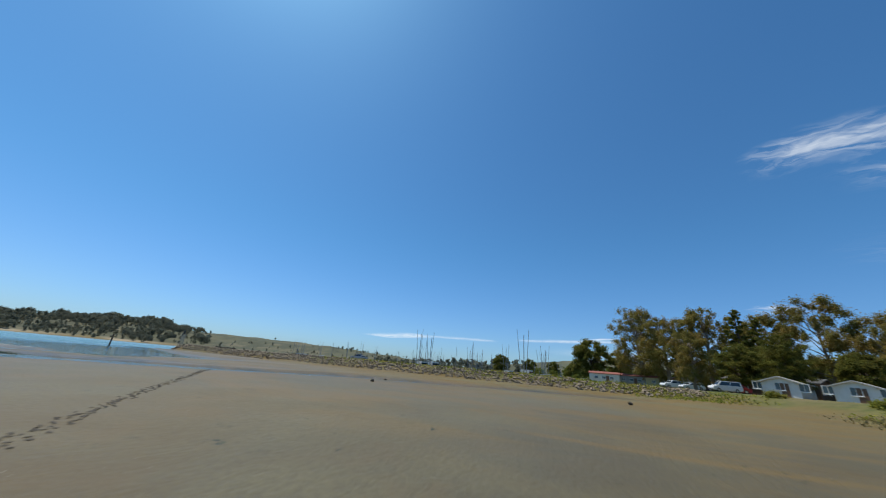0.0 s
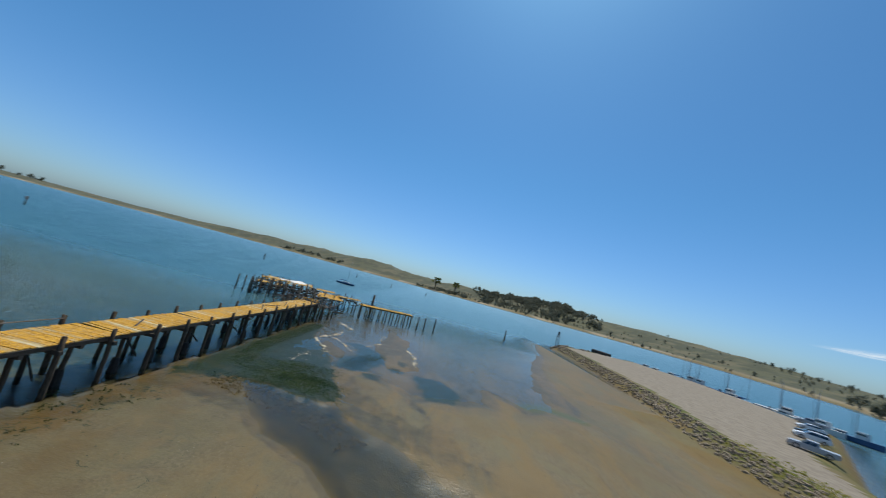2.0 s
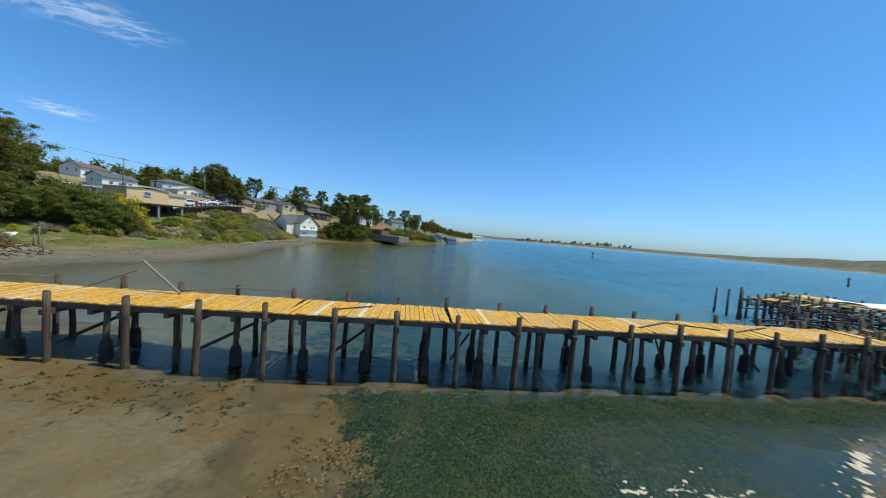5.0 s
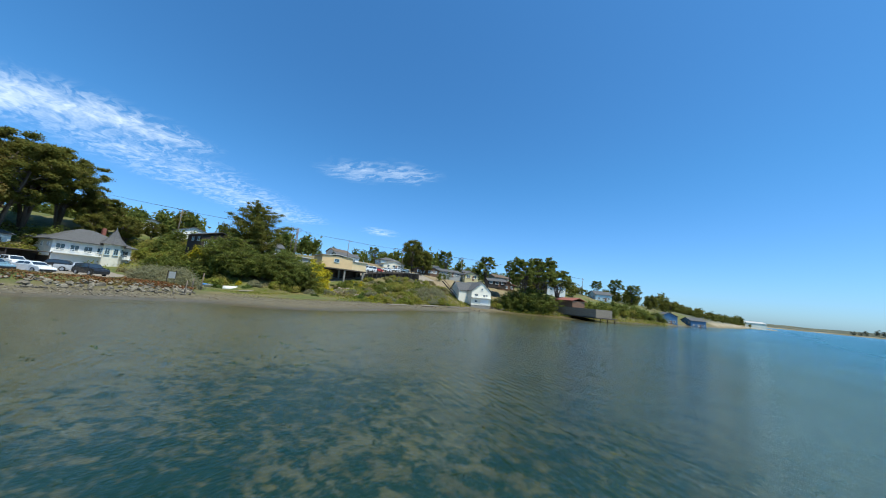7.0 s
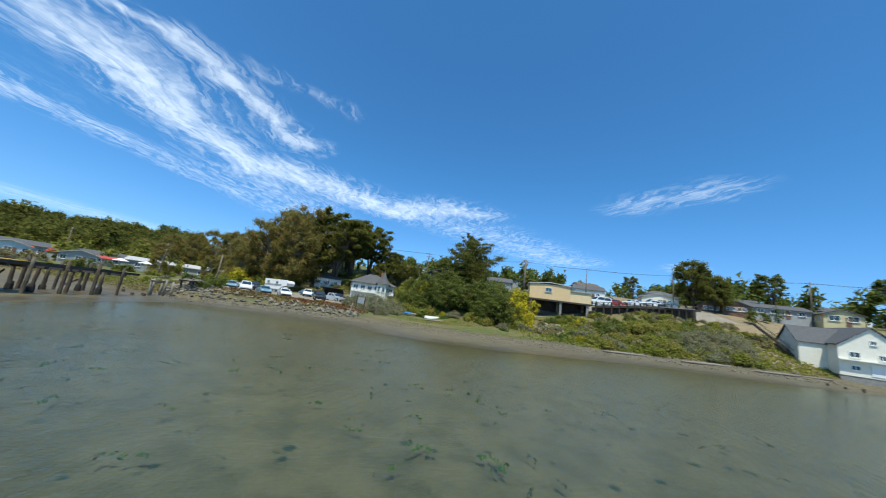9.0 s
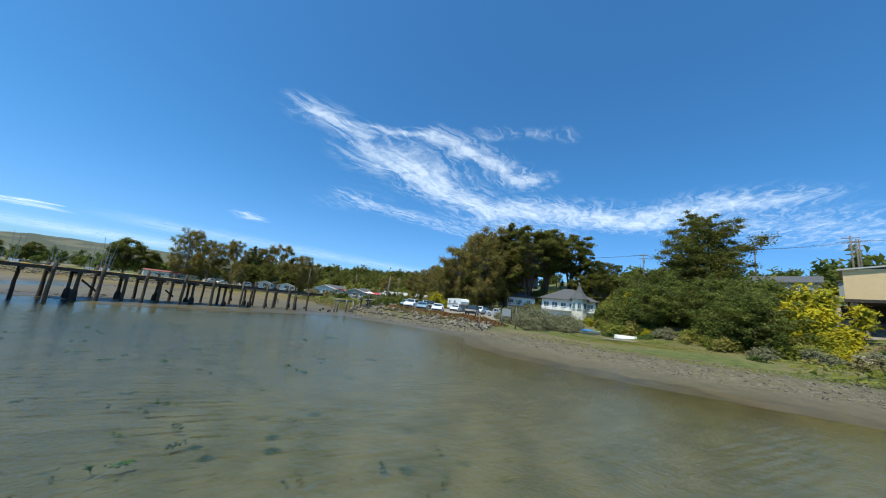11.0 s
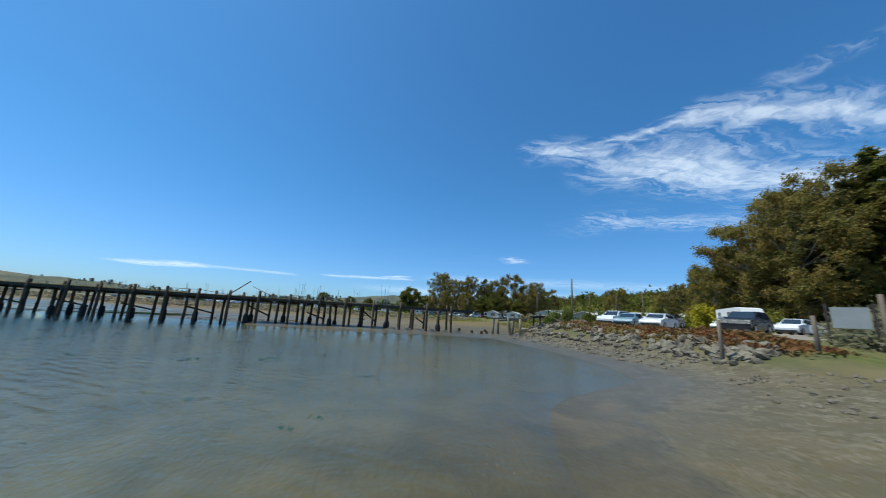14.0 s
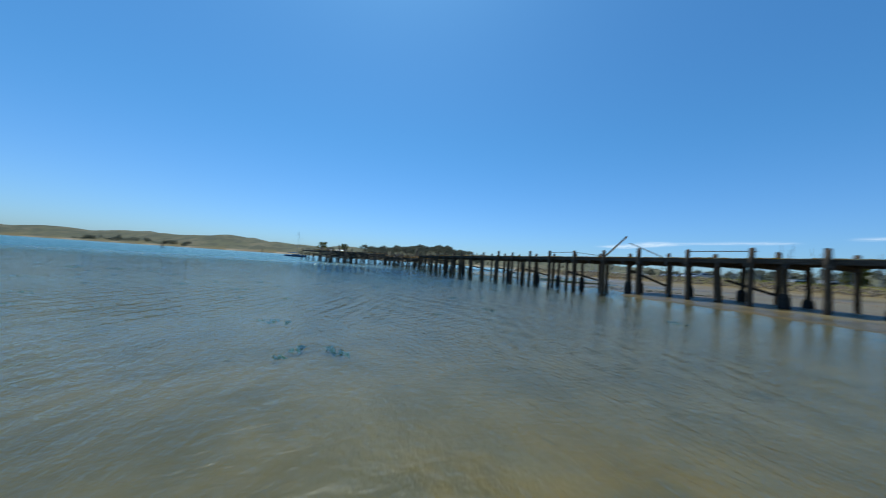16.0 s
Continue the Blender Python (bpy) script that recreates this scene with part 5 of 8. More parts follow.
        for i in range(70):
            a, f = q.uniform(0, 6.28), q.uniform(0.25, 0.95)
            rr = w * 0.42 * math.sqrt(max(0.02, 1 - ((f - 0.5) / 0.5) ** 2)) * q.uniform(0.5, 1.0)
            e = (math.cos(a) * rr, math.sin(a) * rr, h * f)
            limb((0, 0, h * f * 0.6), e, r0 * 0.25)
            cr = w * q.uniform(0.055, 0.125)
            clumps.append((*e, cr, cr, cr * q.uniform(0.45, 0.8)))
        flat, drop = 0.5, 0.3
    else:  # shrub: many stems from the ground
        for i in range(14):
            a, rr = q.uniform(0, 6.28), w * 0.45 * math.sqrt(q.random())
            z = h * (1 - (rr / (w * 0.5)) ** 2 * 0.75) * q.uniform(0.55, 0.95)
            e = (math.cos(a) * rr, math.sin(a) * rr, z * 0.72)
            limb((math.cos(a) * rr * 0.4, math.sin(a) * rr * 0.4, -0.4), e, 0.05 + h * 0.008)
            cr = w * q.uniform(0.10, 0.17)
            clumps.append((*e, cr, cr, max(0.3, z * 0.32)))
            clumps.append((e[0] * 1.05, e[1] * 1.05, z * 0.3, cr, cr, max(0.25, z * 0.32)))
        flat, drop = 0.55, 0.1
    part("trunk" if kind != "shrub" else "stem", s, bark, t, smooth=True)
    part("crown" if kind != "shrub" else "foliage", quads("crown", leaves(clumps, count, size, seed, flat, drop), leaf), leaf, t)
    return t


def drop_at(ob, x, y, rz=0.0, sc=1.0, sink=0.15, sz=None):
    ob.scale = (sc, sc, sz or sc)
    ob.location, ob.rotation_euler = (x, y, gz(x, y) - sink), (0, 0, radians(rz))
    return ob


def copy_at(ob, x, y, rz=0.0, sc=1.0, sink=0.15, sz=None, z=None):
    c = copy_thing(ob, pose(0, 0, 0))
    c.scale = (sc, sc, sz or sc)
    c.location, c.rotation_euler = (x, y, (gz(x, y) if z is None else z) - sink), (0, 0, radians(rz))
    return c


# the grove on the hill behind the parking place
EUC_A = make_tree("eucalyptus_tree", "euc", 24, 15, 101, LEAF_EUC, PALEBARK, "tall eucalyptus with brownish olive leaves and pale trunks", count=30000, size=0.20)
EUC_B = make_tree("eucalyptus_tree", "euc", 20, 13, 102, LEAF_EUC, PALEBARK, "tall eucalyptus with brownish olive leaves and pale trunks", count=28000, size=0.20)
EUC_C = make_tree("eucalyptus_tree", "euc", 22, 17, 103, LEAF_EUC, PALEBARK, "spreading eucalyptus with brownish olive leaves", count=30000, size=0.20)
drop_at(EUC_A, 12, 111.5, 20, 0.93), drop_at(EUC_B, 25, 100, 0, 1.0), drop_at(EUC_C, 47, 103, 0, 1.02)
copy_at(EUC_B, 38, 106, 140, 0.98), copy_at(EUC_A, 58, 100, 200, 0.80), copy_at(EUC_B, 17, 104, 250, 0.93), copy_at(EUC_C, 70, 112, 60, 0.75), copy_at(EUC_B, 51, 92, 90, 0.75)
for x, y, top, pick, rz in ((52, 7, 16.5, EUC_C, 10), (57, 3, 21, EUC_A, 80), (52, -1, 23.5, EUC_C, 200), (59, -4, 29.5, EUC_B, 40), (54, -6, 28, EUC_A, 130), (63, -7, 31.5, EUC_C, 310),
                            (70, -3, 31, EUC_B, 95), (44, 10, 10, EUC_B, 10), (66, 12, 21, EUC_A, 33), (79, 2, 30, EUC_C, 71), (38, 18, 11, EUC_C, 141), (90, 51, 19, EUC_B, 20), (90, 43, 21, EUC_A, 75), (88, 34, 23.5, EUC_C, 140), (92, 61, 15.5, EUC_C, 200), (82, 24, 23, EUC_B, 260)):
    z = gz(x, y)
    copy_at(pick, x, y, rz, (top - z) / (24 if pick is EUC_A else 20 if pick is EUC_B else 22))
CYP_A = make_tree("cypress_tree", "cypress", 21, 17, 111, LEAF_DARK, BARK, "large dark green cypress with level feathery branches", count=52000, size=0.22)
drop_at(CYP_A, 41.3, -60.7, 0, (25.8 - gz(41.3, -60.7)) / 20.7)
CYP_B = make_tree("cypress_tree", "wind", 19, 15, 112, LEAF_DARK, BARK, "dark wind-shaped cypress with dense crown on the hill", count=44000, size=0.20)
CYP_C = make_tree("cypress_tree", "wind", 15, 14, 113, LEAF_DARK, BARK, "dark wind-shaped cypress with dense crown on the hill", count=40000, size=0.20, lean=(0.06, -0.1))
FIR = make_tree("fir_tree", "fir", 20, 9, 114, LEAF_DARK, BARK, "dark pointed fir standing among taller trees", count=15000, size=0.24)
ROUND = make_tree("evergreen_tree", "round", 13, 12, 115, LEAF_DARK, BARK, "dark round-crowned evergreen tree", count=30000, size=0.21)
PINE = make_tree("pine_tree", "open", 14, 12, 116, LEAF_CYP, BARK, "weathered coastal pine with open layered crown", count=15000, size=0.20, lean=(0.05, 0.1))


def top_at(ob, base_h, x, y, top, rz=0.0, first=False, stretch=1.0):
    sc = (top - gz(x, y)) / base_h
    return (drop_at if first else copy_at)(ob, x, y, rz, sc / stretch, 0.2, sc)


top_at(CYP_B, 18, 72, -22, 31.5, 0, True), top_at(CYP_B, 18, 79, -28, 31.5, 140), top_at(CYP_B, 18, 66, -18, 31, 70), top_at(CYP_B, 18, 85, -18, 33, 220)
top_at(CYP_C, 14, 78, -34, 23, 0, True), top_at(CYP_C, 14, 70, -40, 17.5, 100), top_at(CYP_C, 14, 86, -36, 21, 200), top_at(CYP_C, 14, 74, -46, 18, 300)
top_at(FIR, 19.5, 62.2, -12, 33.4, 0, True), top_at(FIR, 19.5, 66, -10, 30.5, 60)
top_at(ROUND, 12.6, -1.5, 143, 17.5, 0, True), top_at(ROUND, 12.6, 78, -41, 19, 40, False, 0.9), top_at(ROUND, 12.6, 70, -33, 17, 90), top_at(ROUND, 12.6, 8, 150, 14, 200)
top_at(ROUND, 12.6, 34, 92, 12, 20), top_at(FIR, 19.5, 30, 95, 20.5, 10), top_at(FIR, 19.5, 34, 97, 19, 80), top_at(ROUND, 12.6, 26, 86, 11.5, 120), top_at(EUC_B, 19.6, 14.6, 67, 11.5, 90), top_at(CYP_A, 20.7, 30, 78, 13, 200, False, 1.3), top_at(ROUND, 12.6, 44, 88, 11, 33)
top_at(PINE, 13.3, 108, -39, 27, 0, True), top_at(PINE, 13.3, 120, -46, 27, 70), top_at(PINE, 13.3, 33, -153, 27, 20, False, 1.1), top_at(ROUND, 12.6, 38, -131, 29, 90, False, 1.15), top_at(ROUND, 12.6, 30.5, -130, 23.4, 40, False, 1.15), top_at(PINE, 13.3, 11, -188, 27.5, 60, False, 1.3), top_at(PINE, 13.3, 60, -128, 25, 0)
top_at(PINE, 13.3, 17, -168, 27, 200, False, 1.0), top_at(PINE, 13.3, -12.5, -142, 22, 20, False, 1.3), top_at(PINE, 13.3, -17.5, -147, 23, 90, False, 1.2), top_at(PINE, 13.3, -22, -160, 20, 190), top_at(ROUND, 12.6, -13, -147, 11, 40)
top_at(PINE, 13.3, -15, -175, 25, 300), top_at(PINE, 13.3, -40, -228, 23, 50), top_at(PINE, 13.3, -48, -236, 21, 150), top_at(ROUND, 12.6, -58, -262, 17, 0), top_at(ROUND, 12.6, -70, -290, 15, 60)
top_at(PINE, 13.3, -30, -230, 22, 10), top_at(ROUND, 12.6, 95, -60, 27, 0)
top_at(ROUND, 12.6, -60, 335, 18, 0), top_at(ROUND, 12.6, -92, 342, 21, 70), top_at(ROUND, 12.6, -40, 345, 18, 170), top_at(ROUND, 12.6, -20, 330, 17, 20)
top_at(PINE, 13.3, -795, 20, 33, 0), top_at(PINE, 13.3, -795, 70, 33, 90), top_at(ROUND, 12.6, -740, 570, 40, 0)

# shrubs
SHRUB_A = make_tree("shrub", "shrub", 3.4, 6.0, 121, LEAF_SHRUB, BARK, "dense green shrub on the bluff slope", "shrub", 3000, 0.20)
SHRUB_B = make_tree("shrub", "shrub", 4.6, 6.5, 122, LEAF_CYP, BARK, "dark green shrub on the bluff slope", "shrub", 3400, 0.21)
SHRUB_C = make_tree("shrub", "shrub", 2.6, 5.0, 123, LEAF_GREY, BARK, "grey-green willow shrub on the bank", "shrub", 3000, 0.17)
SHRUB_D = make_tree("broom_shrub", "shrub", 4.2, 4.6, 124, LEAF_YELLOW, BARK, "broom shrub covered with yellow bloom", "shrub", 4500, 0.16)
SHRUB_E = make_tree("shrub", "shrub", 1.8, 4.0, 125, LEAF_GREEN, BARK, "low bright green shrub by the beach", "shrub", 1800, 0.15)
GREYBUSH = make_tree("willow_thicket", "shrub", 4.4, 9.0, 126, LEAF_GREY, BARK, "grey-green willow thicket at the top of the beach", "shrub", 15000, 0.13)
TANBUSH = make_tree("dry_shrub", "shrub", 3.0, 5.0, 127, LEAF_TAN, BARK, "dry brown shrub on the slope", "shrub", 2600, 0.18)
PINEBUSH = make_tree("young_cypress", "cypress", 9.5, 11, 128, LEAF_CYP, BARK, "young cypress with branches down to the ground", count=20000, size=0.19)
drop_at(GREYBUSH, 15.5, -35.5, 0, 0.95), copy_at(GREYBUSH, 19.5, -37.5, 120, 0.95), copy_at(GREYBUSH, 24, -39.3, 220, 1.0, sz=0.85), copy_at(GREYBUSH, 26.5, -39.2, 300, 0.95), copy_at(GREYBUSH, 17, -33.2, 70, 0.8), copy_at(GREYBUSH, 22, -35, 30, 0.9), copy_at(GREYBUSH, 13, -37.5, 30, 0.5)
drop_at(PINEBUSH, 25, -61.5, 0, 0.85), copy_at(PINEBUSH, 18.5, -63, 130, 0.72), copy_at(PINEBUSH, 31, -54.5, 60, 0.85, sz=0.75), copy_at(PINEBUSH, 36.5, -54, 200, 0.95), copy_at(PINEBUSH, 28, -58, 260, 0.8, sz=0.72), copy_at(PINEBUSH, 42, -53, 290, 0.85), copy_at(PINEBUSH, 21.5, -62, 20, 0.7)
for x, y, s, rz in ((-9.5, -139.5, 0.85, 20), (-13, -142.5, 1.0, 110), (-16.5, -146, 1.05, 200), (-20, -150, 0.85, 290), (-7, -138.5, 0.6, 60)):
    copy_at(PINEBUSH, x, y, rz, s)
for x, y, s, rz in ((3, -96, 0.8, 0), (6.5, -99, 0.9, 60), (2.5, -102, 0.85, 130), (7, -105, 0.95, 210), (9, -109, 0.7, 280), (4, -91, 0.6, 170)):
    copy_at(GREYBUSH, x, y, rz, s, 0.5)
drop_at(SHRUB_D, 21.5, -68.6, 0, 1.6), copy_at(SHRUB_D, 22.8, -70, 0, 1.6, -1.8), copy_at(SHRUB_D, 20, -67, 80, 1.5, -0.4), copy_at(SHRUB_D, 18.5, -69, 170, 0.9), copy_at(SHRUB_D, 34, -48, 0, 0.5), copy_at(SHRUB_D, 26.5, -52, 90, 0.35), copy_at(SHRUB_D, 45, 2.5, 10, 1.5), copy_at(SHRUB_D, 44, -49, 30, 0.9, -4), copy_at(SHRUB_D, 20, -70, 50, 0.5)
drop_at(SHRUB_A, 30, -49, 0, 1.1), drop_at(SHRUB_B, 40, -50, 0, 1.3), drop_at(SHRUB_C, 10, -72, 0, 0.8), drop_at(SHRUB_E, 23, -52, 0, 0.7), drop_at(TANBUSH, 56, -9, 0, 1.3)
q = random.Random(17)
for i in range(230):  # the bluff between the tan building and the boathouse
    y = q.uniform(-69, -129)
    d = 19.5 * q.random() ** 0.8 + 0.6
    ex = float(np.interp(-y, [60, 70, 85, 105, 122, 133], [-1, 1, 0.5, -1, 0.5, -2.5]))
    if y < -107 and d < 10 or y < -122:
        continue
    pick = q.choice((SHRUB_A, SHRUB_A, SHRUB_C, SHRUB_C, SHRUB_B, SHRUB_A, SHRUB_E, SHRUB_E, TANBUSH, TANBUSH, SHRUB_D))
    big = q.uniform(0.5, 0.95) * (0.8 if pick is SHRUB_B else 0.45 if pick is SHRUB_D else 1)
    if 8 < ex + d < 17 and -76 < y < -69:
        continue
    copy_at(pick, ex + d, y, q.uniform(0, 360), min(big, 0.5) if d > 12 else big)
for x, y, s, pick in ((26, -47, 0.8, SHRUB_E), (44, -45, 1.2, SHRUB_B), (48, -50, 1.4, SHRUB_A), (52, -48, 1.3, SHRUB_B), (46, -56, 1.4, SHRUB_B), (36, -66, 1.5, SHRUB_B), (31, -64, 1.4, SHRUB_A),
                      (55, -44, 1.2, SHRUB_A), (60, -47, 1.3, SHRUB_B), (64, -45, 1.4, SHRUB_A), (58, -53, 1.5, SHRUB_A), (66, -52, 1.5, SHRUB_B), (52, -60, 1.5, SHRUB_A), (60, -62, 1.3, SHRUB_B),
                      (12, -5, 0.6, SHRUB_C), (15, -8, 0.6, SHRUB_B), (8.8, -10.5, 0.62, SHRUB_B), (17, -2, 0.55, SHRUB_C), (13, 2, 0.45, SHRUB_A), (20, 4, 0.5, SHRUB_C), (19, 12, 0.45, SHRUB_A),
                      (47, -6, 1.4, SHRUB_A), (50, 2, 1.5, SHRUB_E), (46, 8, 1.4, SHRUB_A), (40, 12, 1.2, SHRUB_E), (55, -13, 1.5, TANBUSH), (60, -6, 1.5, SHRUB_B), (54, -2, 1.6, SHRUB_B),
                      (23, 28, 0.5, SHRUB_A), (25, 38, 1.0, TANBUSH), (24, 46, 0.4, SHRUB_A), (27, 50, 0.4, SHRUB_E), (30, 44, 1.2, SHRUB_C), (20, 56, 0.4, SHRUB_A), (33, 40, 1.0, TANBUSH),
                      (26, 24, 0.6, SHRUB_B), (31, 14, 0.6, SHRUB_A), (36, 24, 0.6, SHRUB_B), (44, 20, 0.7, SHRUB_A), (35, 34, 0.6, SHRUB_A), (60, -28, 1.0, SHRUB_A), (66, -27, 1.4, SHRUB_B)):
    copy_at(pick, x, y, (x * 37 + y * 11) % 360, s)


def scatter_leaves(name, pts, spread, h, count, size, mat, label, category, seed, wet=False, loose=1.0):
    """Low growth over a stretch of ground, as one mesh."""
    r = np.random.RandomState(seed)
    p = np.array(pts, float)
    k = r.randint(0, len(p) - 1, count)
    t = r.rand(count)[:, None]
    xy = p[k] * (1 - t) + p[k + 1] * t + (r.rand(count, 2) - 0.5) * spread
    z = np.maximum(height(xy[:, 0], xy[:, 1]), -0.01 if wet else -9) + r.rand(count) * h * (0.5 + 0.5 * waves(xy[:, 0], xy[:, 1], 5, seed))
    c = np.concatenate([xy, z[:, None]], 1)
    n = r.normal(size=(count, 3)) * loose + np.array([0, 0, 1.0])
    n /= np.linalg.norm(n, axis=1)[:, None]
    a = np.cross(n, r.normal(size=(count, 3)))
    a /= np.linalg.norm(a, axis=1)[:, None]
    b = np.cross(n, a)
    s = size * (0.5 + r.rand(count))[:, None]
    single(name, quads(name, np.stack([c - a * s - b * s * 0.5, c + a * s, c + b * s * 0.7 - a * s * 0.3], 1), mat), mat, label, category, kind="stuff")


scatter_leaves("ice_plant", [(7.4, -13), (7.6, -24), (7.6, -31), (6.8, -35)], 3.4, 0.55, 5200, 0.13, LEAF_RUST, "rust red and green ice plant above the rocks", "ground cover", 61)
scatter_leaves("ice_plant", [(10, -13), (10.4, -24), (10, -31)], 2.0, 0.35, 1800, 0.12, LEAF_TAN, "dry grass along the parking place", "ground cover", 62)
scatter_leaves("shore_grass", [(2, -43), (0, -52), (1.5, -61), (4, -70)], 3.5, 0.08, 4000, 0.05, LEAF_SHRUB, "bright green low grass at the top of the beach", "grass", 63)
scatter_leaves("shore_grass", [(11, -45), (14, -52), (18, -58)], 9, 0.14, 9000, 0.06, LEAF_SHRUB, "bright green grass below the trees", "grass", 64)
scatter_leaves("shore_grass", [(4, -70), (3.5, -85), (2, -105), (4, -118)], 5, 0.4, 4500, 0.14, LEAF_SHRUB, "mixed green growth along the bluff foot", "grass", 65)
scatter_leaves("bank_grass", [(21, 40), (18, 20), (12, 4), (8, -5)], 7, 0.5, 5200, 0.15, LEAF_TAN, "dry grass and weeds on the sand bank", "grass", 66)
scatter_leaves("bank_grass", [(22, 42), (20, 22), (15, 8), (11, -4)], 5, 0.45, 5200, 0.14, LEAF_SHRUB, "green weeds behind the rocks of the bank", "grass", 76)
scatter_leaves("bank_grass", [(17, 54), (4, 61), (-20, 61), (-58, 62)], 5, 0.5, 5200, 0.16, LEAF_SHRUB, "green weeds along the road on the spit", "grass", 67)
scatter_leaves("hill_scrub", [(62, 4), (64, -12), (68, -30), (64, -46)], 20, 1.8, 16000, 0.24, LEAF_SHRUB, "green scrub below the trees on the hill", "scrub", 68)
scatter_leaves("hill_scrub", [(56, 2), (62, -12), (66, -26), (70, -34)], 14, 1.5, 9000, 0.22, LEAF_TAN, "dry brown scrub on the cut hillside", "scrub", 69)
scatter_leaves("hill_scrub", [(40, -70), (58, -60), (75, -66), (90, -60)], 22, 1.5, 7000, 0.28, LEAF_SHRUB, "green scrub on the upper bluff", "scrub", 70)
scatter_leaves("hill_scrub", [(-6, -137), (-18, -150), (-36, -168), (-60, -212)], 12, 2.0, 8000, 0.32, LEAF_SHRUB, "green scrub on the steep shore", "scrub", 71)

# mats of weed that lie at the water's surface and on the bars
for k, (pts, spread, count) in enumerate((([(-47, 0), (-55, -1.6), (-66, -1.4), (-74, -1.6)], 2.0, 6000), ([(-45, 3), (-47, 7), (-45.5, 10)], 4.0, 9000), ([(-48, 2), (-50, 7.5)], 5.0, 7000), ([(-55, 9.5), (-59, 10), (-62.5, 11.6)], 2.4, 2600))):
    scatter_leaves("weed_mat", pts, spread, 0.03, count, 0.06, MATWEED, "dark green weed mat spread over the wet flat", "seaweed", 170 + k, True, 0.25)


def woods(name, count, where, label, seed, leaf, size=(5, 9), fine=70):
    """Far woods: many rough crowns in one mesh."""
    r = np.random.RandomState(seed)
    out = []
    xs, ys = where(r, count)
    zs = height(xs, ys)
    for x, y, z in zip(xs, ys, zs):
        if z < 1.0:
            continue
        s = r.uniform(*size) * (0.9 + 0.7 * float(waves(x, y, 90, 5)))
        cl = [(x, y, z + s * 0.5, s * 0.42, s * 0.42, s * 0.55), (x + r.uniform(-1, 1) * s * 0.3, y + r.uniform(-1, 1) * s * 0.3, z + s * 0.9, s * 0.3, s * 0.3, s * 0.35)]
        out.append(leaves(cl, fine, s * 0.22 * math.sqrt(70 / fine), int(x * 13 + y * 7) % 100000, 1.0, 0))
    single(name, quads(name, np.concatenate(out), leaf), leaf, label, "woods", kind="stuff")


def ring(a0, a1, r0, r1):
    def f(r, n):
        a, d = np.radians(r.uniform(a0, a1, n)), r.uniform(r0, r1, n)
        return -20 + np.cos(a) * d, np.sin(a) * d
    return f


scatter_leaves("bluff_scrub", [(8, -70), (8, -85), (7, -105), (8, -126)], 15, 1.0, 16000, 0.24, LEAF_SHRUB, "tangled green scrub covering the bluff", "scrub", 72)
scatter_leaves("bluff_scrub", [(34, -50), (46, -50), (58, -50), (70, -48)], 12, 1.2, 8000, 0.28, LEAF_CYP, "dark scrub behind the lawn", "scrub", 73)
woods("far_woods", 700, ring(28, 66, 250, 520), "dark wooded ridge behind the town", 81, LEAF_DARK, (7, 12), 420)
woods("far_woods", 260, ring(60, 98, 260, 460), "mixed woods behind the marina", 82, LEAF_CYP, (5, 8), 150)
woods("far_woods", 260, ring(98, 128, 345, 600), "dark woods along the marina's far shore", 83, LEAF_HAZY, (5, 8))


def knoll(r, n):
    """Two mounds of woods on the upper slope that thin out to their sides."""
    k = r.rand(n)
    a = np.where(k < 0.5, r.normal(156.0, 1.9, n), np.where(k < 0.85, r.normal(162.8, 2.0, n), r.normal(168.8, 1.0, n)))
    d = 930 - np.abs(r.normal(0, 1, n)) * 75
    return -20 + np.cos(np.radians(a)) * d, np.sin(np.radians(a)) * d


# woods across the bay: their haze is in the leaf colour
woods("far_woods", 1300, knoll, "dark wooded knolls across the bay", 84, LEAF_HAZY, (5, 8.5), 150)
woods("far_woods", 520, ring(150, 186, 715, 800), "trees along the far shore of the bay", 85, LEAF_HAZY, (3, 6.5))
woods("far_woods", 110, lambda r, n: (lambda a: (-20 + np.cos(a) * (np.interp(np.degrees(a), [196, 206], [985, 1250]) + r.uniform(0, 30, n)), np.sin(a) * (np.interp(np.degrees(a), [196, 206], [985, 1250]) + r.uniform(0, 30, n))))(np.radians(r.uniform(196, 206, n))), "dark trees below the dunes across the bay", 88, LEAF_HAZY, (4, 7.5))
woods("far_woods", 160, ring(118, 152, 620, 790), "scattered scrub on hills across the bay", 86, LEAF_HAZY, (1.8, 4.8))
woods("far_woods", 90, ring(232, 250, 1920, 1990), "low tree line on the far sand spit", 87, LEAF_HAZY, (6, 12))
for i in range(16):
    copy_at((SHRUB_A, SHRUB_B)[i % 2], -30 - i * 1.9 + (i * 7) % 5, -168 - i * 3.1, i * 50, 1.3 + 0.1 * (i % 4))
woods("shore_woods", 300, lambda r, n: (lambda t: (-22 - t * 150 + r.uniform(-2, 26, n), -176 - t * 400 + r.uniform(-12, 12, n)))(r.rand(n)), "trees and scrub along the south shore", 92, LEAF_DARK, (3, 6.5), 260)
woods("town_woods", 260, lambda r, n: (r.uniform(90, 270, n), r.uniform(50, 260, n)), "woods on the slope behind the town", 91, LEAF_DARK, (6, 10), 480)
woods("town_woods", 240, lambda r, n: (r.uniform(20, 130, n), r.uniform(-330, -130, n)), "trees among houses on the ridge", 88, LEAF_CYP, (4, 8), 260)
woods("town_woods", 150, lambda r, n: (r.uniform(80, 190, n), r.uniform(-130, 10, n)), "trees among houses on the hill", 89, LEAF_CYP, (4, 8), 260)
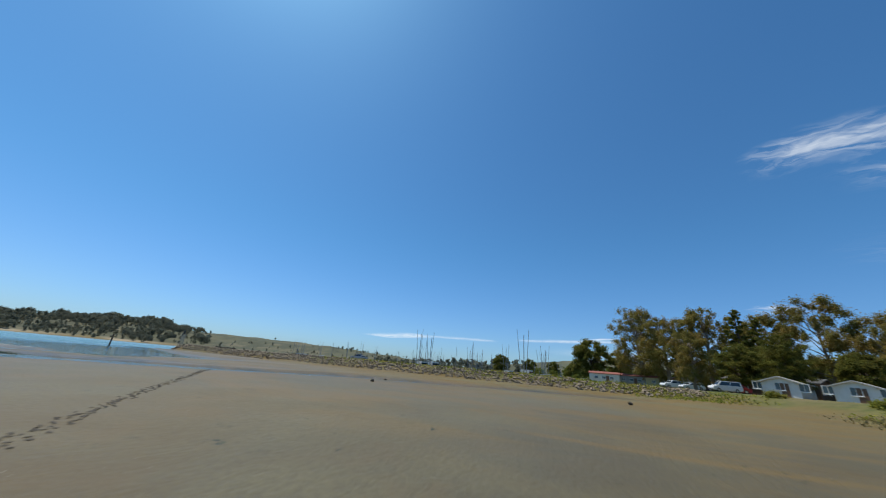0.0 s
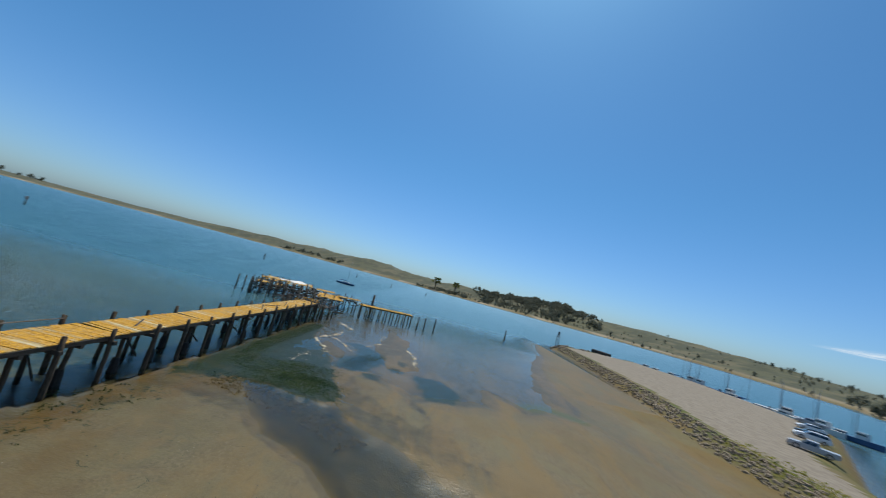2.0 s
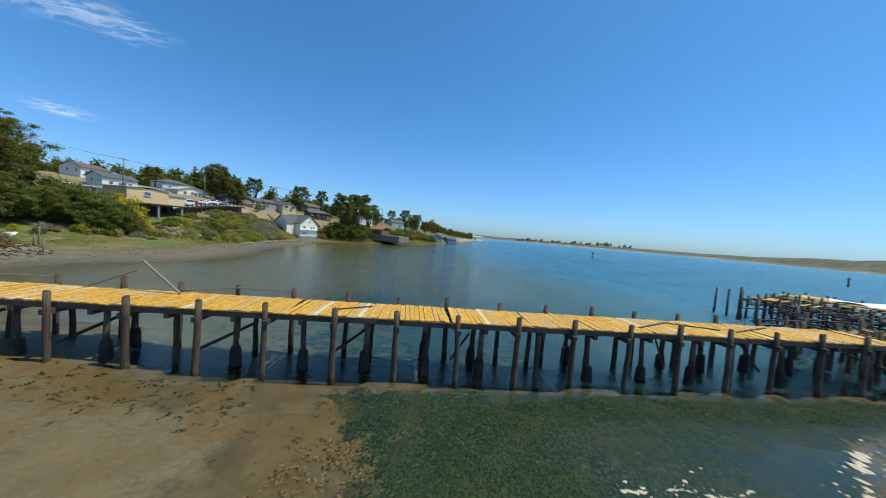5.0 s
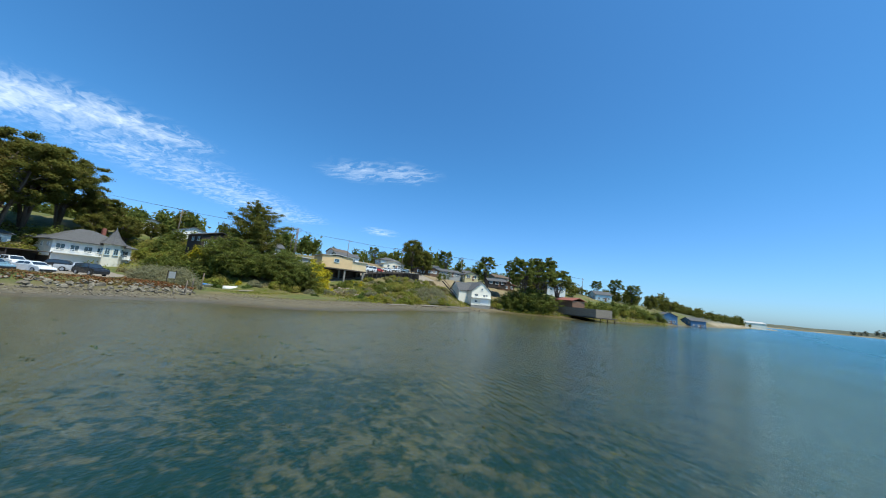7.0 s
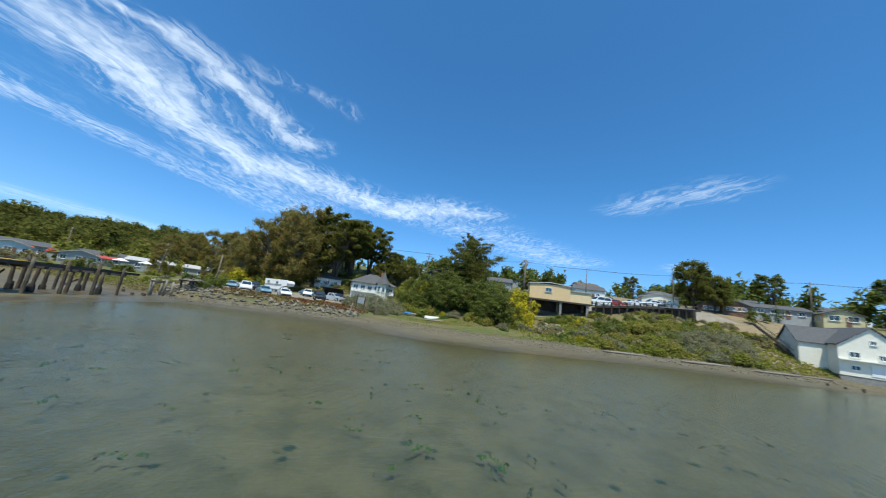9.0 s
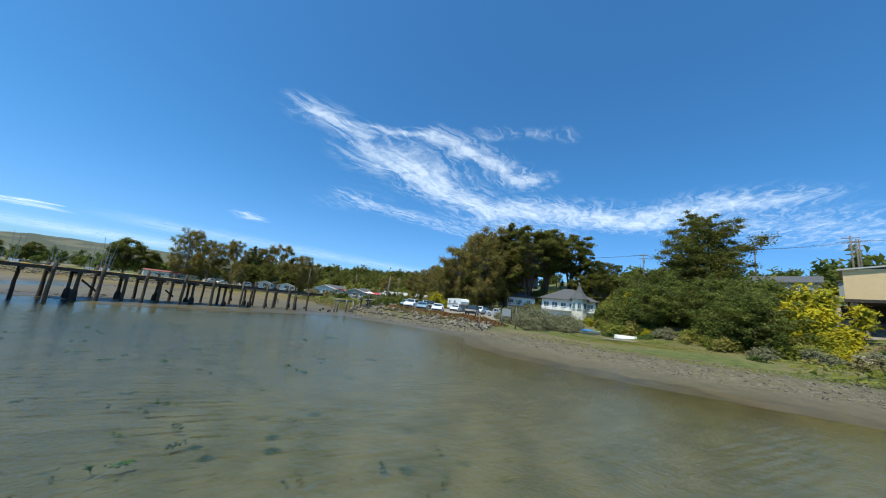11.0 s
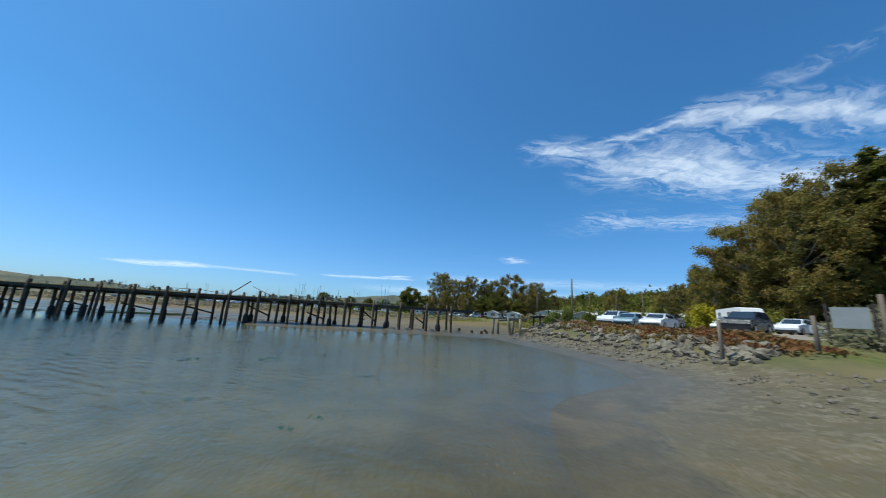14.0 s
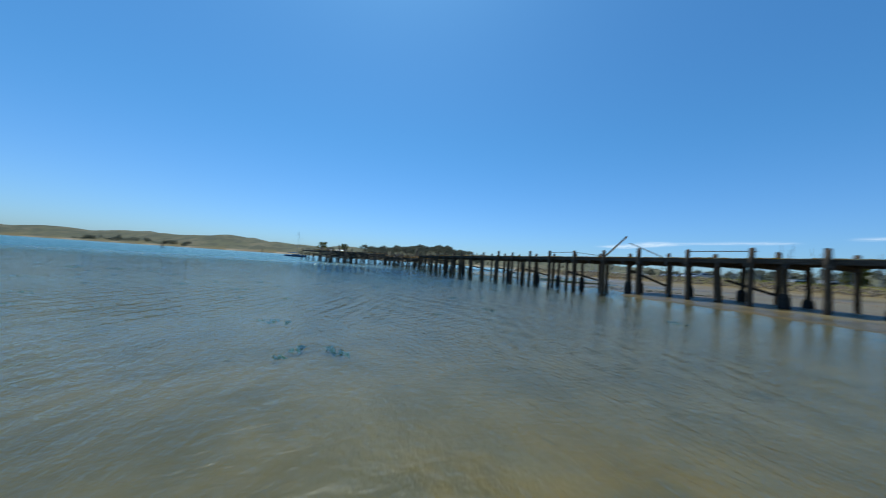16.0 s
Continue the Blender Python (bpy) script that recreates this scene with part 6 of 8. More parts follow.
woods("town_woods", 200, lambda r, n: (r.uniform(50, 190, n), r.uniform(20, 130, n)), "bushes and trees behind the parking place", 90, LEAF_SHRUB, (3, 6), 260)


# ---- houses ----
def window(parent, w, h, m, trim=None, bars=True):
    """A window: frame standing proud, glass set back, glazing bar."""
    s = Solid()
    for a, b, c, d in ((0, 0, w, 0.09), (0, h - 0.09, w, 0.09)):
        s.box((c, 0.12, d), pose(0, 0, b))
    for x in (-w / 2 + 0.045, w / 2 - 0.045):
        s.box((0.09, 0.12, h - 0.18), pose(x, 0, 0.09))
    if bars:
        s.box((0.05, 0.08, h - 0.18), pose(0, 0.01, 0.09))
    win = part("window", s, trim or WHITE, parent, m=m)
    part("pane", Solid().box((w - 0.16, 0.03, h - 0.16), pose(0, 0.03, 0.08)), GLASS, win)
    part("sill", Solid().box((w + 0.16, 0.2, 0.06), pose(0, -0.04, -0.06)), trim or WHITE, win)
    return win


def roof_solid(w, d, z, rise, over, kind, thick=0.18):
    """A roof over 0..d in y and -w/2..w/2 in x."""
    a, y0, y1 = w / 2 + over, -over, d + over
    s = Solid()
    if kind == "gable_x":  # ridge along x
        ym = d / 2
        for x0, x1 in ((-a, a),):
            vs = [(x0, y0, z), (x1, y0, z), (x1, ym, z + rise), (x0, ym, z + rise), (x0, y1, z), (x1, y1, z)]
            lo = [(x, y, k - thick) for x, y, k in vs]
            s.add(vs + lo, [(0, 1, 2, 3), (3, 2, 5, 4), (6, 9, 8, 7), (9, 10, 11, 8), (0, 6, 7, 1), (4, 5, 11, 10), (0, 3, 9, 6), (3, 4, 10, 9), (1, 7, 8, 2), (2, 8, 11, 5)])
    elif kind == "gable_y":  # ridge along y
        vs = [(-a, y0, z), (0, y0, z + rise), (a, y0, z), (-a, y1, z), (0, y1, z + rise), (a, y1, z)]
        lo = [(x, y, k - thick) for x, y, k in vs]
        s.add(vs + lo, [(0, 1, 4, 3), (1, 2, 5, 4), (6, 9, 10, 7), (7, 10, 11, 8), (0, 3, 9, 6), (2, 8, 11, 5), (0, 6, 7, 1), (1, 7, 8, 2), (3, 4, 10, 9), (4, 5, 11, 10)])
    elif kind == "hip":
        run = min(a, (y1 - y0) / 2)
        ym = (y0 + y1) / 2
        vs = [(-a, y0, z), (a, y0, z), (a, y1, z), (-a, y1, z), (-a + run, ym, z + rise), (a - run, ym, z + rise)]
        lo = [(x, y, z - thick) for x, y, k in vs[:4]]
        s.add(vs + lo, [(0, 1, 5, 4), (1, 2, 5), (2, 3, 4, 5), (3, 0, 4), (0, 6, 7, 1), (1, 7, 8, 2), (2, 8, 9, 3), (3, 9, 6, 0), (6, 9, 8, 7)])
    else:  # flat, with a low parapet
        s.box((2 * a, y1 - y0, thick), pose(0, d / 2, z))
        s.box((2 * a, 0.2, 0.25), pose(0, y0 + 0.1, z + thick))
    return s


def house(x, y, face, w, d, h, roof, rise, wall, top, label, z=None, over=0.45, wins=(), chimney=False, door=True, name="house", trim=None, deep=2.5):
    """A house whose front looks towards the bearing face; wins: x, sill, w, h on the front."""
    zz = gz(x, y) if z is None else z
    t = thing(name, pose(x, y, zz, 0, 0, face + 90), label, "house" if name == "house" else "building")
    s = Solid().box((w, d, h + deep), pose(0, d / 2, -deep))
    if roof == "gable_x":
        for sx in (-1, 1):
            s.add([(sx * w / 2, 0, h), (sx * w / 2, d, h), (sx * w / 2, d / 2, h + rise)], [(0, 1, 2)] if sx > 0 else [(2, 1, 0)])
    if roof == "gable_y":
        for yy in (0, d):
            s.add([(-w / 2, yy, h), (w / 2, yy, h), (0, yy, h + rise)], [(0, 1, 2)] if yy == 0 else [(2, 1, 0)])
    part("wall", s, wall, t)
    part("roof", roof_solid(w, d, h + 0.1, rise, over, roof), top, t)
    for wx, wz, ww, wh in wins:
        window(t, ww, wh, pose(wx, -0.06, wz), trim)
    if d > 5 and h > 2.2:
        for sx in (-1, 1):
            for yy in np.arange(1.6, d - 1.0, 3.2):
                window(t, 1.0, 1.1, pose(sx * (w / 2 + 0.06), yy, h - 1.7, 0, 0, 90 * sx), trim)
    if door:
        part("door", Solid().box((0.95, 0.1, 2.05), pose(w * 0.12, -0.05, 0.02)), BROWN, t)
    if chimney:
        part("chimney", Solid().box((0.7, 0.7, rise + 1.2), pose(w * 0.22, d * 0.5, h)), REDROOF, t)
    return t


def row(n, w, z, ww, wh):
    return [((i - (n - 1) / 2) * w / n, z, ww, wh) for i in range(n)]


# the white house with the turret
vic = house(57.3, -32.6, 192, 13.8, 11.5, 5.9, "hip", 3.4, WHITE, SHINGLE, "white house with grey hipped roof and corner turret", z=2.6, over=0.8, wins=row(6, 13.5, 3.6, 1.5, 1.5), chimney=True)
part("porch_rail", Solid().box((13.4, 0.08, 0.1), pose(0, -0.9, 3.9)).box((13.4, 0.08, 0.08), pose(0, -0.9, 3.1)), WHITE, vic, "white balcony rail")
for i in range(27):
    part("baluster", Solid().box((0.06, 0.06, 0.8), pose(-6.5 + i * 0.495, -0.9, 3.1)), WHITE, vic)
part("balcony", Solid().box((13.6, 1.1, 0.18), pose(0, -0.5, 2.9)), WHITE, vic)
tur = Solid()
n8 = 8
ringp = [(math.cos(2 * math.pi * (k + 0.5) / n8) * 2.0, math.sin(2 * math.pi * (k + 0.5) / n8) * 2.0) for k in range(n8)]
tur.add([(a, b, -2) for a, b in ringp] + [(a, b, 6.9) for a, b in ringp], [(k, (k + 1) % n8, n8 + (k + 1) % n8, n8 + k) for k in range(n8)])
turret = part("turret", tur, CREAM, vic, "white eight-sided turret", m=pose(2.9, -0.5, -0.5))
for k in range(n8):
    a = 2 * math.pi * (k + 1) / n8
    window(turret, 0.95, 1.6, pose(math.cos(a) * 1.92, math.sin(a) * 1.92, 4.2, 0, 0, math.degrees(a) + 90), PALEBLUE)
cone = Solid()
cone.add([(a * 1.32, b * 1.32, 6.8) for a, b in ringp] + [(a * 0.62, b * 0.62, 8.5) for a, b in ringp] + [(0, 0, 10.9)], [(k, (k + 1) % n8, n8 + (k + 1) % n8, n8 + k) for k in range(n8)] + [(n8 + k, n8 + (k + 1) % n8, 2 * n8) for k in range(n8)])
part("turret_roof", cone, SHINGLE, turret, "steep grey pointed roof")
part("finial", Solid().tube([(0, 0, 10.7), (0, 0, 11.7)], [0.08, 0.02], 6), STEEL, turret)
house(63.5, -16.5, 196, 9.0, 8.0, 5.2, "hip", 2.0, WHITE, SHINGLE, "white two-storey house with grey hipped roof", z=3.4, wins=row(3, 8, 3.2, 1.2, 1.2) + row(3, 8, 0.7, 1.2, 1.2))
shed = thing("carport", pose(47, -22.5, gz(47, -22.5), 0, 0, 286), "open dark timber carport beside the house", "shed")
part("roof", Solid().box((6, 5, 0.15), pose(0, 2.5, 2.6)), DARKWOOD, shed)
part("back_wall", Solid().box((6, 0.15, 2.6), pose(0, 4.9, 0)), DARKWOOD, shed)
for a in (-2.8, 2.8):
    part("post", Solid().box((0.15, 0.15, 2.6), pose(a, 0.2, 0)), DARKWOOD, shed)
    part("side_wall", Solid().box((0.12, 4.6, 2.0), pose(a, 2.6, 0)), DARKWOOD, shed)

# the tan building on stilts at the edge of the bluff
ax, ay, bx, by = 24.8, -72.3, 20.0, -85.6
face = math.degrees(math.atan2(by - ay, bx - ax)) - 90 + 0
L = math.hypot(bx - ax, by - ay)
tan = thing("stilt_building", pose((ax + bx) / 2, (ay + by) / 2, 9.35, 0, 0, face + 90 + 180 if math.cos(radians(face)) > 0 else face + 90), "tan flat-fronted building on concrete stilts at the bluff", "building")
# local x runs along the front, local -y looks at the water
part("wall", Solid().box((L * 0.66, 8.5, 3.5), pose(-L * 0.17, 4.25, 0)), TAN, tan)
part("low_wall", Solid().box((L * 0.34, 7.6, 2.55), pose(L * 0.33, 4.35, 0)), TANTRIM, tan, "lower tan wing")
part("roof", roof_solid(L * 0.66 + 0.2, 8.5, 3.62, 0.5, 0.3, "gable_y").box((0.01, 0.01, 0.01)), LIGHTROOF, tan, m=pose(-L * 0.17, 0, 0))
part("wing_roof", Solid().box((L * 0.34 + 0.3, 8.2, 0.14), pose(L * 0.33, 4.35, 2.55)), LIGHTROOF, tan)
part("trim", Solid().box((L * 0.66 + 0.1, 0.1, 0.18), pose(-L * 0.17, -0.03, 3.4)), TANTRIM, tan)
# added dark panel: stands in for the shade of the open space below
part("retaining_wall", Solid().box((L + 1.5, 0.3, 5.2), pose(0, 6.2, -5.6)), DARKWOOD, tan, "dark panel added for the shaded void under the building")
window(tan, 1.5, 1.0, pose(-L * 0.19, -0.06, 1.75), PALEBLUE)
part("floor_beam", Solid().box((L + 0.2, 8.6, 0.35), pose(0, 4.3, -0.36)), DARKWOOD, tan)
for a in (-L * 0.46, L * 0.02, L * 0.44):
    for b in (0.5, 5.5):
        part("stilt", Solid().box((0.5, 0.5, 6.0), pose(a, b, -6.3)), CONCRETE, tan, "grey concrete stilt")
part("brace", Solid().beam((-L * 0.46, 0.4, -0.5), (-L * 0.36, 3.2, -4.4), 0.3, 0.3), CONCRETE, tan)
part("brace", Solid().beam((-L * 0.46, 0.5, -0.6), (-L * 0.40, 1.0, -4.6), 0.25, 0.25), CONCRETE, tan)
# boarded road edge that goes on from it
edge = thing("road_edge", pose(0, 0, 0), "dark timber deck edge with posts along the bluff road", "retaining wall")
pts = [(20.6, -87.0, 9.3), (20.6, -97, 10.5), (19.5, -104, 11.1), (16.5, -110.5, 11.4)]
for (x0, y0, z0), (x1, y1, z1) in zip(pts, pts[1:]):
    part("fascia", Solid().beam((x0, y0, z0 - 0.2), (x1, y1, z1 - 0.2), 0.25, 0.5), DARKWOOD, edge)
    part("guard_rail", Solid().beam((x0, y0, z0 + 0.8), (x1, y1, z1 + 0.8), 0.1, 0.12), DARKWOOD, edge)
    # dark sheet behind the posts, added for the shaded underside of the deck
    part("back_board", Solid().beam((x0 + 1.2, y0, z0 - 2.1), (x1 + 1.2, y1, z1 - 2.1), 0.2, 3.4), DARKWOOD, edge)
    part("deck_slab", Solid().beam((x0 + 3.2, y0, z0), (x1 + 3.2, y1, z1), 6.4, 0.18), CONCRETE, edge)
    for i in range(5):
        f = i / 5
        x, y = x0 + (x1 - x0) * f, y0 + (y1 - y0) * f
        part("post", Solid().box((0.25, 0.25, z0 + (z1 - z0) * f - 3.5), pose(x, y, 4.3)), DARKWOOD, edge)

# the white boathouse at the water
bh = thing("boathouse", pose(-2.3, -124.4, 2.2, 0, 0, 146 + 90), "white gabled boathouse on the shore with grey shingle roof", "building")
part("wall", Solid().box((9.2, 14, 5.6 + 0.3), pose(0, 7, -0.3)).add([(-4.6, 0, 5.6), (4.6, 0, 5.6), (0, 0, 9.6)], [(0, 1, 2)]).add([(-4.6, 14, 5.6), (4.6, 14, 5.6), (0, 14, 9.6)], [(2, 1, 0)]), CREAM, bh)
part("roof", roof_solid(9.2, 14, 5.75, 4.05, 0.4, "gable_y"), SHINGLE, bh)
part("wing_wall", Solid().box((9.0, 8.6, 5.4 + 1.5), pose(-4.3, 7.6, -1.5)).add([(-8.8, 3.3, 5.4), (-8.8, 11.9, 5.4), (-8.8, 7.6, 9.0)], [(2, 1, 0)]), CREAM, bh, "pale grey north wing")
part("wing_roof", roof_solid(9.0, 8.6, 5.55, 3.7, 0.35, "gable_x"), SHINGLE, bh, m=pose(-4.3, 3.3, 0))
for wx, wz, ww, wh in ((-2.4, 3.4, 1.5, 1.1), (1.2, 3.4, 1.0, 1.0), (2.5, 3.4, 1.0, 1.0), (-2.4, 0.9, 1.3, 0.9), (0.2, 6.2, 0.9, 0.9)):
    window(bh, ww, wh, pose(wx, -0.06, wz))
part("canopy", Solid().box((9.6, 1.0, 0.14), pose(0, -0.4, 2.75)), WHITE, bh)
part("boat_door", Solid().box((4.0, 0.1, 2.3), pose(1.6, -0.05, 0.1)), WHITE, bh)
part("base", Solid().box((9.0, 13.8, 2.6), pose(0, 7, -2.9)), CONCRETE, bh, "low brown rubble footing")
bh.scale = (0.92, 0.92, 0.87)
stair = thing("shore_stair", pose(0, 0, 0), "dark timber stair climbing the bluff beside the boathouse", "stairs")
for i in range(22):
    f = i / 21
    part("tread", Solid().box((1.3, 0.34, 0.06), pose(5.0 + f * 7, -121.5 + f * 3, 2.6 + f * 7.2, 0, 0, 68)), RAIL, stair)
for o in (-0.6, 0.6):
    part("stringer", Solid().beam((5.0 - o * 0.4, -121.5 + o, 2.5), (12.0 - o * 0.4, -118.5 + o, 9.8), 0.1, 0.3), DARKWOOD, stair)
    part("handrail", Solid().beam((5.0 - o * 0.4, -121.5 + o, 3.6), (12.0 - o * 0.4, -118.5 + o, 10.9), 0.08, 0.08), DARKWOOD, stair)

# the wharf building further along
wharf = thing("wharf_building", pose(-33.5, -160, 1.6, 0, 0, math.degrees(math.atan2(13, -21)) + 180), "long grey corrugated wharf building over the water", "building")
part("wall", Solid().box((25, 9, 3.0), pose(0, 4.5, 0)), RAIL, wharf)
for i in range(24):
    part("rib", Solid().box((0.12, 0.08, 2.9), pose(-12 + i * 1.04, -0.04, 0)), STEEL, wharf)
part("deck", Solid().box((27, 12, 0.3), pose(0, 3.5, -0.4)), DARKWOOD, wharf)
for i in range(9):
    part("post", Solid().tube([(-12.5 + i * 3.1, -1.5, -5), (-12.5 + i * 3.1, -1.5, -0.2)], [0.2, 0.18], 8), PILE, wharf)
part("upper_house", Solid().box((11, 7, 2.6), pose(4.5, 5, 3.0)), BROWN, wharf, "brown upper storey with windows")
part("roof", roof_solid(11, 7, 5.7, 1.2, 0.5, "gable_x"), REDROOF, wharf, m=pose(4.5, 1.5, 0))
for i in range(4):
    window(wharf, 1.4, 1.3, pose(0.8 + i * 2.5, 1.44, 3.8))

# houses on the ridge and along the road
R2 = row(3, 8, 1.0, 1.2, 1.2)
house(40, -97, 165, 8, 8, 2.4, "gable_y", 1.5, PALEBLUE, SHINGLE, "pale blue cottage with white trim", z=9.9, wins=R2)
house(43, -106, 165, 7, 8, 2.4, "gable_y", 1.8, PALEBLUE, GREENROOF, "pale blue cottage with green roof", z=10.2, wins=R2)
house(43.5, -124.5, 150, 10, 9, 2.6, "gable_y", 1.7, CREAM, LIGHTROOF, "cream house with wide low gable", z=13.8, wins=R2)
house(32, -130.5, 140, 6, 8, 2.2, "gable_y", 1.3, BROWN, SHINGLE, "dark brown cottage with white window trim", z=13.0, wins=row(3, 4, 0.8, 0.9, 1.1))
house(27.5, -133.5, 140, 6, 8, 2.2, "gable_y", 1.3, BROWN, SHINGLE, "dark brown cottage with white window trim", z=13.1, wins=row(4, 4.4, 0.8, 0.9, 1.1))
house(14.3, -147, 140, 6.6, 9, 2.6, "gable_y", 1.5, YELLOW, SHINGLE, "yellow cottage above the boathouse", z=12.4, wins=row(2, 6, 1.2, 1.9, 1.3))
house(23, -141.5, 150, 12, 8, 2.3, "gable_x", 1.4, GREY, SHINGLE, "long grey house with dark roof", z=13.2, wins=row(4, 11, 1.0, 1.4, 1.1))
house(36, -146, 150, 11, 8, 2.4, "gable_x", 1.6, GREY, GREENROOF, "long grey house with green roof", z=14.4, wins=R2)
house(0, -144, 130, 8, 6, 2.2, "gable_x", 1.3, DARKWOOD, SHINGLE, "low dark cottage behind the boathouse", z=10.4, wins=R2, deep=0.6)
house(1, -158, 130, 8, 7, 2.6, "gable_y", 1.8, BROWN, REDROOF, "brown house with red roof on the bluff", wins=R2)
house(-18, -176, 125, 9, 8, 5.0, "flat", 0.3, WHITE, LIGHTROOF, "white flat-roofed house on the bluff", wins=row(3, 8, 3, 1.4, 1.3))
house(-36, -206, 125, 9, 8, 3.5, "gable_x", 2.0, PALEBLUE, SHINGLE, "pale blue house among trees", wins=R2)
house(-66, -232, 120, 9, 8, 4.4, "gable_y", 2.0, BLUE, SHINGLE, "dark blue house at the water", wins=R2)
house(-82, -262, 120, 9, 8, 4.0, "gable_x", 1.8, BLUE, SHINGLE, "blue house on piles at the water", wins=R2)
house(74.5, -57, 175, 9, 8, 3.2, "gable_y", 1.8, WHITE, SHINGLE, "white house on top of the bluff", z=14.2, wins=R2)
house(100, -52, 180, 9, 8, 3.0, "gable_y", 1.8, WHITE, SHINGLE, "white house on the hill", z=17.2, wins=R2)
house(110, -44, 185, 10, 8, 3.0, "gable_x", 1.8, CREAM, REDROOF, "house with a red roof on the hill", z=18, wins=R2)
dark = house(47.5, -54.5, 184, 9, 8, 4.6, "gable_y", 1.5, DARKWOOD, SHINGLE, "dark wooden house with balcony among the trees", z=9.9, wins=row(4, 8.4, 1.4, 1.3, 1.5), trim=PALEBLUE, deep=5)
part("balcony", Solid().box((9.2, 1.6, 0.2), pose(0, -0.8, 0.7)), DARKWOOD, dark)
part("balcony_rail", Solid().box((9.2, 0.08, 0.1), pose(0, -1.55, 1.7)), RAIL, dark, "grey timber rail")
for i in range(12):
    part("baluster", Solid().box((0.08, 0.06, 0.85), pose(-4.5 + i * 0.82, -1.55, 0.88)), RAIL, dark)
house(60, -75, 165, 10, 8, 3.2, "gable_x", 1.8, GREY, SHINGLE, "grey house above the road", z=12.5, wins=R2)
house(72, -14, 195, 9, 8, 3.2, "gable_x", 2.0, GREY, SHINGLE, "grey house half hidden by the grove", z=15.5, wins=R2)
house(56, -108, 160, 10, 8, 3.2, "gable_x", 1.8, WHITE, SHINGLE, "white house on the ridge", z=14.0, wins=R2)
house(46, -86, 165, 11, 8, 2.4, "flat", 0.3, GREY, LIGHTROOF, "low building across the road", z=10.2, wins=R2)
far_row = [(40, -150, GREY, SHINGLE), (50, -168, WHITE, GREENROOF), (26, -166, CREAM, SHINGLE), (12, -178, GREY, BROWNROOF), (36, -188, WHITE, SHINGLE), (0, -200, GREY, SHINGLE), (20, -210, CREAM, BROWNROOF), (-20, -236, WHITE, SHINGLE),
           (60, -140, PALEBLUE, SHINGLE), (75, -120, WHITE, BROWNROOF), (85, -95, GREY, SHINGLE), (-44, -290, WHITE, LIGHTROOF), (-110, -420, CREAM, LIGHTROOF)]
for i, (x, y, a, b) in enumerate(far_row):
    house(x, y, 140 + (i * 17) % 40, 9 + i % 3, 8, 3.2, ("gable_x", "gable_y", "hip")[i % 3], 1.8, a, b, "small house among the ridge's trees", wins=R2)
house(-150, -540, 110, 60, 14, 5, "gable_x", 2.0, CREAM, LIGHTROOF, "long pale waterfront shed far down the shore", name="waterfront_shed", z=2, wins=())

# north-east: trailers, low houses, the long low inn
for i, (x, y, rz) in enumerate(((2, 107, 262), (9, 110, 262), (16, 108, 258), (23, 102, 255))):
    house(x, y, rz, 9, 3.4, 2.7, "gable_x", 0.7, (CREAM, GREY, YELLOW)[i % 3], REDROOF if i < 3 else LIGHTROOF, "white trailer home with shallow roof by the marina", z=2.4, name="trailer_home", wins=row(3, 7, 1.0, 1.1, 0.9), over=0.25, deep=0.3).scale = (0.85, 0.85, 0.8)
house(29.5, 85, 235, 13, 8, 2.7, "gable_x", 0.9, BROWN, SHINGLE, "low brown building with flat grey roof", z=2.3, wins=row(3, 11, 0.9, 1.4, 1.1))
house(26.8, 73, 238, 4.4, 9, 2.1, "gable_y", 0.95, WHITE, LIGHTROOF, "small white gabled mobile home", z=2.3, wins=R2, name="mobile_home")
house(34.0, 70.5, 236, 4.4, 9, 2.1, "gable_y", 0.95, WHITE, LIGHTROOF, "white gabled mobile home with long pale roof", z=2.3, wins=R2, name="mobile_home")
house(39, 52, 225, 7, 9, 2.6, "gable_y", 1.2, PALEBLUE, LIGHTROOF, "pale blue gabled mobile home", z=2.3, wins=R2, name="mobile_home")
house(47, 44, 222, 7, 9, 2.6, "gable_y", 1.2, GREY, LIGHTROOF, "grey gabled mobile home", z=2.3, wins=R2, name="mobile_home")
house(58, 56, 215, 32, 10, 3.0, "gable_x", 1.4, GREY, SHINGLE, "long low grey inn behind the beach", z=2.6, wins=row(8, 30, 1.0, 1.4, 1.2), name="inn")
house(66, 34, 208, 22, 9, 2.8, "gable_x", 1.2, GREY, LIGHTROOF, "long low building with pale roof", z=2.8, wins=row(5, 20, 1.0, 1.4, 1.1), name="inn")
house(56, 8, 198, 12, 7, 2.6, "flat", 0.3, CREAM, LIGHTROOF, "low cream building behind the parked cars", z=3.0, wins=row(3, 11, 0.9, 1.4, 1.1))
for x, y, rz in ((50, 50, 215), (56, 44, 213), (44, 57, 218)):
    aw = thing("awning", pose(x, y, gz(x, y), 0, 0, rz + 90), "red cloth awning on steel posts", "awning")
    part("cloth", Solid().add([(-3.5, -1.5, 2.4), (3.5, -1.5, 2.4), (3.5, 1.5, 3.1), (-3.5, 1.5, 3.1), (-3.5, -1.5, 2.3), (3.5, -1.5, 2.3), (3.5, 1.5, 3.0), (-3.5, 1.5, 3.0)], [(0, 1, 2, 3), (7, 6, 5, 4), (0, 4, 5, 1), (2, 6, 7, 3)]), REDCLOTH, aw)
    for a in (-3.3, 3.3):
        part("post", Solid().box((0.08, 0.08, 2.4), pose(a, -1.4, 0)), STEEL, aw)
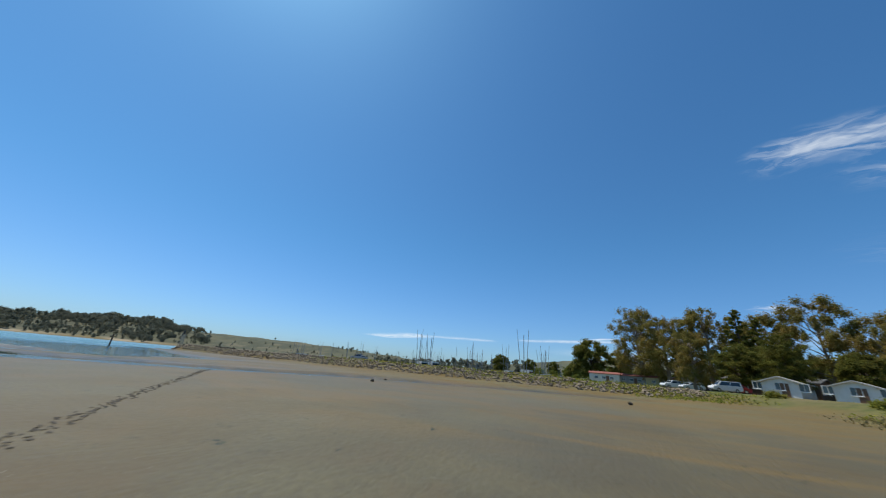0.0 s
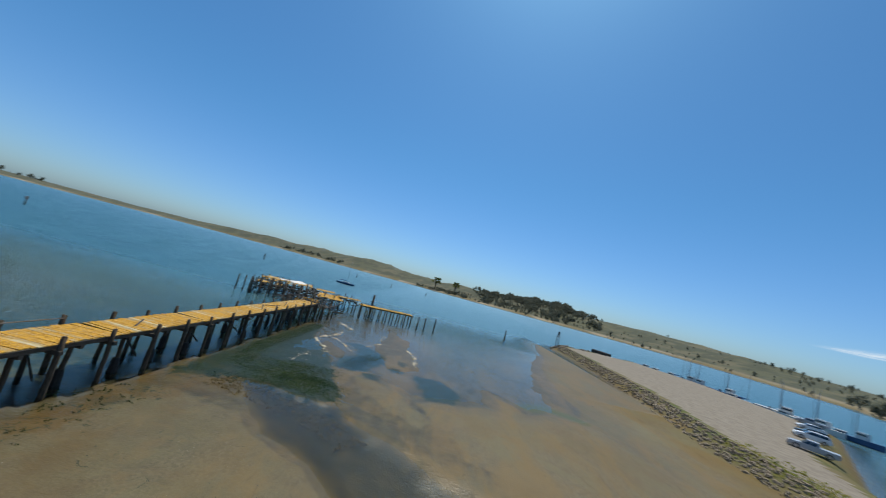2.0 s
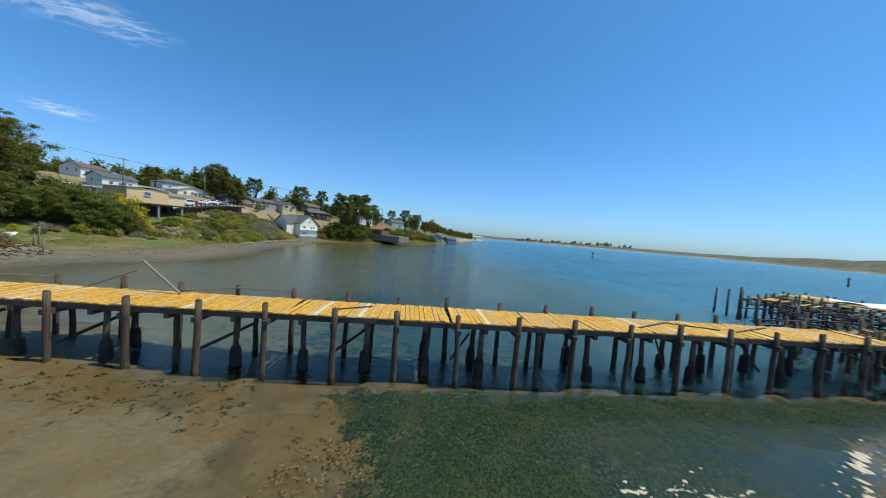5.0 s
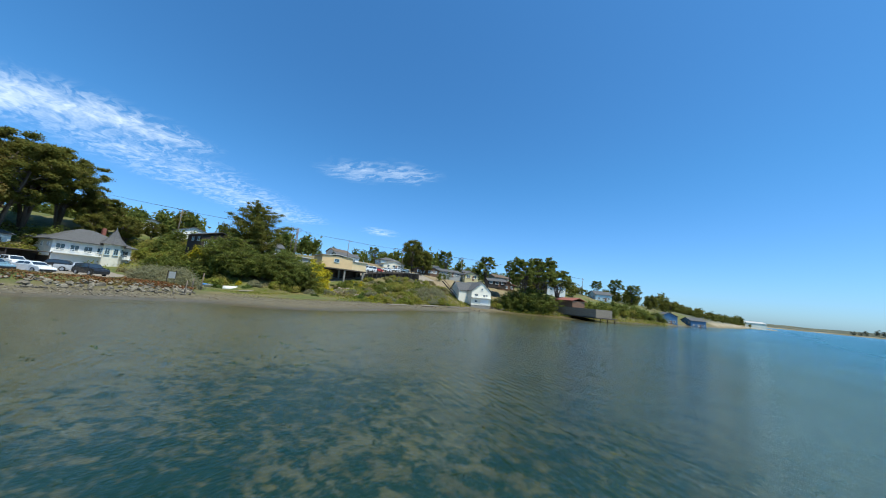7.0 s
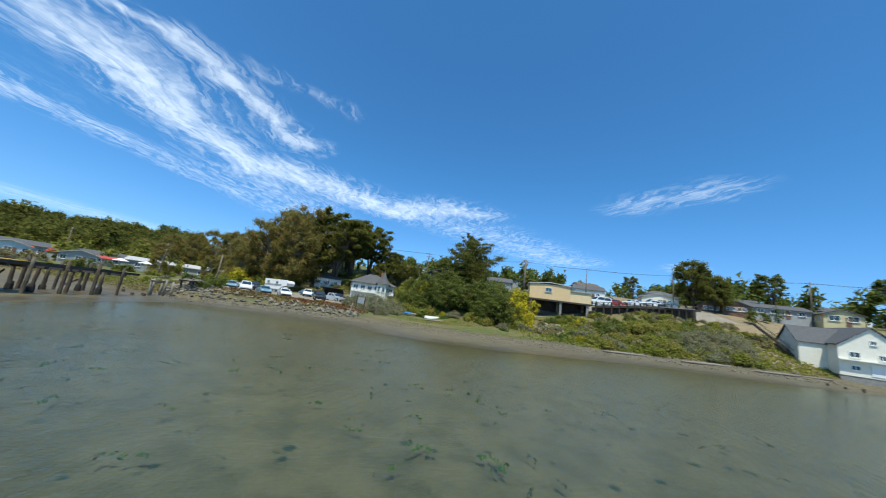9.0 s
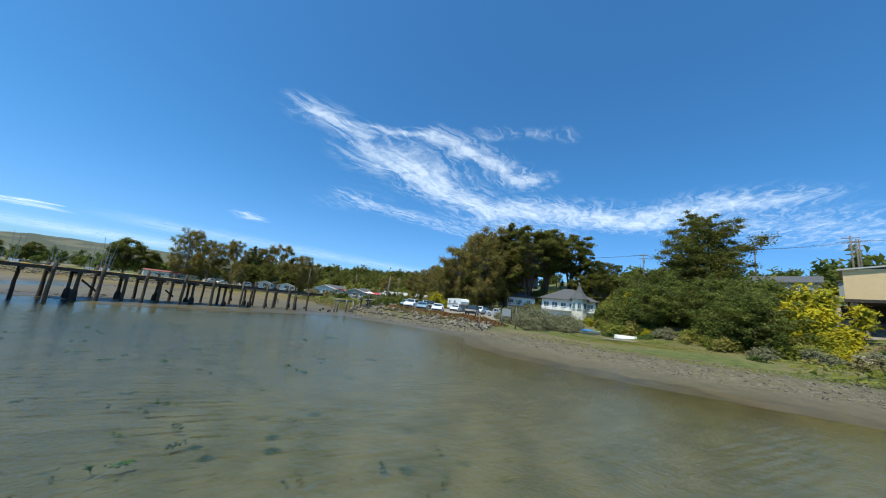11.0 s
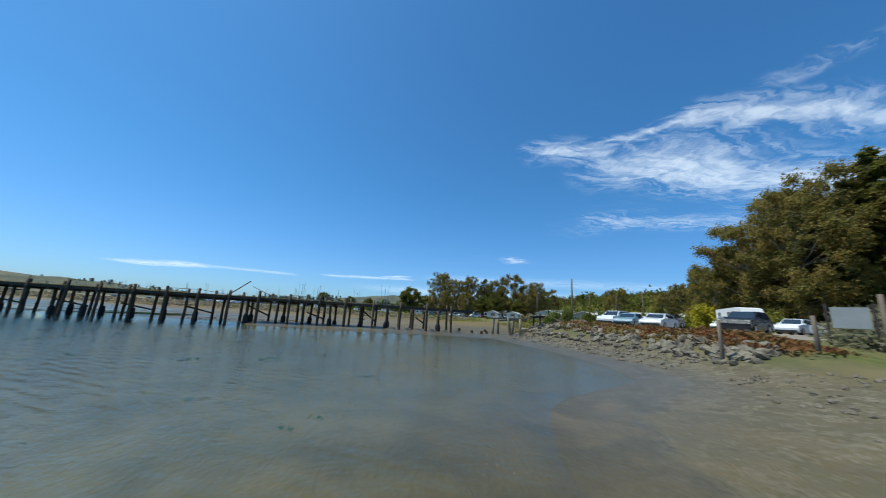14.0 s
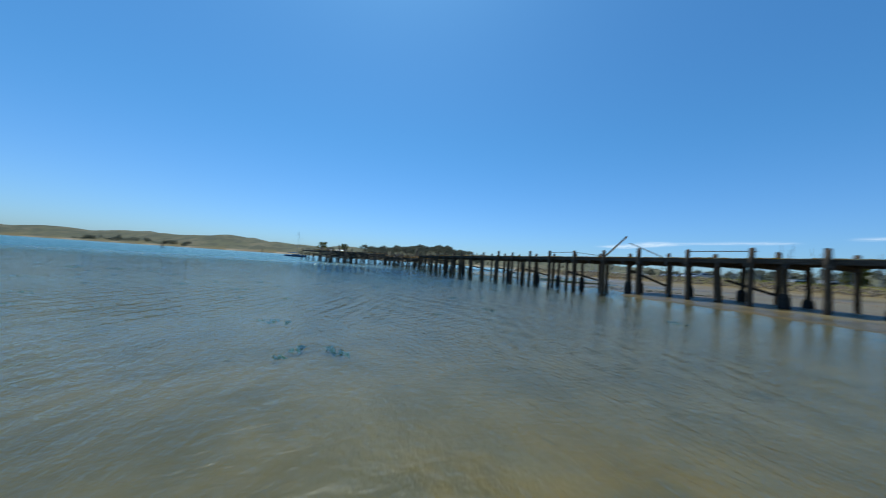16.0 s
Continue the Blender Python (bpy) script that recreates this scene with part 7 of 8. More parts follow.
for x, y in ((42, 30), (46, 27)):
    um = thing("parasol", pose(x, y, gz(x, y)), "white parasol on a pole", "parasol")
    part("canopy", Solid().add([(0, 0, 3.1)] + [(math.cos(k) * 1.7, math.sin(k) * 1.7, 2.4) for k in np.arange(0, 6.28, 0.785)], [(0, 1 + k, 1 + (k + 1) % 8) for k in range(8)]), WHITE, um)
    part("pole", Solid().tube([(0, 0, 0), (0, 0, 3.0)], [0.04, 0.04], 6), STEEL, um)


# grey willows on the bluff, green growth behind the boathouse, slumped pale rubble below the stilts
for x, y, rz, sc in ((7.5, -93, 20, 0.62), (6, -97.5, 100, 0.8), (7.5, -102, 170, 0.75), (4.5, -104.5, 240, 0.85)):
    copy_at(GREYBUSH, x, y, rz, sc)
for i, (x, y) in enumerate(((-4, -135), (-7, -137), (-1.5, -136.5), (-9, -139.5), (-5, -139), (-11, -143), (2, -133), (4.5, -131), (-8, -143))):
    copy_at((SHRUB_A, SHRUB_E, SHRUB_B)[i % 3], x, y, i * 71, (1.0, 1.5, 0.8)[i % 3])
# low garden shrubs and the drive beside the white house
for x, y, s, pick in ((49.5, -38.5, 0.6, SHRUB_E), (47, -36, 0.55, TANBUSH), (45, -33, 0.5, SHRUB_E), (48.5, -41, 0.7, SHRUB_A), (52, -43, 0.9, SHRUB_B), (55, -46, 1.1, SHRUB_A), (50, -46.5, 1.0, SHRUB_B), (60, -43, 1.2, SHRUB_A),
                      (43, -41, 0.6, SHRUB_D), (41, -44, 0.8, SHRUB_A), (37, -45.5, 0.7, SHRUB_A), (33.5, -47.5, 0.6, SHRUB_E), (15, -63.5, 0.75, SHRUB_C), (12, -66.5, 0.7, SHRUB_C), (17, -60, 0.75, SHRUB_A), (11, -62, 0.5, SHRUB_E), (13.5, -68, 0.45, SHRUB_D), (9.5, -68.5, 0.6, TANBUSH), (20, -57.5, 0.8, SHRUB_A), (24, -54.5, 0.8, SHRUB_C), (16.5, -66, 0.9, SHRUB_A), (29, -52, 0.6, SHRUB_E), (13, -70.5, 0.6, SHRUB_C), (16, -72, 0.5, SHRUB_E)):
    copy_at(pick, x, y, (x * 53 + y * 29) % 360, s)


# ---- poles and wires ----
def utility_pole(x, y, top, arms=1, label="brown timber utility pole with crossarm and wires"):
    z = gz(x, y)
    t = thing("utility_pole", pose(x, y, z), label, "pole")
    h = top - z
    part("pole", Solid().tube([(0, 0, -0.5), (0.03, 0, h * 0.5), (0, 0, h)], [0.17, 0.15, 0.11], 8), POLEWOOD, t, smooth=True)
    for i in range(arms):
        part("crossarm", Solid().beam((-0.25, -1.1, h - 0.5 - i * 0.9), (0.25, 1.1, h - 0.5 - i * 0.9), 0.1, 0.12), POLEWOOD, t)
        for k in (-1, -0.35, 0.35, 1):
            part("insulator", Solid().tube([(0.22 * k, k, h - 0.45 - i * 0.9), (0.22 * k, k, h - 0.28 - i * 0.9)], [0.05, 0.03], 6), GREY, t)
    if arms > 1:
        part("transformer", Solid().tube([(0.35, 0, h - 2.6), (0.35, 0, h - 1.7)], [0.24, 0.24], 10), STEEL, t)
    return t


poles = [(92, -20, 27), (66, -50, 23.2), (66, -72, 24.5), (62, -86, 25.2), (52, -104, 24), (40, -126, 24), (22, -150, 24), (0, -182, 24), (-24, -214, 22)]
for i, (x, y, top) in enumerate(poles):
    utility_pole(x, y, top, 1 + i % 2)
utility_pole(70, -89, 27), utility_pole(58, -84, 25, 2)
single_pole = thing("timber_pole", pose(10.2, -10.2, gz(10.2, -10.2)), "bare weathered timber pole beside the parking place", "pole")
part("pole", Solid().tube([(0, 0, -0.4), (0.03, 0.02, 3), (0, 0, 5.7)], [0.14, 0.12, 0.10], 9), POLEWOOD, single_pole, smooth=True)
for (x0, y0, z0), (x1, y1, z1) in zip(poles, poles[1:]):
    wires = thing("power_line", pose(0, 0, 0), "thin dark power lines between the poles", "cable")
    for k in (-1, 0, 1):
        p = []
        for i in range(9):
            f = i / 8
            p.append((x0 + (x1 - x0) * f, y0 + (y1 - y0) * f + k, z0 - 0.35 + (z1 - z0) * f - 1.6 * f * (1 - f)))
        part("wire", Solid().tube(p, [0.018] * 9, 4), DARKWOOD, wires)
utility_pole(60, 60, 13, 1), utility_pole(48, 78, 13, 1), utility_pole(56, 30, 12, 1)


# ---- vehicles ----
def wheel(parent, x, y, r):
    t = part("wheel", Solid().tube([(0, -0.11, 0), (0, 0.11, 0)], [r, r], 16), TYRE, parent, m=pose(x, y, r))
    part("rim", Solid().tube([(0, -0.12, 0), (0, 0.12, 0)], [r * 0.62, r * 0.62], 12), RIM, t)


def shell(profile, half, inset, z_belt):
    """A car body: an outline in x, z, drawn in towards the roof."""
    s = Solid()
    n = len(profile)
    vs = []
    for sgn in (-1, 1):
        for x, z in profile:
            t = max(0.0, (z - z_belt) / 0.7)
            vs.append((x, sgn * (half - inset * t - (0.06 if z < 0.35 else 0)), z))
    s.add(vs, [tuple(range(n)), tuple(range(2 * n - 1, n - 1, -1))] + [(i, n + i, n + (i + 1) % n, (i + 1) % n) for i in range(n)])
    return s


def car(name, paint, kind, label):
    t = thing(name, pose(0, 0, 0), label, "car")
    if kind == "sedan":
        low = [(-2.3, 0.35), (-2.35, 0.62), (-2.25, 0.9), (-1.5, 1.0), (1.0, 0.98), (2.1, 0.82), (2.3, 0.6), (2.28, 0.32), (1.9, 0.22), (-1.9, 0.22)]
        cab = [(-1.75, 0.98), (-1.1, 1.40), (-0.2, 1.47), (0.45, 1.40), (1.25, 0.96)]
        half, r, wb = 0.9, 0.33, 1.35
    elif kind == "suv":
        low = [(-2.35, 0.4), (-2.4, 0.75), (-2.35, 1.05), (-1.5, 1.12), (1.0, 1.1), (2.2, 0.98), (2.35, 0.7), (2.32, 0.38), (1.9, 0.28), (-1.9, 0.28)]
        cab = [(-2.28, 1.08), (-2.0, 1.66), (-0.8, 1.74), (0.3, 1.70), (1.15, 1.08)]
        half, r, wb = 0.95, 0.37, 1.4
    elif kind == "pickup":
        low = [(-2.7, 0.45), (-2.75, 0.7), (-2.7, 1.12), (-0.75, 1.12), (-0.6, 1.08), (1.4, 1.08), (2.5, 1.0), (2.7, 0.75), (2.65, 0.42), (2.2, 0.3), (-2.3, 0.3)]
        cab = [(-0.72, 1.08), (-0.6, 1.72), (0.6, 1.74), (1.35, 1.06)]
        half, r, wb = 0.96, 0.4, 1.7
    else:
        low = [(-2.6, 0.4), (-2.62, 1.2), (1.5, 1.2), (2.3, 1.0), (2.5, 0.7), (2.45, 0.36), (2.0, 0.26), (-2.2, 0.26)]
        cab = [(-2.6, 1.18), (-2.5, 1.98), (-1.5, 2.05), (0.8, 2.02), (1.75, 1.15)]
        half, r, wb = 0.98, 0.36, 1.6
    part("body", shell(low, half, 0.05, 0.7), paint, t)
    z0, z1 = cab[0][1], max(z for x, z in cab)
    part("cabin", shell(cab, half - 0.06, 0.2, z0), paint, t)

    def wide(z):
        return half - 0.06 - 0.2 * max(0.0, (z - z0) / 0.7)

    for name, p, e in (("rear_window", cab[0], cab[1]), ("windscreen", cab[-1], cab[-2])):
        out = -0.02 if name == "rear_window" else 0.02
        vs = []
        for f in (0.12, 0.9):
            x, z = p[0] + (e[0] - p[0]) * f + out, p[1] + (e[1] - p[1]) * f + 0.015
            vs += [(x, -wide(z) * 0.9, z), (x, wide(z) * 0.9, z)]
        vs += [(x - out, y, z - 0.02) for x, y, z in vs]
        part(name, Solid().add(vs, [(0, 1, 3, 2), (4, 6, 7, 5), (0, 4, 5, 1), (2, 3, 7, 6), (0, 2, 6, 4), (1, 5, 7, 3)]), CARGLASS, t)
    xa, xb, za, zb = cab[0][0] + 0.3, cab[-1][0] - 0.3, z0 + 0.06, z1 - 0.13
    ua, ub = cab[1][0] + 0.12, cab[-2][0] - 0.05
    xm = (xa + xb) / 2
    um = (ua + ub) / 2
    for sg in (-1, 1):
        for x0, x1, u0, u1 in ((xa, xm - 0.04, ua, um - 0.04), (xm + 0.04, xb, um + 0.04, ub)):
            vs = [(x0, sg * (wide(za) + 0.012), za), (x1, sg * (wide(za) + 0.012), za), (u1, sg * (wide(zb) + 0.012), zb), (u0, sg * (wide(zb) + 0.012), zb)]
            vs += [(x, y - sg * 0.03, z) for x, y, z in vs]
            part("side_window", Solid().add(vs, [(0, 1, 2, 3), (7, 6, 5, 4), (0, 4, 5, 1), (1, 5, 6, 2), (2, 6, 7, 3), (3, 7, 4, 0)]), CARGLASS, t)
        part("mirror", Solid().box((0.1, 0.2, 0.14), pose(cab[-1][0] - 0.25, sg * (half + 0.06), z0 + 0.02)), paint, t)
    for x in (-wb, wb):
        for y in (-half + 0.1, half - 0.1):
            wheel(t, x, y, r)
    for y in (-half * 0.7, half * 0.7):
        part("headlight", Solid().box((0.1, 0.34, 0.14), pose(low[5][0] + 0.02 if kind != "van" else 2.38, y, 0.66)), LENS, t)
        part("tail_light", Solid().box((0.1, 0.3, 0.2), pose(low[1][0] + 0.02, y, 0.72)), REDLIGHT, t)
    part("bumper", Solid().box((0.18, half * 1.8, 0.2), pose(low[-3][0] - 0.02, 0, 0.3)), TYRE, t)
    return t


def paint(name, col):
    return plain(name, col, 0.25, 0.04, 1.0, bump=0.02, spec=0.6)


P_WHITE, P_BLUE, P_BLACK, P_SILVER, P_RED = paint("car_white", (0.75, 0.76, 0.76)), paint("car_blue", (0.16, 0.27, 0.33)), paint("car_black", (0.02, 0.022, 0.025)), paint("car_silver", (0.42, 0.43, 0.44)), paint("car_red", (0.38, 0.03, 0.03))
WCAR, BCAR = car("car", P_WHITE, "sedan", "white parked saloon car"), car("car", P_BLUE, "sedan", "blue-grey parked saloon car")
BSUV, WSUV = car("car", P_BLACK, "suv", "black parked sport utility car"), car("car", P_WHITE, "suv", "white parked sport utility car")
PICK, VAN = car("pickup_truck", P_SILVER, "pickup", "silver parked pickup truck"), car("van", P_WHITE, "van", "white parked van by the beach")
RCAR = car("car", P_RED, "sedan", "red parked saloon car")
drop_at(BCAR, 12.6, -17.2, 212, 1, 0), drop_at(WCAR, 12.9, -20.6, 208, 1, 0), drop_at(WSUV, 13.6, -13.6, 205, 1, 0), drop_at(BSUV, 15.6, -26.2, 200, 1, 0), drop_at(PICK, 26, -26.5, 250, 1, 0), drop_at(VAN, 20.0, 74, 195, 0.85, 0)
copy_at(BCAR, 17, -9.5, 205, 1, 0), copy_at(BSUV, 24, -10.5, 205, 1, 0), copy_at(WCAR, 27, -15.5, 200, 1, 0), copy_at(WSUV, 30, -20, 195, 1, 0), copy_at(BCAR, 34, -19, 236, 1, 0), copy_at(PICK, 24, -9, 230, 1, 0), copy_at(BSUV, 36, -26, 250, 1, 0)
drop_at(RCAR, 23.4, -93.5, 90, 1, 0)
RCAR.location.z = 10.17
copy_at(VAN, 22.8, -89.5, 92, 1, 0, None, 9.7), copy_at(WCAR, 23.4, -98.6, 90, 1, 0, None, 10.75), copy_at(WSUV, 22.6, -103, 95, 1, 0, None, 11.08), copy_at(BCAR, 21.6, -106.8, 110, 1, 0, None, 11.3), copy_at(RCAR, 22.6, 79, 200, 1, 0), copy_at(WSUV, 16, 95, 205, 1, 0), copy_at(WCAR, 19, 92, 200, 1, 0)
for i, (x, y) in enumerate([(-61.5 - 40 * k, 77.1 + 49 * k) for k in (0.08, 0.34, 0.42, 0.66, 0.9)]):
    copy_at((PICK, WSUV, BSUV, WCAR)[i % 4], x, y, 219 + (i * 37) % 14, 1, 0)

camper = thing("camper_trailer", pose(32.5, -12.5, gz(32.5, -12.5), 0, 0, 238), "white fifth-wheel camper trailer with grey stripes", "camper")
part("body", Solid().prism([(-4.5, 0.7), (-4.6, 3.4), (2.9, 3.5), (4.2, 3.3), (4.5, 2.7), (4.3, 2.0), (2.6, 1.7), (2.4, 0.7)], -1.25, 1.25), WHITE, camper)
part("stripe", Solid().prism([(-4.52, 1.5), (-4.52, 2.0), (2.4, 2.3), (2.4, 1.7)], -1.27, 1.27), GREY, camper)
part("skirt", Solid().box((6.6, 2.3, 0.4), pose(-1, 0, 0.4)), GREY, camper)
for x in (-2.2, -1.2):
    for y in (-1.05, 1.05):
        wheel(camper, x, y, 0.38)
for x in (-3, 0.5):
    for sg in (-1, 1):
        window(camper, 0.9, 0.6, pose(x, sg * 1.29, 2.3, 0, 0, 0 if sg < 0 else 180), GREY)
part("jack", Solid().box((0.12, 1.2, 1.8), pose(3.4, 0, 0)), STEEL, camper)
camper.scale = (0.85, 0.85, 0.85)
panel = thing("notice_panel", pose(11.2, -34.6, gz(11.2, -34.6), 0, 0, 215 + 90), "grey framed panel on posts at the beach path", "sign")
part("board", Solid().box((1.3, 0.08, 1.1), pose(0, 0, 1.0)), GREY, panel)
for a in (-0.8, 0.8):
    part("post", Solid().box((0.1, 0.1, 2.4), pose(a, 0.06, -0.1)), DARKWOOD, panel)
for x, y, h in ((3.4, -34.2, 2.1), (6.4, -36.0, 1.7), (7.5, -37.6, 2.9)):
    single("timber_post", Solid().tube([(0, 0, -0.5), (0.03, 0, h * 0.5), (0, 0.02, h)], [0.1, 0.09, 0.08], 8), POLEWOOD, "weathered post standing at the top of the beach", "post", pose(x, y, gz(x, y), 2, -1.5, 0), smooth=True)


# ---- boats ----
def hull(L, B, H, draft=0.35):
    s = Solid()
    n = 9
    for i in range(n):
        f = i / (n - 1)
        b = B / 2 * (1 - max(0, (f - 0.45) / 0.55) ** 2.2) * (0.82 + 0.18 * min(1, f / 0.3))
        sh = H * (1 + 0.22 * f * f)
        x = (f - 0.5) * L
        s.v += [(x, -max(b, 0.03), sh), (x, -max(b * 0.86, 0.02), 0.25), (x * 0.96, 0, -draft), (x, max(b * 0.86, 0.02), 0.25), (x, max(b, 0.03), sh)]
    for i in range(n - 1):
        s.f += [(i * 5 + k, i * 5 + 5 + k, i * 5 + 6 + k, i * 5 + 1 + k) for k in range(4)] + [(i * 5 + 4, i * 5 + 9, i * 5 + 5, i * 5)]
    s.f.append((0, 1, 2, 3, 4))
    return s


def sailboat(L, paint, label):
    t = thing("sailboat", pose(0, 0, 0), label, "boat")
    part("hull", hull(L, L * 0.3, 0.95), paint, t)
    part("cabin", Solid().box((L * 0.36, L * 0.18, 0.5), pose(0.2, 0, 0.95), 0.86), HULL, t)
    part("cabin_glass", Solid().box((L * 0.28, L * 0.183, 0.16), pose(0.2, 0, 1.14), 0.98), CARGLASS, t)
    part("mast", Solid().tube([(0.5, 0, 0.9), (0.5, 0, L * 1.25)], [0.09, 0.06], 6), STEEL, t)
    part("boom", Solid().tube([(0.45, 0, 2.0), (-L * 0.38, 0, 1.95)], [0.06, 0.05], 6), STEEL, t)
    part("furled_sail", Solid().tube([(0.4, 0, 2.14), (-L * 0.2, 0, 2.2), (-L * 0.36, 0, 2.1)], [0.12, 0.16, 0.09], 7), BLUECLOTH, t)
    for a in (-1, 1):
        part("stay", Solid().tube([(a * L * 0.48, 0, 1.0), (0.5, 0, L * 1.2)], [0.015, 0.015], 4), STEEL, t)
    return t


def motorboat(L, paint, label):
    t = thing("motor_boat", pose(0, 0, 0), label, "boat")
    part("hull", hull(L, L * 0.34, 1.1), paint, t)
    part("cabin", Solid().box((L * 0.34, L * 0.24, 1.2), pose(0.3, 0, 1.0), 0.85), HULL, t)
    part("cabin_glass", Solid().box((L * 0.3, L * 0.235, 0.4), pose(0.3, 0, 1.55), 0.96), CARGLASS, t)
    part("roof", Solid().box((L * 0.42, L * 0.26, 0.08), pose(0.2, 0, 2.2)), HULL, t)
    part("aerial", Solid().tube([(0.2, 0.3, 2.2), (0.1, 0.3, 4.4)], [0.03, 0.015], 5), STEEL, t)
    return t


def trawler(L, paint, label):
    t = thing("fishing_boat", pose(0, 0, 0), label, "boat")
    part("hull", hull(L, L * 0.3, 1.5, 0.6), paint, t)
    part("wheelhouse", Solid().box((L * 0.2, L * 0.18, 2.2), pose(L * 0.12, 0, 1.4), 0.92), HULL, t)
    part("wheelhouse_glass", Solid().box((L * 0.19, L * 0.178, 0.55), pose(L * 0.12, 0, 2.7), 0.97), CARGLASS, t)
    part("mast", Solid().tube([(0, 0, 1.4), (0, 0, L * 0.85)], [0.12, 0.07], 6), STEEL, t)
    for a in (-1, 1):
        part("outrigger", Solid().tube([(-0.2, a * 0.6, 1.8), (-0.6, a * 1.6, L * 0.95)], [0.08, 0.04], 6), STEEL, t)
    part("winch", Solid().tube([(-L * 0.2, -0.5, 1.9), (-L * 0.2, 0.5, 1.9)], [0.35, 0.35], 9), STEEL, t)
    return t


SAIL = sailboat(9, HULL, "white sailboat moored with its sails furled")
SAIL2 = sailboat(11, HULLBLUE, "dark blue sailboat with white cabin, sails furled")
MOTOR = motorboat(7.5, HULL, "white cabin motor boat in the marina")
TRAWL = trawler(14, HULL, "white fishing boat with outriggers in the marina")
TRAWL2 = trawler(12, HULLBLUE, "blue fishing boat with outriggers in the marina")
MOTOR2 = motorboat(6.8, BROWN, "brown-hulled motor boat in the marina")
MOTOR3 = motorboat(6.2, BLUECLOTH, "bright blue motor boat in the marina")
MOTOR2.location, MOTOR2.rotation_euler = (-70, 112, 0), (0, 0, radians(60))
MOTOR3.location, MOTOR3.rotation_euler = (-34, 99, 0), (0, 0, radians(80))
SAIL2.location, SAIL2.rotation_euler = (-198, -32.7, 0), (0, 0, radians(75))
SAIL.location, SAIL.rotation_euler = (-66, 141, 0), (0, 0, radians(70))
MOTOR.location, MOTOR.rotation_euler = (-62, 104, 0), (0, 0, radians(70))
TRAWL.location, TRAWL.rotation_euler = (-50, 92, 0), (0, 0, radians(65))
TRAWL2.location, TRAWL2.rotation_euler = (-42, 84, 0), (0, 0, radians(65))
q = random.Random(5)
dock_lines = [((-50, 96), (-9, 88)), ((-70, 120), (-10, 106)), ((-92, 148), (-12, 128)), ((-112, 180), (-12, 155)), ((-120, 215), (-12, 190))]
for (x0, y0), (x1, y1) in dock_lines:
    dk = thing("floating_dock", pose(0, 0, 0), "long grey floating timber dock with piles", "dock")
    part("deck", Solid().beam((x0, y0, 0.35), (x1, y1, 0.35), 2.2, 0.35), RAIL, dk)
    Ld = math.hypot(x1 - x0, y1 - y0)
    ux, uy = (x1 - x0) / Ld, (y1 - y0) / Ld
    for i in range(int(Ld / 12)):
        part("post", Solid().tube([(x0 + ux * i * 12 + uy * 1.3, y0 + uy * i * 12 - ux * 1.3, -3), (x0 + ux * i * 12 + uy * 1.3, y0 + uy * i * 12 - ux * 1.3, 2.6)], [0.18, 0.16], 7), PILE, dk)
    d = 4.0
    while d < Ld - 4:
        for sgn in (-1, 1):
            if q.random() < 0.5:
                pick = q.choice((SAIL, MOTOR, MOTOR, MOTOR2, MOTOR3, MOTOR, TRAWL2, MOTOR2, SAIL2, TRAWL))
                off = sgn * (6.2 + q.uniform(-.4, .8))
                copy_at(pick, x0 + ux * d + uy * off, y0 + uy * d - ux * off, math.degrees(math.atan2(uy, ux)) + 90 + q.uniform(-5, 5), q.uniform(0.78, 1.05), 0, None, 0.0)
        d += q.uniform(4.6, 6.2)
for i in range(14):  # boats and floats along the far side of the spit
    f = i / 13
    copy_at(q.choice((MOTOR, TRAWL2, TRAWL, SAIL)), -163 + f * 60 + q.uniform(-3, 3), 118 + f * 20 + q.uniform(2, 8), 20 + q.uniform(-15, 15), 0.9, 0, None, 0.0)
for i in range(10):
    copy_at(MOTOR, -560 - i * 25, 420 - i * 30, q.uniform(0, 360), 1.1, 0, None, 0.0)
spitdock = thing("floating_dock", pose(0, 0, 0), "dark dock along the spit's inner side", "dock")
part("deck", Solid().beam((-168, 104, 0.6), (-120, 136, 0.6), 3, 0.8), DARKWOOD, spitdock)
part("shed", Solid().box((7, 4, 4.2), pose(-158, 98, gz(-158, 98) - 0.2, 0, 0, 30)), DARKWOOD, spitdock, "dark timber shed at the spit's end")
# a dinghy under a blue cover, a white skiff and logs on the lawn
dinghy = thing("dinghy", pose(24, -44.0, gz(24, -44.0) + 0.25, 0, 4, 110), "small pale dinghy half under a bright blue cover on the grass", "boat")
dinghy.scale = (0.8, 0.8, 0.8)
part("hull", hull(4.2, 1.7, 0.5, 0.25), HULL, dinghy)
part("cover", Solid().lump((0.35, 0, 0.5), (1.45, 0.8, 0.34), 5, 0.1, 12, 7), BLUECLOTH, dinghy, "bright blue cover", True)
skiff = single("skiff", hull(3.6, 1.2, 0.4, 0.15), HULL, "white upturned skiff on the grass", "boat", pose(24.5, -49.4, gz(24.5, -49.4) + 0.42, 180, 0, 105))


def driftlog(x, y, L, rz, r=0.2, mat=None):
    z = gz(x, y)
    k = random.Random(int(x * 10 + y))
    single("driftwood_log", Solid().tube([(-L / 2, 0, r * 0.6), (-L / 6, k.uniform(-.1, .1), r * 0.8), (L / 5, k.uniform(-.1, .1), r * 0.7), (L / 2, 0, r * 0.7)], [r, r * 1.05, r * 0.9, r * 0.6], 8),
           mat or DRIFT, "bleached driftwood log lying on the beach", "log", pose(x, y, z, 0, 0, rz), smooth=True)


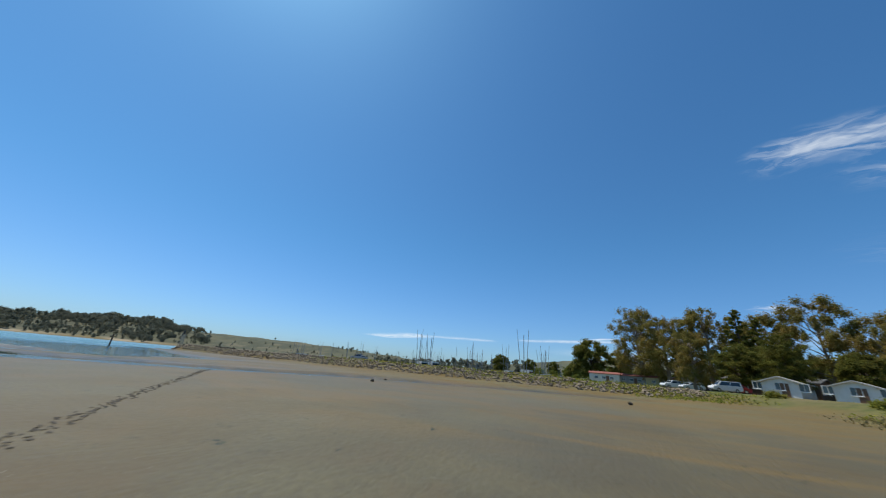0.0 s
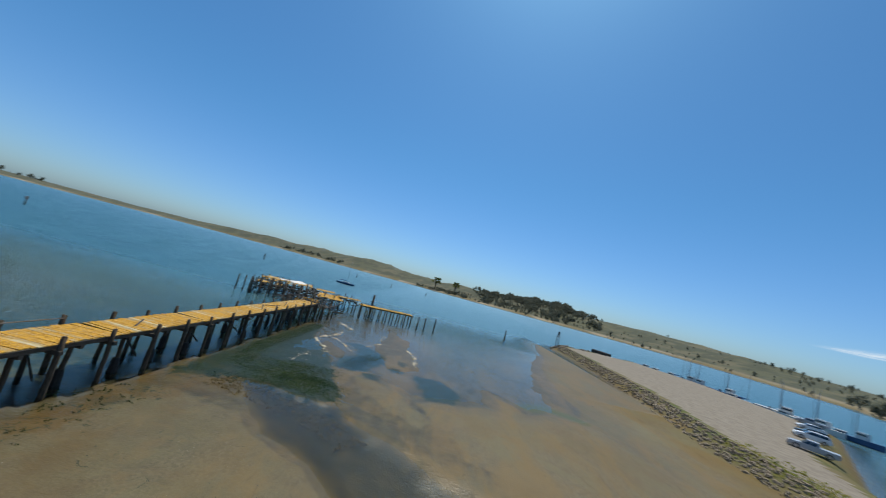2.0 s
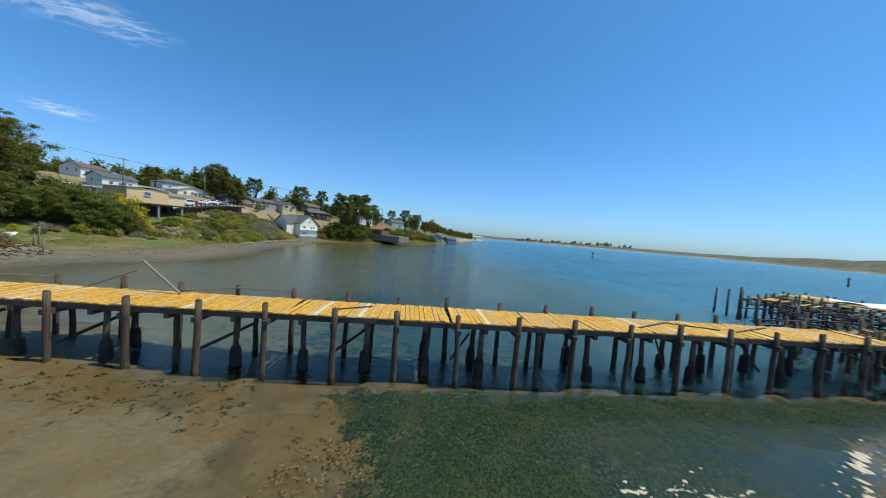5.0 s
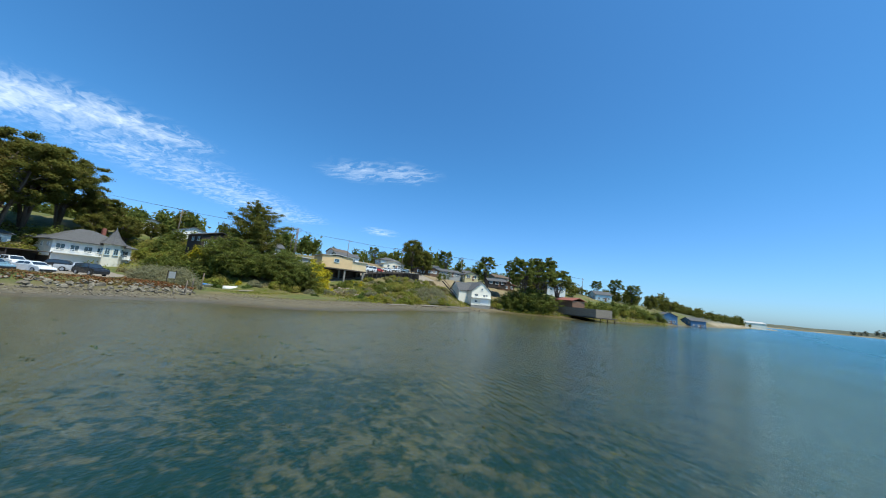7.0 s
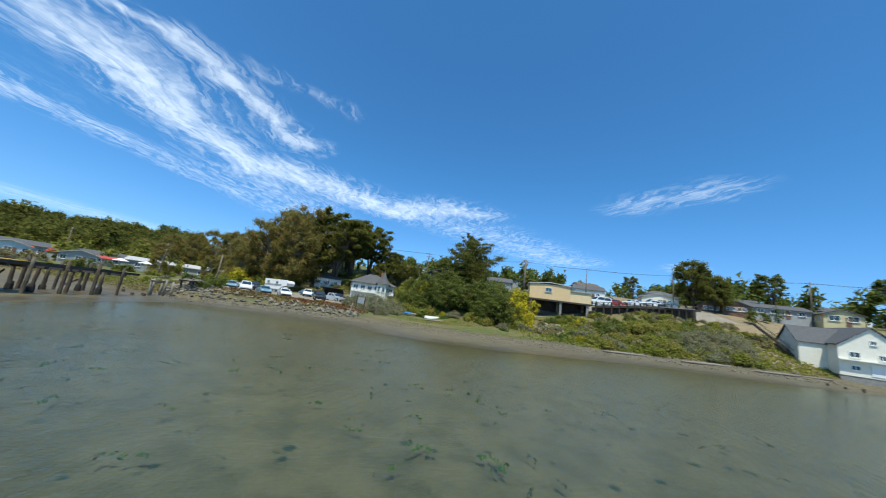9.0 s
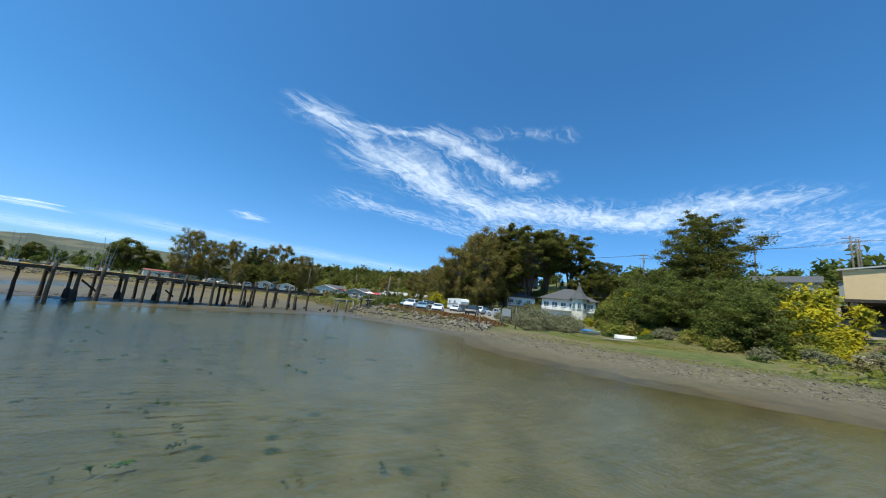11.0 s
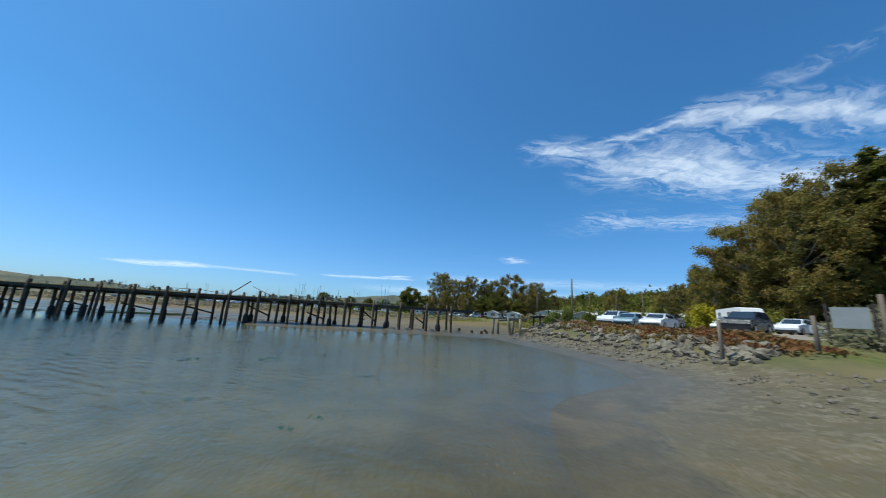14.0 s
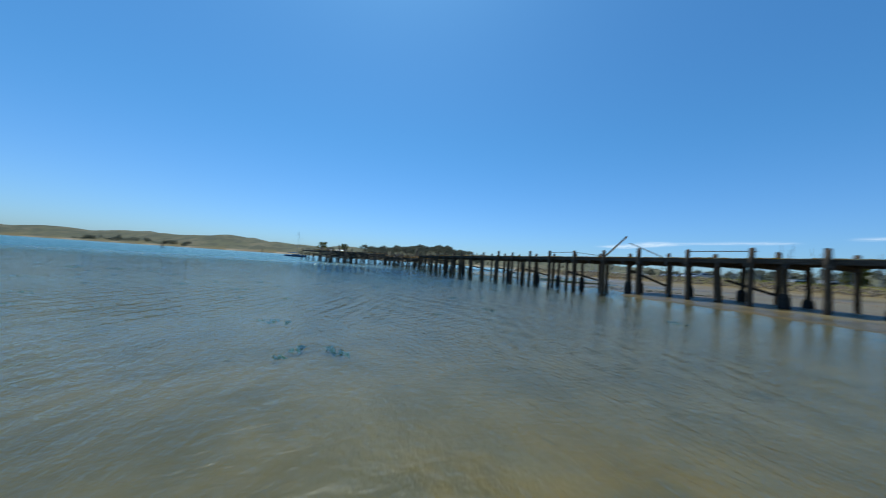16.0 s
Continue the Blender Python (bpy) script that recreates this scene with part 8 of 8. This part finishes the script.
for x, y, L, rz, r in ((17, -49.5, 5, 120, 0.2), (-1, -78, 8, 95, 0.25), (-1.6, -92, 10, 95, 0.28), (-2.6, -104, 9, 92, 0.25), (12.5, -71, 4.5, 40, 0.3), (13.5, -72.5, 4, 150, 0.28), (12, -73, 3.5, 80, 0.25), (11.2, -71.6, 3.6, 100, 0.26), (14.2, -70.6, 3.2, 65, 0.3),
                       (15, -70.8, 3, 10, 0.17), (12.2, -74, 4.2, 120, 0.22), (-1.5, -113, 6, 85, 0.2)):
    driftlog(x, y, L, rz, r * 0.8, DRIFT if y > -76 else RAIL)
for i in range(4):
    x, y = -5.5 - i * 0.9, -106 - i * 1.8
    single("pile_stub", Solid().tube([(0, 0, -1), (0.02, 0, 0.55 + 0.15 * (i % 2))], [0.2, 0.17], 8), PILE, "short dark pile stub at the water's edge", "pile", pose(x, y, -0.1))

# the broken landing between the pier and the bank
stage = thing("broken_stage", pose(0, 0, 0), "bleached broken landing stage of leaning posts and boards", "dock")
for x, y, h, lx, ly in ((0.6, -7.3, 2.3, -6, 7), (1.5, -6.9, 2.35, 2, -2), (2.9, -7.6, 2.4, 9, -12), (3.6, -6.6, 2.2, 0, 3), (4.2, -7.8, 2.1, -3, 0)):
    part("post", Solid().tube([(0, 0, -0.4), (0.02, 0, h * 0.5), (0, 0, h)], [0.16, 0.15, 0.12], 8), DRIFT, stage, smooth=True, m=pose(x, y, gz(x, y), lx, ly, 0))
part("beam", Solid().beam((0.4, -7.2, 2.25), (4.4, -7.5, 2.35), 0.14, 0.2), RAIL, stage)
part("beam", Solid().beam((1.6, -6.9, 2.0), (5.6, -6.6, 2.4), 0.12, 0.2), RAIL, stage)
for x, y, h in ((6.2, -7.5, 2.0), (6.4, -9.0, 1.9), (8.4, -7.4, 1.7), (8.6, -9.2, 1.6)):
    part("post", Solid().box((0.18, 0.18, h + 0.4), pose(x, y, gz(x, y) - 0.4)), DARKWOOD, stage)
part("beam", Solid().beam((5.8, -7.4, 2.75), (9.6, -7.3, 3.0), 0.16, 0.22), DARKWOOD, stage)
part("beam", Solid().beam((5.9, -9.1, 2.7), (9.7, -9.2, 3.0), 0.16, 0.22), DARKWOOD, stage)
for i in range(12):
    part("board", Solid().box((0.24, 2.3, 0.05), pose(5.9 + i * 0.31, -8.25 + rnd.uniform(-.1, .1), 2.86 + i * 0.022, rnd.uniform(-2, 2), -3, rnd.uniform(-3, 3))), RAIL, stage)
part("fallen_beam", Solid().beam((6.5, -10.2, 3.0), (9.4, -13.2, 1.5), 0.16, 0.2), RAIL, stage)
for x, y in ((-2.2, -7.4), (-1.1, -8.0), (-0.2, -7.2), (-3.2, -4.4), (0.5, -4.2)):
    single("pile_stub", Solid().tube([(0, 0, -0.5), (0.01, 0.02, 0.32)], [0.2, 0.18], 8), PILE, "rotted pile stub in wet sand", "pile", pose(x, y, gz(x, y)))


# ---- rocks ----
def boulder(seed):
    s = Solid().lump((0, 0, 0), (1, 0.8, 0.66), seed, 0.3, 7, 5)
    me = s.mesh("boulder")
    me.materials.append(ROCK)
    return me


BOULDERS = [boulder(i) for i in range(10)]
q = random.Random(23)
riprap = thing("rock_revetment", pose(0, 0, 0), "bank of grey boulders, dark at their wet feet", "rocks", kind="structure")
line = [(5.6, -9.5), (4.4, -14), (4.7, -24), (4.6, -31), (3.6, -35.5)]
for i in range(230):
    k = min(int(q.random() * 4), 3)
    f = q.random()
    x, y = line[k][0] + (line[k + 1][0] - line[k][0]) * f, line[k][1] + (line[k + 1][1] - line[k][1]) * f
    o = q.uniform(-0.5, 2.3)
    s = q.uniform(0.18, 0.44) * (0.75 if o < 0 else 1)
    part("boulder", BOULDERS[q.randrange(10)], ROCK, riprap, m=Matrix.LocRotScale((x + o, y, gz(x + o, y) + s * 0.15), Euler((q.uniform(-.5, .5), q.uniform(-.5, .5), q.uniform(0, 6.28))), (s, s, s)))


def stones(name, count, pick, size, label, seed, mat=ROCK, low=False):
    r = random.Random(seed)
    s = Solid()
    pts = [pick(r) for _ in range(count)]
    zs = height(np.array([p[0] for p in pts]), np.array([p[1] for p in pts]))
    for (x, y), z in zip(pts, zs):
        k = r.uniform(*size)
        s.lump((x, y, z + k * 0.15), (k * r.uniform(0.8, 1.3), k * r.uniform(0.7, 1.1), k * (0.55 if low else 0.7)), r.randrange(10 ** 6), 0.34, 6, 4)
    single(name, s, mat, label, "rocks", kind="stuff")


def along(pts, lo, hi):
    def f(r):
        seg = [math.dist(a, b) for a, b in zip(pts, pts[1:])]
        t = r.random() * sum(seg)
        for (a, b), L in zip(zip(pts, pts[1:]), seg):
            if t <= L:
                break
            t -= L
        u = ((b[0] - a[0]) / L, (b[1] - a[1]) / L)
        o = r.uniform(lo, hi)
        return a[0] + u[0] * t - u[1] * o, a[1] + u[1] * t + u[0] * o
    return f


SPIT = [(14, 58), (0, 58.4), (-30, 56.7), (-60, 58.7), (-83, 65), (-110, 68), (-141, 69.5)]
stones("spit_rocks", 3000, along(SPIT, -3.0, 0.5), (0.10, 0.34), "long bank of grey brown riprap along the spit", 91, SPITROCK)
stones("spit_rocks", 260, along([(-141, 69), (-148, 76), (-152, 88)], -3, 1), (0.4, 0.8), "riprap round the spit's end", 92, SPITROCK)
stones("beach_stones", 1300, along([(3, -38), (-1.5, -43), (-4, -52), (-3, -62), (-1, -72)], -2.5, 5.5), (0.03, 0.13), "scattered grey stones on the muddy beach", 93, BEACHSTONE, True)
stones("beach_stones", 900, along([(-1, -72), (-1.5, -86), (-3, -104), (-1.5, -118)], -2.5, 6), (0.05, 0.19), "scattered grey stones on the muddy beach", 94, BEACHSTONE, True)
stones("beach_stones", 350, along([(4, -8), (2.6, -14), (3, -24), (2.8, -33)], -1.5, 2.2), (0.05, 0.17), "scattered stones below the revetment", 95, BEACHSTONE, True)
stones("shore_rocks", 160, along([(-2.5, -131), (-10, -141), (-28, -158)], -2, 3), (0.3, 0.8), "dark rocks along the foot of the bluff", 96)
stones("slope_rubble", 110, along([(8.5, -70.5), (12, -71.5), (16, -73)], -2.2, 2.2), (0.18, 0.62), "pale slumped rubble and broken stone on the bluff", 100, PALERUBBLE)
stones("slope_rubble", 240, along([(3, -109), (6, -113), (7, -118)], -4, 4), (0.10, 0.42), "tan crumbled earth and stone below the stair", 101, PALERUBBLE)
stones("bank_rocks", 130, along([(6, -5.5), (9, -8), (8, -12)], -2, 2.5), (0.2, 0.6), "broken rocks beside the old landing stage", 97)
KELP = plain("tan_kelp", (0.26, 0.19, 0.075), 0.75, 0.4, 3.0, bump=0.4)


def weeds(name, count, pick, size, label, seed, mat=EELGRASS):
    """Ragged bunches of weed lying on the bottom or washed up."""
    r = np.random.RandomState(seed)
    rr = random.Random(seed)
    out = []
    pts = [pick(rr) for _ in range(count)]
    zs = height(np.array([p[0] for p in pts]), np.array([p[1] for p in pts]))
    for (x, y), z in zip(pts, zs):
        k = rr.uniform(*size)
        z = max(z, -0.16)
        a = rr.uniform(0, 6.28)
        arms = [(x + math.cos(a) * k * u + rr.uniform(-.4, .4) * k, y + math.sin(a) * k * u + rr.uniform(-.4, .4) * k, z + 0.03, k * 0.5, k * 0.4, 0.04) for u in (-1.1, -0.3, 0.5, 1.3)]
        out.append(leaves(arms, 30, k * 0.26, r.randint(10 ** 6), 0.3))
    single(name, quads(name, np.concatenate(out), mat), mat, label, "seaweed", kind="stuff")


weeds("seaweed", 60, lambda r: (r.uniform(-40, -10), r.uniform(-52, -14)), (0.10, 0.26), "green weed bunches lying under clear shallow water", 71, FRESHWEED)
weeds("seaweed", 420, lambda r: (r.uniform(-62, -28), r.uniform(-60, -10)), (0.05, 0.17), "dark eelgrass bunches on the shallow bottom", 72)
weeds("kelp_clumps", 420, along([(-42.5, 1), (-42, 6), (-41, 10), (-38, 15)], -1.6, 1.3), (0.07, 0.21), "tan bunches of bladder weed on dark silt", 98, KELP)
weeds("weed_clumps", 160, along([(-43.5, 0), (-43.5, 6), (-41.5, 13)], -1.2, 1.2), (0.04, 0.14), "bunches of dark green weed on wet sand", 99, MATWEED)
weeds("beach_weed", 110, along([(-38, -2), (-30, -2.5), (-24, -1)], -2.5, 2.5), (0.06, 0.18), "green weed washed up beside the pier", 73, WEED)


def ribbons(name, runs, label, seed):
    """Foam lines drying at the edge of the flat: ragged low ridges that swell and thin out, with flecks beside them."""
    r = random.Random(seed)
    s = Solid()
    for pts, wide in runs:
        ph = r.uniform(0, 6)
        d = 0.0
        for (ax, ay), (bx, by) in zip(pts, pts[1:]):
            L = math.dist((ax, ay), (bx, by))
            ux, uy = (bx - ax) / L, (by - ay) / L
            rows = []
            for i in range(int(L / 0.1) + 2):
                t = min(i * 0.1, L)
                q = d + t
                off = 0.30 * math.sin(q * 0.7 + ph) + 0.12 * math.sin(q * 2.2 + ph * 2) + r.uniform(-.04, .04)
                w = 0.85 * wide * max(0.0, 0.30 + 0.45 * math.sin(q * 1.9 + ph) + 0.40 * math.sin(q * 4.7 + ph * 3) + 0.3 * math.sin(q * 11.0) + r.uniform(-.3, .3))
                x, y = ax + ux * t - uy * off, ay + uy * t + ux * off
                z = max(gz(x, y), 0.0) + 0.012
                rows.append([(x - uy * w * k, y + ux * w * k, z + (0.05 * (1 - k * k) + r.uniform(-.008, .008)) * min(1.0, w * 3)) for k in (-1.0, -0.4, 0.35, 1.0)])
            b = len(s.v)
            s.v += [v for row_ in rows for v in row_]
            s.f += [(b + i * 4 + k, b + i * 4 + 4 + k, b + i * 4 + 5 + k, b + i * 4 + 1 + k) for i in range(len(rows) - 1) for k in range(3)]
            for _ in range(int(L * 6)):
                t, o = r.uniform(0, L), r.gauss(0, 0.45)
                x, y, k = ax + ux * t - uy * o, ay + uy * t + ux * o, r.uniform(0.015, 0.07)
                s.lump((x, y, max(gz(x, y), 0) + 0.012), (k * 1.6, k, 0.02), r.randrange(10 ** 6), 0.35, 6, 3)
            d += L
    single(name, s, FOAM, label, "foam", kind="stuff")


ribbons("foam_lines", [([(-58.5, 5.2), (-60.2, 4), (-63, 2.2), (-65.3, 1.8), (-68.5, 2.5), (-73, 3.5)], 0.42), ([(-67.5, 3.2), (-66.2, 4.4), (-62.1, 8)], 0.26), ([(-81.3, 0.5), (-76.9, 3.6)], 0.55), ([(-67, 9.3), (-71.1, 10.5)], 0.25),
                       ([(-72, 15.4), (-69.4, 16.3), (-65.6, 17.5), (-62, 17.6)], 0.38), ([(-52, 3.6), (-57, 3.2)], 0.10), ([(-74, 10.4), (-79, 10.2)], 0.12)], "cream foam lines drying on the flat", 75)


def footprints():
    """A trail of trodden wet sand."""
    s = Solid()
    r = random.Random(3)
    pts = [(-6.3, 2.4), (-8.8, 4.1), (-13.6, 7.4), (-19.5, 11.6), (-26.1, 16.2), (-31, 20)]
    f0 = 0
    for (ax, ay), (bx, by) in zip(pts, pts[1:]):
        L = math.dist((ax, ay), (bx, by))
        for i in range(int(L / 0.09)):
            t = (i + r.random() * 0.8) * 0.09 / L
            o = (0.08 if i % 2 else -0.08) + r.uniform(-.14, .14)
            x, y = ax + (bx - ax) * t - (by - ay) / L * o, ay + (by - ay) * t + (bx - ax) / L * o
            s.lump((x, y, gz(x, y) + 0.005), (0.08 * r.uniform(.4, 1.4), 0.05 * r.uniform(.6, 1.5), 0.009), r.randrange(10 ** 6), 0.3, 6, 3)
    single("footprint_trail", s, WETSAND, "trail of trodden dark footprints across wet sand", "footprints", kind="stuff")


WETSAND = plain("trodden_sand", (0.075, 0.06, 0.038), 0.8, 0.3, 5.0, bump=0.5)
footprints()
for x, y in ((-18.5, 27.0), (-20.4, 31.9), (-24, 33), (3, 34)):
    single("beach_rock", Solid().lump((0, 0, 0.1), (0.2, 0.16, 0.14), int(x * 7), 0.25), ROCK, "small dark rock on the wet sand", "rock", pose(x, y, gz(x, y)))
